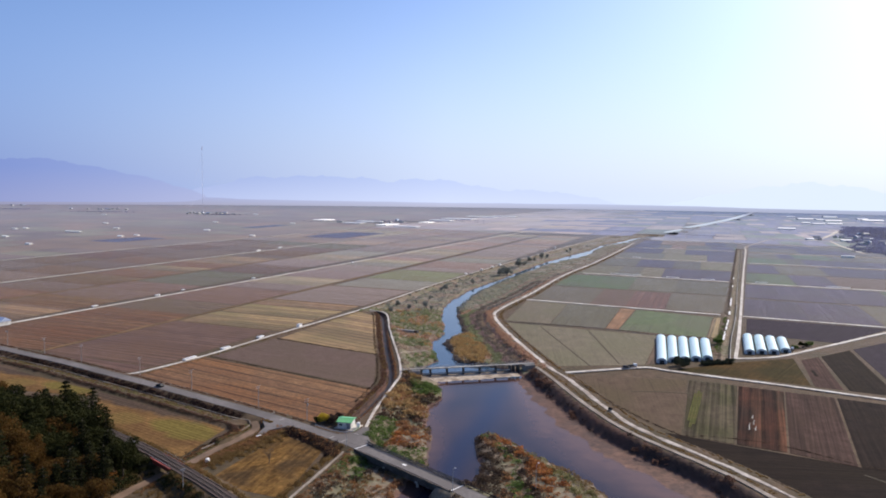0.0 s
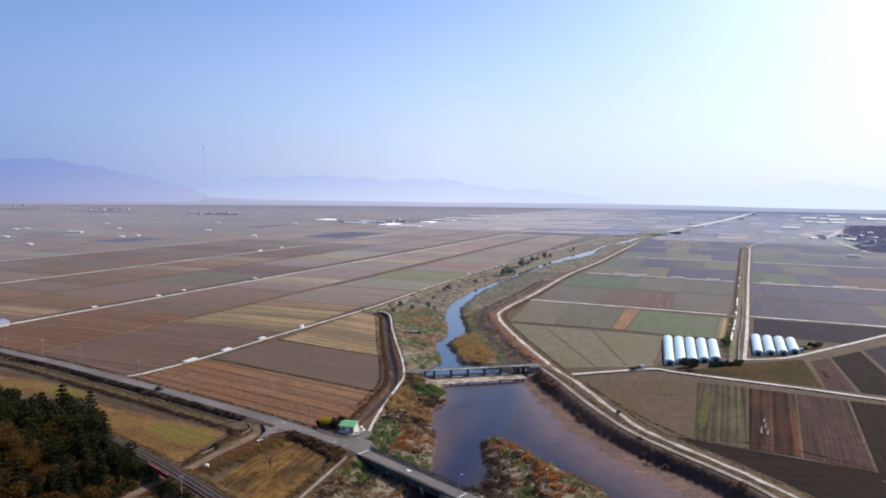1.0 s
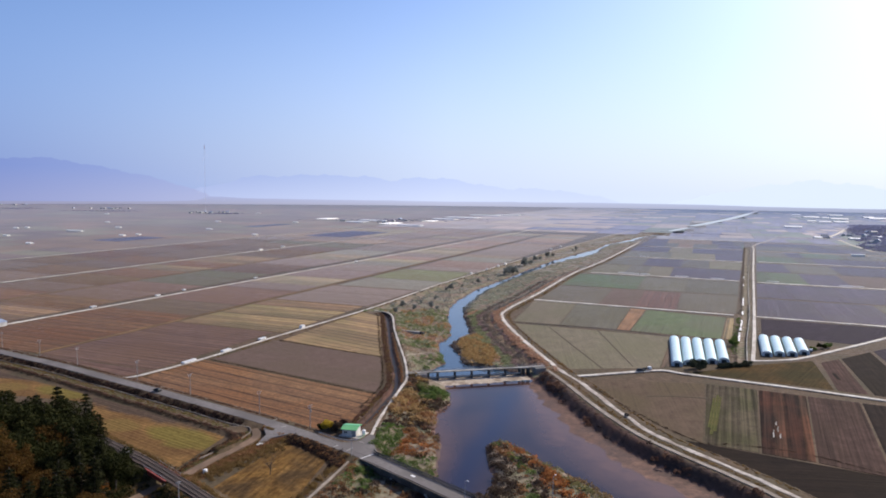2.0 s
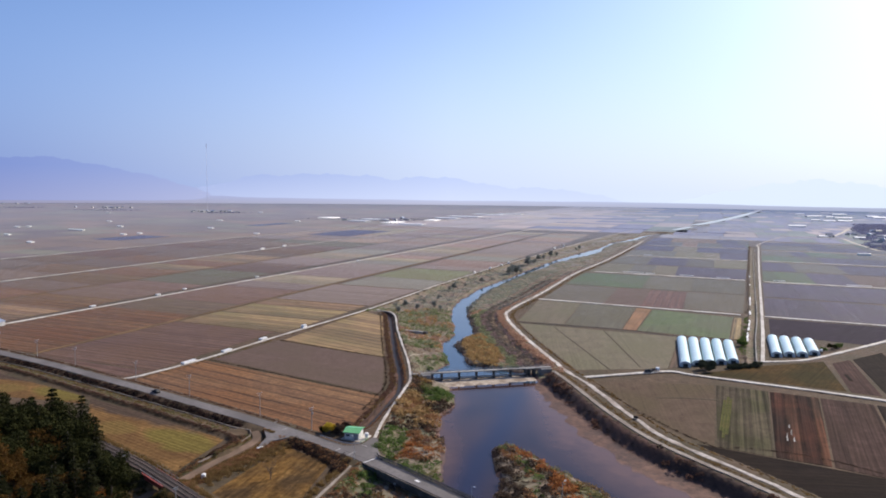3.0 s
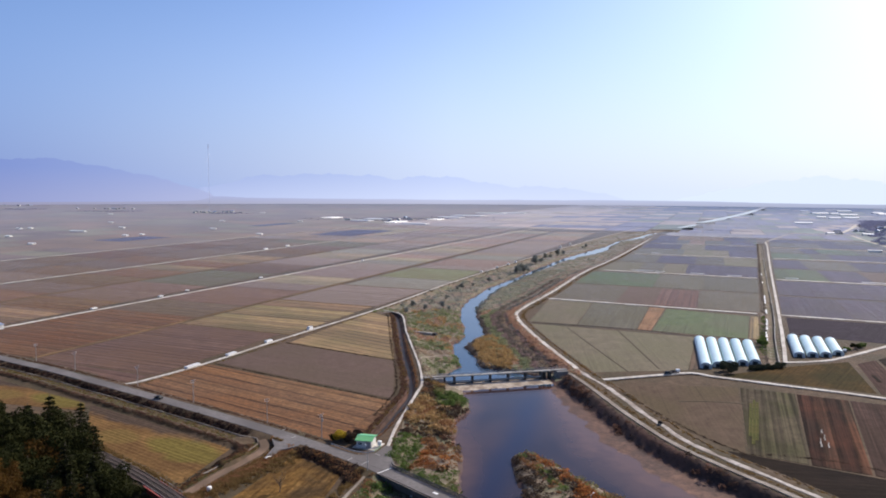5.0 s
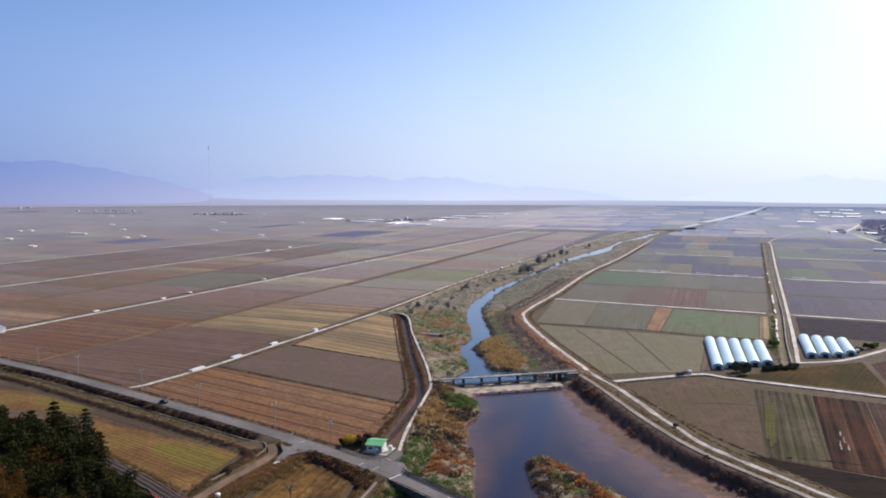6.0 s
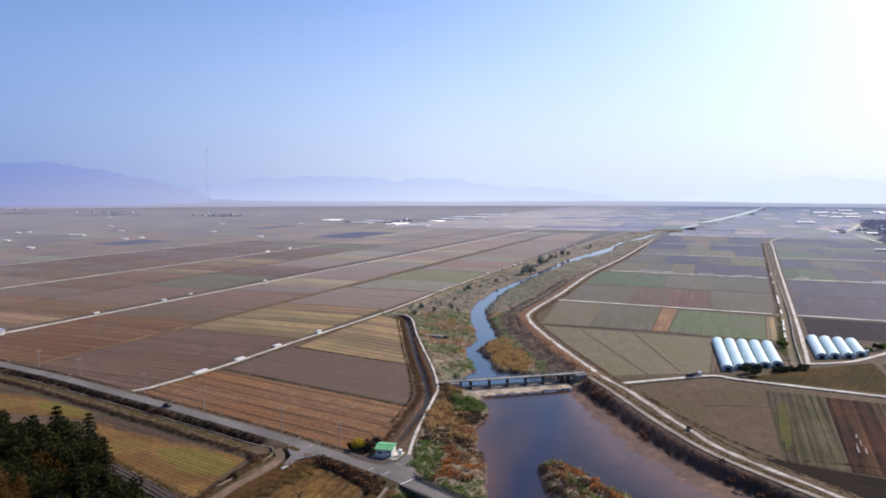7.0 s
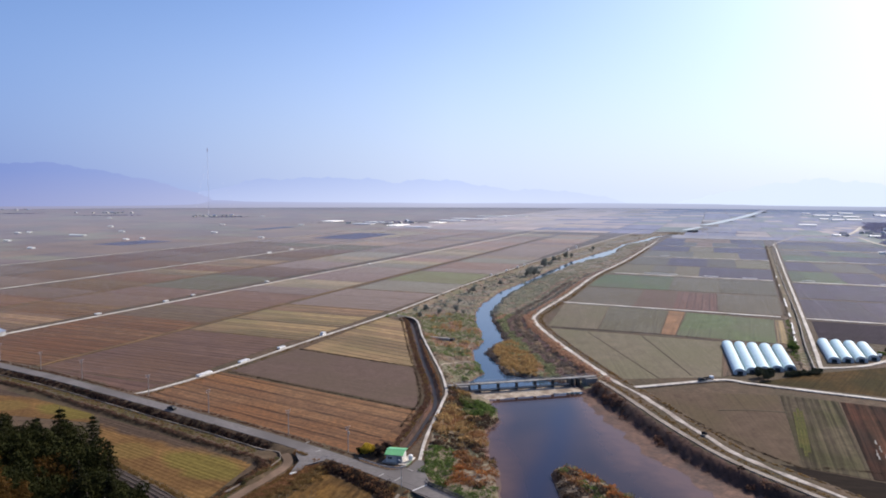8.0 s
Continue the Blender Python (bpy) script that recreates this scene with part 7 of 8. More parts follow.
scatter("track_scrub", "rust-brown scrub beside the dirt track", M_RUST, clear(along(smooth_line([(-77, 213), (-68.5, 225), (-62, 236), (-57.5, 247)]), 700, 1.7)), 0.8, SHRUB, 46, 0.8)
scatter("track_scrub", "tan dry grass beside the dirt track", M_OCHRE, clear(along(smooth_line([(-75, 210), (-65, 223), (-57.5, 236), (-53, 243)]), 300, 2.2)), 0.8, REED, 47, 0.8)
scatter("verge_grass", "olive grass verge by the dirt track", M_OLIVE, clear(along(offset(DIRT, 3.0), 380, 0.5, 0.5, 0.98)), 0.5, REED, 48, 0.6)
scatter("lane_scrub", "rusty brush along the side lane", M_RUST, clear(along(offset(LANE_S, 4.5), 260, 2.2, 0.0, 0.6)), 0.9, SHRUB, 49, 0.8)
scatter("lane_scrub", "tan dry grass along the side lane", M_OCHRE, clear(along(offset(LANE_S, -2.8), 160, 0.7, 0.0, 0.6)), 0.8, REED, 50, 0.9)
scatter("trench_scrub", "reddish brown grass on the canal edge", M_PLUM, clear(along(offset(TRENCH, 3.6), 700, 0.7)), 0.7, REED, 51, 0.8)
scatter("trench_scrub", "rust-red brush between canal and lane", M_RUST, clear(along(offset(TRENCH, -2.6), 800, 0.35)), 0.45, SHRUB, 60, 0.8)
scatter("trench_scrub", "tan dry grass on the canal edge", M_OCHRE, clear(along(offset(TRENCH, 3.0), 260, 0.8)), 0.7, REED, 52, 0.8)
scatter("bund_weeds", "dark dry weeds in a narrow field ditch", M_DARK, clear(along(offset(TRENCH, 6.8), 700, 0.3, 0.08, 1)), 0.55, SHRUB, 84, 0.6)
scatter("rail_scrub", "dark green weeds on the railway bank", M_BROAD, clear(along(offset(RAIL, -4.6), 380, 1.2, 0.3, 0.75)), 1.0, SHRUB, 53, 0.8)
scatter("rail_scrub", "tan dry grass on the railway bank", M_OCHRE, clear(along(offset(RAIL, 4.4), 520, 1.0, 0.25, 0.8)), 0.8, REED, 54, 0.8)
scatter("verge_grass", "dry brown grass between the two levee roads", M_OCHRE, clear(along(offset(LEVEE_IN, 3.2)[::-1], 500, 0.7, 0.2, 1)), 0.45, REED, 55, 0.7)
scatter("verge_grass", "dry brown grass along the levee foot", M_OCHRE, clear(along(offset(LEVEE_OUT, 4.6), 900, 0.8, 0.3, 1)), 0.6, REED, 56, 0.7)
scatter("verge_grass", "orange-brown grass on the road verge", M_PLUM, clear(along(offset(MAIN[MAIN[:, 0] < -48], 5.0), 1300, 0.9)), 0.5, REED, 93, 0.6)
scatter("verge_grass", "dry grass along the straight farm road", M_OCHRE, clear(along(offset(ROAD_A, -3.6), 500, 0.5, 0, 0.5)), 0.6, REED, 57, 0.6)
scatter("canal_scrub", "grey dry weeds along the canal beside the farm road", UPSTREAM["dark"], clear(along(offset(CANAL_R, 3.2), 1200, 0.9)), 0.8, SHRUB, 58, 0.7)
scatter("canal_scrub", "grey dry weeds between the canal and the farm road", UPSTREAM["dark"], clear(along(offset(CANAL_R, -2.0), 2400, 1.1)), 0.7, SMALL, 85, 0.6)
scatter("canal_scrub", "green weeds along the canal beside the farm road", M_GREEN, clear(along(offset(CANAL_R, 4.5), 110, 0.9, 0.02, 0.16)), 1.0, SHRUB, 59, 0.9)
ribbon("canal_lining", offset(CANAL_R, -2.6), 0.5, 0.12, M_WEIR, "grey concrete edge of the canal", "canal", 0.3, rough_edge=0.05)
for k, (a0, a1) in enumerate(((0.07, 0.10), (0.115, 0.16), (0.18, 0.205), (0.24, 0.29), (0.37, 0.39), (0.46, 0.48))):
    n = len(CANAL_R)
    seg = smooth_line(offset(CANAL_R, 2.2)[int(a0 * n):max(int(a0 * n) + 2, int(a1 * n) + 1)], 1.5)
    ribbon("plastic_sheet", seg, 0.85, 0.06, M_WRAP, "torn white plastic sheet lying along the canal", "plastic sheet", 0.25, kind="", rough_edge=0.5)
ribbon("ditch_channel", np.vstack([offset(HEDGE_DITCH, -1.6), smooth_line([(-71, 257), (-69.4, 252), (-71, 245.5), (-74.6, 236.5), (-80, 226)], 2)]), 0.22, 0.1, M_CONC_OLD, "narrow grey concrete irrigation channel", "channel", 0.5)


scatter("hedge", "low dull green hedge between the greenhouses and the lane", M_COPSE, along(smooth_line([(155, 352), (163, 354), (172, 356.5)]), 150, 0.8), 0.9, SHRUB, 86, 1.0)
# weedy bunds and ditches between fields
for k, pts in enumerate(([(58, 475), (126, 451), (158, 431), (192, 422)], [(100, 242), (121, 238.5), (138, 229.5), (161, 208.5), (222, 174)], [(74, 322), (83, 290), (92, 262), (101, 242)],
                         [(-122, 362.8), (-25, 301.5)], [(-94.5, 410.5), (-28, 370.3)], [plan(259, -347), plan(1100, -344)], [plan(473, -256), plan(473, -345)], [plan(363, -256), plan(363, -345)])):
    line = smooth_line(pts, 4)
    ln = float(np.linalg.norm(np.diff(line, axis=0), axis=1).sum())
    scatter("bund_weeds", "dark dry weeds on a narrow field bund", M_DARK if k != 5 else M_OCHRE, clear(along(line, int(ln * 2.2), 0.35)), 0.6, SHRUB if k < 5 else SMALL, 90 + k, 0.6)

# ---- bushes and trees ----
def crown_mesh(r, lumps, leaves, size):
    """Leaves round several lumps (x, y, z, radius)."""
    out = []
    for x, y, z, rad in lumps:
        n = max(8, int(leaves * rad ** 2))
        p = r.normal(size=(n, 3))
        p /= np.linalg.norm(p, axis=1)[:, None]
        p *= (r.uniform(0.5, 1.0, n) ** 0.5)[:, None] * rad * np.array([1, 1, 0.8]) * r.uniform(0.85, 1.15, (n, 1))
        p += (x, y, z)
        a = r.normal(size=(n, 3)); a /= np.linalg.norm(a, axis=1)[:, None]
        b = r.normal(size=(n, 3)); b /= np.linalg.norm(b, axis=1)[:, None]
        s = r.uniform(0.6, 1.3, n)[:, None] * size
        out.append(np.stack([p - a * s, p + b * s, p + a * s], 1))
    v = np.concatenate(out).reshape(-1, 3)
    return v, [(3 * i, 3 * i + 1, 3 * i + 2) for i in range(len(v) // 3)]


def broadleaf(seed, h, material, label, group, leaves=110, leaf_size=0.03):
    r = np.random.default_rng(seed)
    t = thing("tree", 0, 0, 0)
    tagged(t, label, "tree", group=group)
    bm = bmesh.new()
    rod(bm, (0, 0, -0.5), (0.1, 0.05, h * 0.45), 0.022 * h, 0.014 * h, 7)
    lumps = []
    for k in range(9):
        a, rad = k * 2.4 + r.uniform(-0.4, 0.4), h * r.uniform(0.10, 0.27)
        zz = h * r.uniform(0.42, 0.88)
        q = (rad * math.cos(a), rad * math.sin(a), zz)
        rod(bm, (0.05, 0.02, h * r.uniform(0.22, 0.45)), q, 0.009 * h, 0.004 * h, 5)
        lumps.append((*q, h * r.uniform(0.16, 0.24)))
    part("trunk", bm, M_BARK, t)
    v, f = crown_mesh(r, lumps, leaves, leaf_size * h)
    mesh_object("crown", v, f, material, t)
    return t


def conifer(seed, h, label, group, dense=1.0):
    r = np.random.default_rng(seed)
    t = thing("tree", 0, 0, 0)
    tagged(t, label, "tree", group=group)
    bm = bmesh.new()
    rod(bm, (0, 0, -0.5), (0, 0, h * 0.97), 0.02 * h, 0.004 * h, 7)
    tris = []
    tiers = 11
    for k in range(tiers):
        z = h * (0.18 + 0.80 * k / tiers)
        reach = h * 0.24 * (1 - k / tiers) ** 0.8 + 0.25
        for j in range(7):
            a = j * 0.9 + k * 1.3 + r.uniform(-0.25, 0.25)
            le = reach * r.uniform(0.7, 1.15)
            tip = np.array([le * math.cos(a), le * math.sin(a), z - 0.22 * le])
            if k % 2 == 0 and j % 2 == 0:
                rod(bm, (0, 0, z), tuple(tip), 0.05, 0.02, 4)
            n = int(26 * dense * (0.4 + le / reach * 0.6))
            s = r.uniform(0.15, 1.0, n)[:, None]
            p = np.array([0, 0, z]) * (1 - s) + tip * s + r.normal(size=(n, 3)) * np.array([0.2, 0.2, 0.09]) * (0.5 + le * 0.4)
            d = r.normal(size=(n, 3)) * np.array([1, 1, 0.4]); d /= np.linalg.norm(d, axis=1)[:, None]
            e = r.normal(size=(n, 3)) * np.array([1, 1, 0.4]); e /= np.linalg.norm(e, axis=1)[:, None]
            w = r.uniform(0.2, 0.42, (n, 1))
            tris.append(np.stack([p - d * w, p + e * w, p + d * w], 1))
    part("trunk", bm, M_BARK, t)
    v = np.concatenate(tris).reshape(-1, 3)
    mesh_object("crown", v, [(3 * i, 3 * i + 1, 3 * i + 2) for i in range(len(v) // 3)], M_PINE, t)
    return t


def bush(x, y, w, h, material, label, seed, leaves=300):
    r = np.random.default_rng(seed)
    b = thing("bush", x, y, ground_height(x, y))
    tagged(b, label, "bush")
    bm = bmesh.new()
    lumps = []
    for k in range(7):
        a = k * 0.9 + r.uniform(-0.3, 0.3)
        q = (w * 0.33 * math.cos(a) * r.uniform(0.4, 1), w * 0.33 * math.sin(a) * r.uniform(0.4, 1), h * r.uniform(0.35, 0.75))
        rod(bm, (0, 0, -0.2), q, 0.07, 0.03, 5)
        lumps.append((*q, h * r.uniform(0.25, 0.36)))
    part("stems", bm, M_BARK, b)
    v, f = crown_mesh(r, lumps, leaves, 0.26)
    mesh_object("foliage", v, f, material, b)
    return b


bush(140.5, 346.6, 12, 6.4, M_COPSE, "large round grey-green bush before the greenhouses", 61, 420)
for k, (x, y) in enumerate(((156, 351.5), (161, 353), (166.5, 354.5), (171.5, 356))):
    bush(x, y, 7, 2.6 + 0.5 * (k % 2), M_COPSE, "dark low bush in a row before the greenhouses", 63 + k)
bush(186, 404, 7, 4.5, M_GREEN, "tall green bush beside the canal", 69)
bush(190, 413, 6, 4.0, M_GREEN, "tall green bush beside the canal", 70)
bush(-40.2, 253.6, 6.0, 4.4, M_YELLOW, "bright yellow autumn bush beside the pump house", 71)
bush(-42.6, 254.0, 3.6, 2.9, M_BROAD, "dark green bush beside the yellow one", 72)
bush(-36.6, 252.8, 5.4, 3.8, M_DARK, "dark leafless bush beside the pump house", 73)
bush(-34.4, 255.2, 5.0, 3.4, M_THICKET, "black-brown bush behind the pump house", 74)
bush(-38.4, 256.0, 5.4, 3.0, M_THICKET, "black-brown bush behind the yellow one", 75)
for k, (x, y, w, h) in enumerate(((237, 397, 8, 3.5), (243, 401, 7, 3.0), (230, 394, 5, 2.4))):
    bush(x, y, w, h, M_GREEN if k else M_BROAD, "green bush beside the greenhouse road", 81 + k)

T_BROAD = [broadleaf(100 + k, 8.5 + k, M_BROAD, "dark green broadleaf tree on the wooded hill", "trees of the wooded hill") for k in range(3)]
T_OCHRE = [broadleaf(110 + k, 8 + k, M_OCHRE_TREE, "ochre autumn tree on the wooded hill", "trees of the wooded hill") for k in range(2)]
T_RUST = [broadleaf(120 + k, 7.5 + k, M_AUTUMN, "rust-orange autumn tree on the wooded hill", "trees of the wooded hill") for k in range(2)]
T_PINE = [conifer(130 + k, 10.5 + 1.5 * k, "dark green conifer on the wooded hill", "trees of the wooded hill") for k in range(3)]
EDGE = np.array([(-230, 292), (-180, 262), (-150, 247), (-128, 236), (-111, 219), (-98, 208.5), (-95.5, 195), (-101, 165), (-108, 120)])


def forest():
    r = random.Random(9)
    lone = [T_PINE[2], T_PINE[1]]
    # single autumn trees among the dark ones
    autumn = [(-140, 239, T_RUST[0], 0.95), (-97.5, 195, T_RUST[1 % len(T_RUST)], 0.6), (-93.5, 180, T_OCHRE[0], 1.3), (-124, 228, T_OCHRE[1 % len(T_OCHRE)], 0.9), (-118, 186, T_RUST[0], 0.75),
              (-108, 190, T_OCHRE[0], 1.1), (-98.5, 176, T_OCHRE[1 % len(T_OCHRE)], 1.2), (-105, 175, T_OCHRE[0], 1.0)]
    spots = [(x, y) for x, y, _, _ in autumn]
    used = set()
    for i in range(9000):
        x, y = r.uniform(-205, -84), r.uniform(120, 292)
        if x < -27 - 0.66 * (y - 20) or y < 128 or len(spots) > 284:
            continue
        # the wood lies south-west of its edge
        k = min(range(len(EDGE) - 1), key=lambda j: math.hypot(x - (EDGE[j][0] + EDGE[j + 1][0]) / 2, y - (EDGE[j][1] + EDGE[j + 1][1]) / 2))
        a, b = EDGE[k], EDGE[k + 1]
        cross = (b[0] - a[0]) * (y - a[1]) - (b[1] - a[1]) * (x - a[0])
        if cross > 0:
            continue
        if any(math.hypot(x + 127 - 2.2 * k, y - 243 + 3.6 * k) < 5.5 or math.hypot(x + 115 - 2.0 * k, y - 228 + 3.6 * k) < 4.5 for k in range(4)):
            continue
        if any(math.hypot(x - q[0], y - q[1]) < 4.2 for q in spots):
            continue
        spots.append((x, y))
    for i, (x, y) in enumerate(spots):
        c = wobble(np.array(x), np.array(y), 0.05) + r.gauss(0, 0.45)
        low = y < 200 and x > -150
        if low and c > 0.9:
            src = r.choice(T_RUST)
        elif low and c > -0.25:
            src = r.choice(T_OCHRE)
        elif c > 1.7:
            src = r.choice(T_RUST)
        elif c > 0.95:
            src = r.choice(T_OCHRE)
        elif c > 0.0:
            src = r.choice(T_BROAD)
        else:
            src = r.choice(T_PINE)
        s = r.uniform(0.85, 1.25) * (1.2 if x < -122 else 1)
        if i < len(autumn):
            src, s = autumn[i][2:]
        m = pose(x, y, ground_height(x, y) - 0.2, 0, 0, r.uniform(0, 360)) @ Matrix.Scale(s, 4)
        if src.name not in used:
            used.add(src.name)
            src.matrix_world = m
        else:
            copy_thing(src, m)
    return len(spots)


forest()
copy_thing(T_PINE[2], pose(-127, 243, 1.0, 0, 0, 30) @ Matrix.Scale(1.1, 4))
copy_thing(T_PINE[0], pose(-115, 228, 1.0, 0, 0, 80))

T_RIVER = [broadleaf(140 + k, 5 + k, M_WILLOW, "grey-green willow on the river bank", "willows along the river", 90, 0.055) for k in range(2)]
RIVER_TREES = [(3, 578), (-0.5, 538), (4, 526), (-24, 543), (14, 632), (18, 640), (60, 706), (-28, 515), (88, 764), (94, 772), (98, 790), (120, 862), (127, 870), (142, 917), (150, 925), (168, 972), (178, 980), (90, 770), (100, 781), (84, 757), (131, 878), (118, 853), (230, 1090), (240, 1110), (-9, 560), (-14, 530), (30, 660), (48, 690)]
for k, (x, y) in enumerate(RIVER_TREES):
    m = pose(x, y, ground_height(x, y) - 0.1, 0, 0, 67 * k) @ Matrix.Scale(0.8 + 0.09 * (k * 7 % 6) + (0.75 if 740 < y < 1000 else 0), 4)
    if k < 2:
        T_RIVER[k].matrix_world = m
    else:
        copy_thing(T_RIVER[k % 2], m)
# bare tree in the ochre field
bt = thing("bare_tree", -52.5, 213, 0.0)
tagged(bt, "leafless grey tree standing in dry grass", "tree")
bm = bmesh.new()
rod(bm, (0, 0, -0.4), (0.2, 0, 2.2), 0.16, 0.12, 6)
rb = random.Random(3)
for k in range(26):
    a, s = rb.uniform(0, 6.28), rb.uniform(0.8, 2.4)
    p = (0.2 * rb.random(), 0.1, rb.uniform(1.2, 3.4))
    q = (p[0] + s * math.cos(a), p[1] + s * math.sin(a), p[2] + rb.uniform(1.2, 2.6))
    rod(bm, p, q, 0.05, 0.015, 4)
    for j in range(3):
        b = rb.uniform(0, 6.28)
        rod(bm, q, (q[0] + 0.8 * math.cos(b), q[1] + 0.8 * math.sin(b), q[2] + rb.uniform(0.3, 1.1)), 0.02, 0.008, 3)
part("branches", bm, M_BARK, bt)


# woods on the low rise at the edge of the plain
q = np.column_stack([NR.uniform(760, 2000, 32000), NR.uniform(900, 2150, 32000)])
q = q[((q[:, 0] - 768) * 610 - (q[:, 1] - 1190) * 371 > 9000 * wobble(q[:, 0], q[:, 1], 0.03)) & (wobble(q[:, 0], q[:, 1], 0.021) > -0.8)]
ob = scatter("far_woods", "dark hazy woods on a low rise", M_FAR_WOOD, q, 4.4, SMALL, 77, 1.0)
tagged(ob, category="woods")


def ground_line(pts, lift=0.12):
    line = smooth_line(pts, 1.5)
    return line, height(line[:, 0], line[:, 1]) + lift


fp, fz = ground_line(FOOTPATH, 0.2)
ribbon("footpath", fp, 1.2, fz, M_SILL, "trodden dirt footpath down the bank", "path", 0.3)
cv = thing("culvert", -13.5, 443.6, ground_height(-10, 442), -26)
tagged(cv, "long pale concrete culvert on the grassy bank", "culvert")
bm = bmesh.new()
box(bm, 0, 0, -0.6, 17, 1.5, 1.9, 0.06)
part("culvert_wall", bm, M_WEIR, cv)
bm = bmesh.new()
box(bm, 7.8, 0.2, -0.8, 2.4, 3.0, 2.3, 0.08)
part("outlet_box", bm, M_DARKCONC, cv)

scatter("track_scrub", "tan dry grass round the underpass", M_OCHRE, clear(along(smooth_line([(-104, 172), (-97, 186), (-92, 200), (-80, 198), (-70, 182)]), 420, 4.0)), 0.8, REED, 83, 0.7)
scatter("wood_edge_scrub", "dark green brush at the edge of the wood", M_BROAD, clear(along(smooth_line([(-118, 226), (-106, 215), (-96, 206), (-96, 192)]), 260, 2.4)), 1.3, SHRUB, 78, 1.0)
scatter("track_scrub", "rust-brown brush beside the dirt track", M_RUST, clear(along(smooth_line([(-88, 192), (-84, 203), (-79, 208), (-70, 190)]), 200, 2.2)), 0.9, SHRUB, 79, 0.8)

M_FADED = mat("faded_road_paint", (0.26, 0.25, 0.23), (0.42, 0.41, 0.39), 1.5, (0.22, 0.2, 0.18), 0.6, bump=0)
for x, y, w, l, rz in ((-34.4, 235.6, 0.5, 2.6, 52), (-29.0, 232.6, 0.45, 3.4, 52), (-57.5, 255.5, 0.5, 2.2, 52), (-62.5, 263.5, 0.5, 1.8, 52), (-25.5, 239.5, 0.4, 2.4, -40)):
    bm = bmesh.new()
    box(bm, 0, 0, 0, l, w, 0.012)
    tagged(part("road_mark", bm, M_FADED), "worn white painted bar on the asphalt", "road mark", kind="structure").matrix_world = pose(x, y, 0.905, 0, 0, rz)

# wooded knolls and tree lines of the far plain
for x, y, sx, sy, n, label in ((-810, 2650, 30, 24, 170, "hazy wooded knoll beside a far village"), (-1373, 2826, 70, 26, 150, "hazy trees round a far hamlet"), (-1883, 3080, 60, 30, 150, "hazy trees round a far hamlet"), (-120, 2180, 110, 40, 260, "hazy trees among far greenhouses"), (60, 2330, 60, 40, 120, "hazy trees among far greenhouses")):
    q = np.column_stack([NR.normal(x, sx, n), NR.normal(y, sy, n)])
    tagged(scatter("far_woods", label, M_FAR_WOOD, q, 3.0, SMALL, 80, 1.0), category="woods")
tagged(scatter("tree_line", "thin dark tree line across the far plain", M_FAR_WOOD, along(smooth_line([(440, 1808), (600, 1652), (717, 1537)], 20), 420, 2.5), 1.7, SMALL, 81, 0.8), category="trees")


# flat near-black strip drawn for a ditch; nothing is dug
ribbon("field_ditch", smooth_line([(57.5, 474.5), (125, 450), (134, 444.5), (158, 430.3), (187, 422.5)], 6), 1.3, 0.1, M_BED, "narrow dark ditch between two fields", "ditch", 0.3, rough_edge=0.3)
# wheel tracks pressed into the fallow field
M_TRACK = mat("wheel_track_soil", (0.074, 0.063, 0.046), (0.100, 0.085, 0.062), 0.5, bump=0, sheen=SHN, spec=0.04)
for pts in ([(81.5, 458), (86, 405), (91, 347)], [(113, 450), (111, 405), (108.5, 353)], [(99, 300), (112, 300), (126, 297)], [(150, 205), (160, 190), (175, 178)]):
    ribbon("wheel_track", smooth_line(pts, 6), 0.7, 0.16, M_TRACK, "dark wheel track across a field", "track", 0.1)


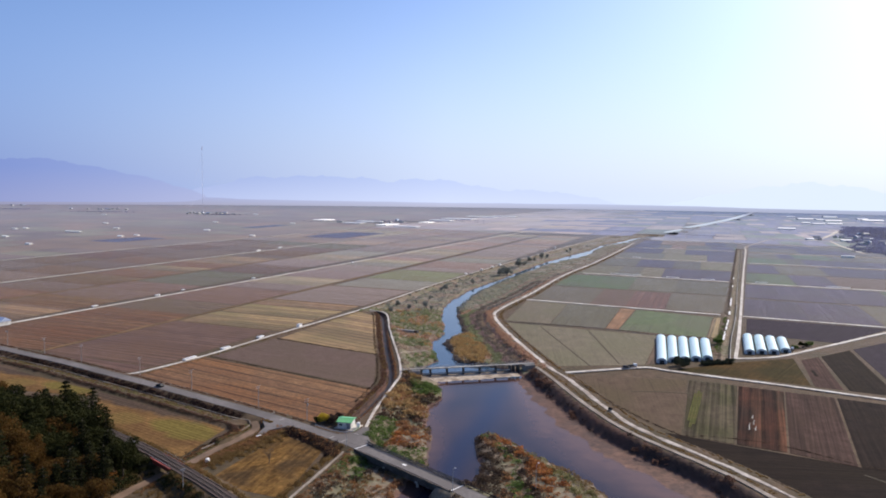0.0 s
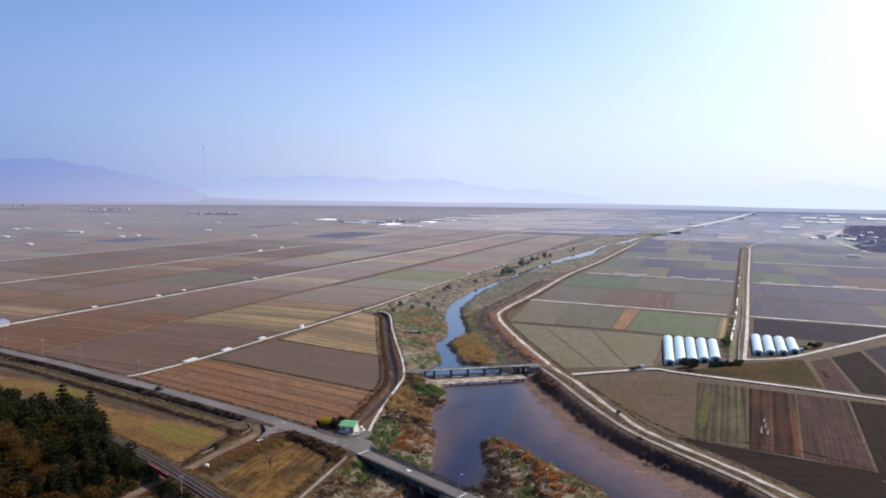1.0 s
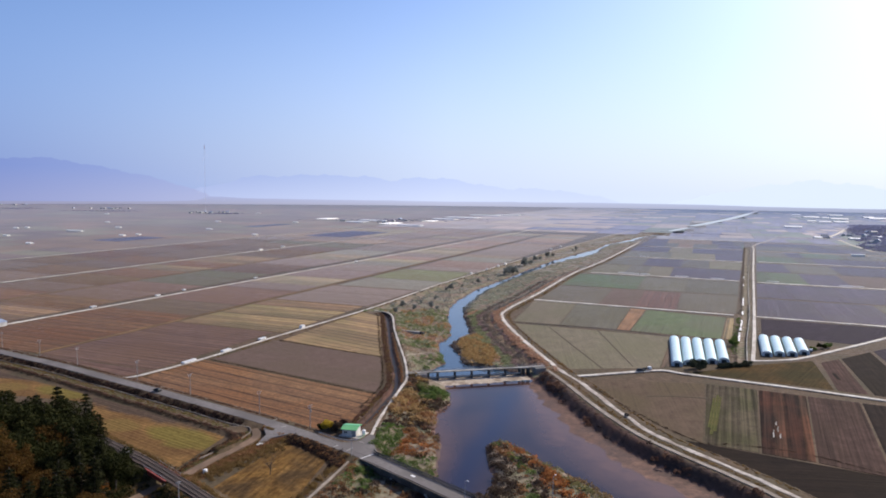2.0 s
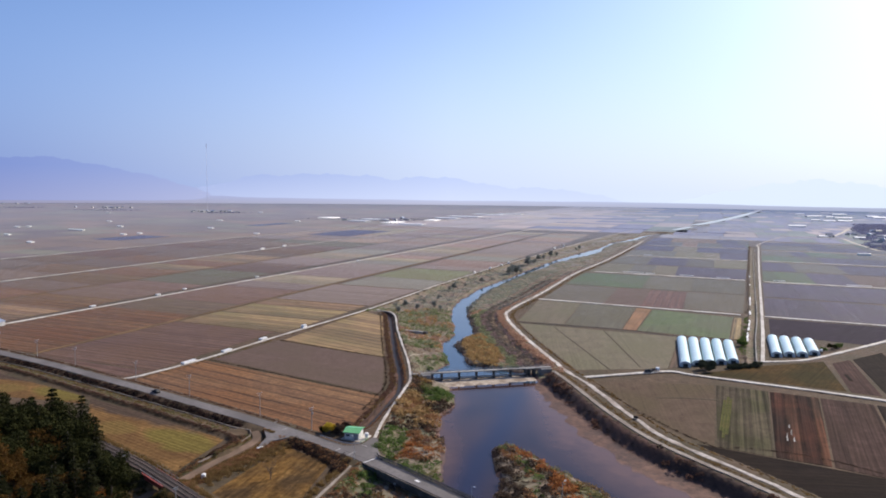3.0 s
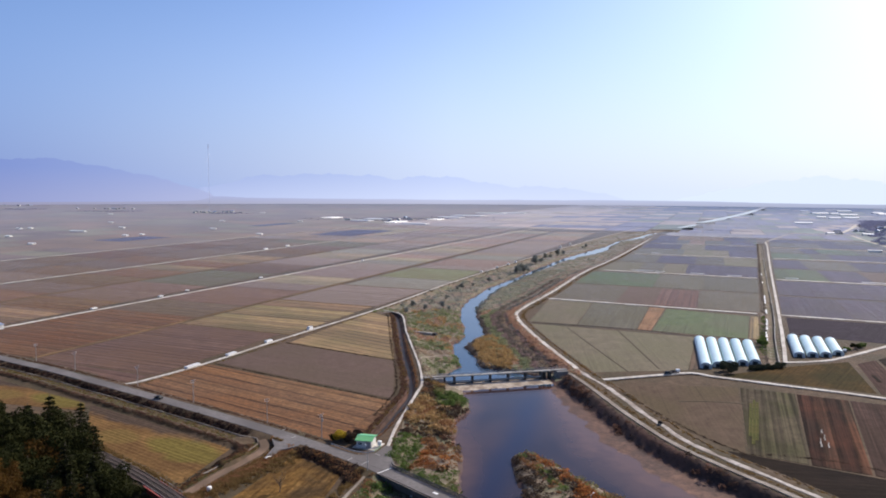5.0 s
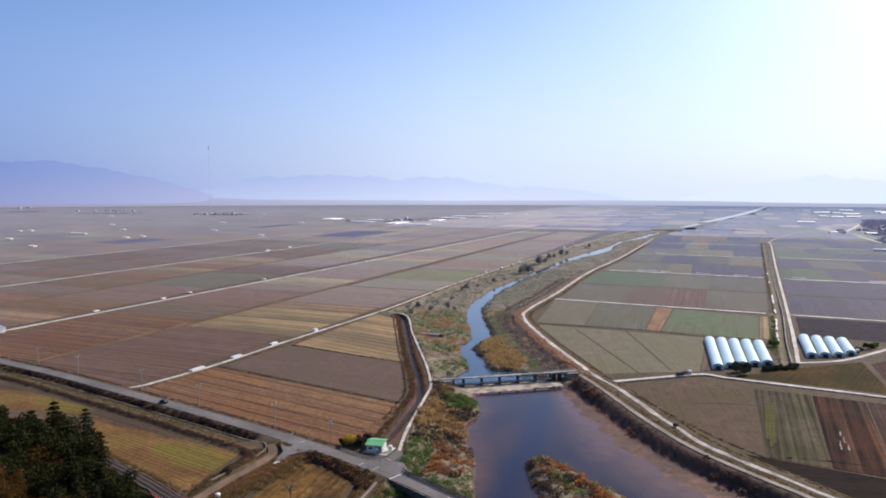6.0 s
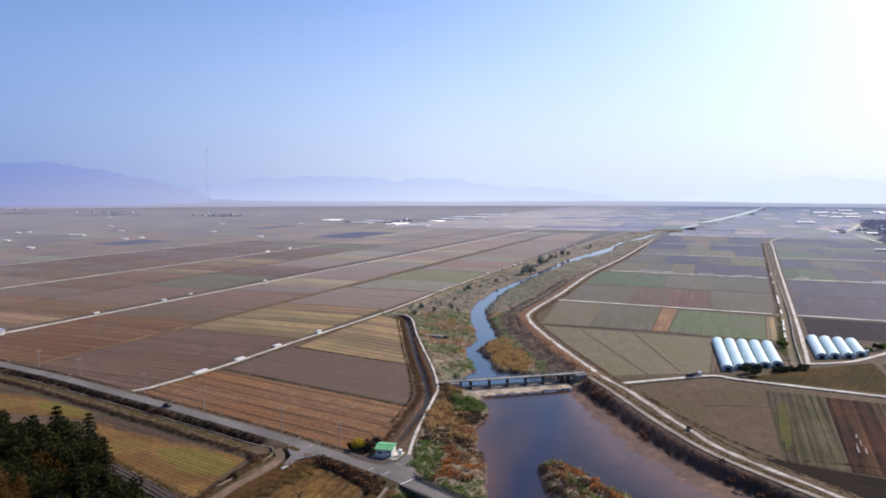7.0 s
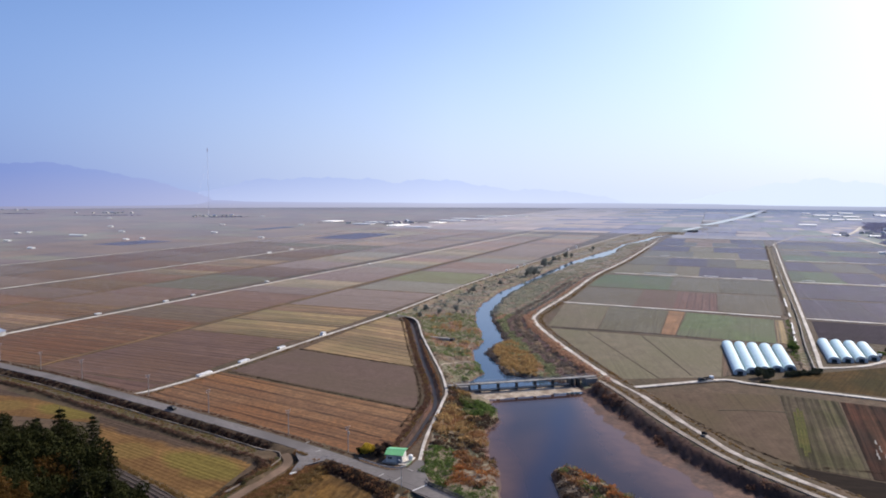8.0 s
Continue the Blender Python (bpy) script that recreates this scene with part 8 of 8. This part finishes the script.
# paths and ditches between the parcels
M_PATH = mat("ochre_field_path", (0.15, 0.085, 0.036), (0.21, 0.125, 0.055), 0.3, (0.11, 0.066, 0.03), 0.05, sheen=0.6)
for a, b, w in ((plan(259, -348), plan(1300, -345), 2.2), (plan(473, -258), plan(473, -343), 1.4), (plan(259, -540), plan(900, -541), 1.6), (plan(571, -258), plan(571, -343), 1.2)):
    a, b = np.array(a), np.array(b)
    ribbon("field_path", a + (b - a) * np.linspace(0, 1, 90)[:, None], w, 0.22, M_PATH, "trodden ochre path between two fields", "path", 0.2, rough_edge=0.5)
# weed row drawn for the dark line of the shadowed ditch
scatter("levee_scrub", "dark weeds standing in for a shaded ditch at the levee foot", M_DARK, clear(along(offset(LEVEE_OUT[LEVEE_OUT[:, 1] < 620], 5.4), 900, 0.35)), 0.5, SHRUB, 87, 0.6)
scatter("lane_scrub", "dark dry weeds beside the farm road", M_DARK, clear(along(offset(FARM_X[FARM_X[:, 0] < 260], -2.6), 700, 0.3)), 0.5, SHRUB, 88, 0.6)

for k, (s0, s1, side) in enumerate(((0.0, 0.22, 0.0), (0.3, 0.62, 0.5), (0.55, 1.0, -1.1), (0.72, 0.98, 1.2))):
    a, b = np.array((141.3, 265.9)), np.array((132.4, 247.7))
    line = a + (b - a) * np.linspace(s0, s1, 8)[:, None] + np.array((side * 0.9, -side * 0.45))
    ribbon("plastic_sheet", line, 0.24, 0.22, M_WEIR, "torn pale mulch sheet lying among vegetable rows", "plastic sheet", 0.2, kind="", rough_edge=0.25)

for u, n0, n1 in ((809, -98, -74), (807, -72, -62), (804, -34, -20), (800, 4, 18), (1045, -96, -84), (800, 60, 72), (795, 128, 150)):
    ribbon("plastic_sheet", straight(u, n0, u - 1, n1, 3), 1.5, 0.55, M_WRAP, "row of white plastic sheeting beside a farm lane", "plastic sheet", 0.5, kind="", rough_edge=0.6)

# brush on both sides of the dirt track and round the road spur
for line, n, spread, material, size, tufts, label in (
        (offset(DIRT, 3.9), 420, 0.8, M_RUST, 0.6, SHRUB, "rust-brown brush beside the dirt track"), (offset(DIRT, 4.6), 300, 1.0, M_DARK, 0.6, SHRUB, "dark brown brush beside the dirt track"),
        (offset(DIRT, -3.4), 460, 0.7, M_RUST, 0.6, SHRUB, "orange-brown grass beside the dirt track"), (offset(DIRT, -4.4), 360, 1.1, M_OCHRE, 0.6, REED, "tan dry grass beside the dirt track")):
    scatter("track_scrub", label, material, clear(along(line, n, spread, 0.42, 0.97)), size, tufts, 95, 0.8)
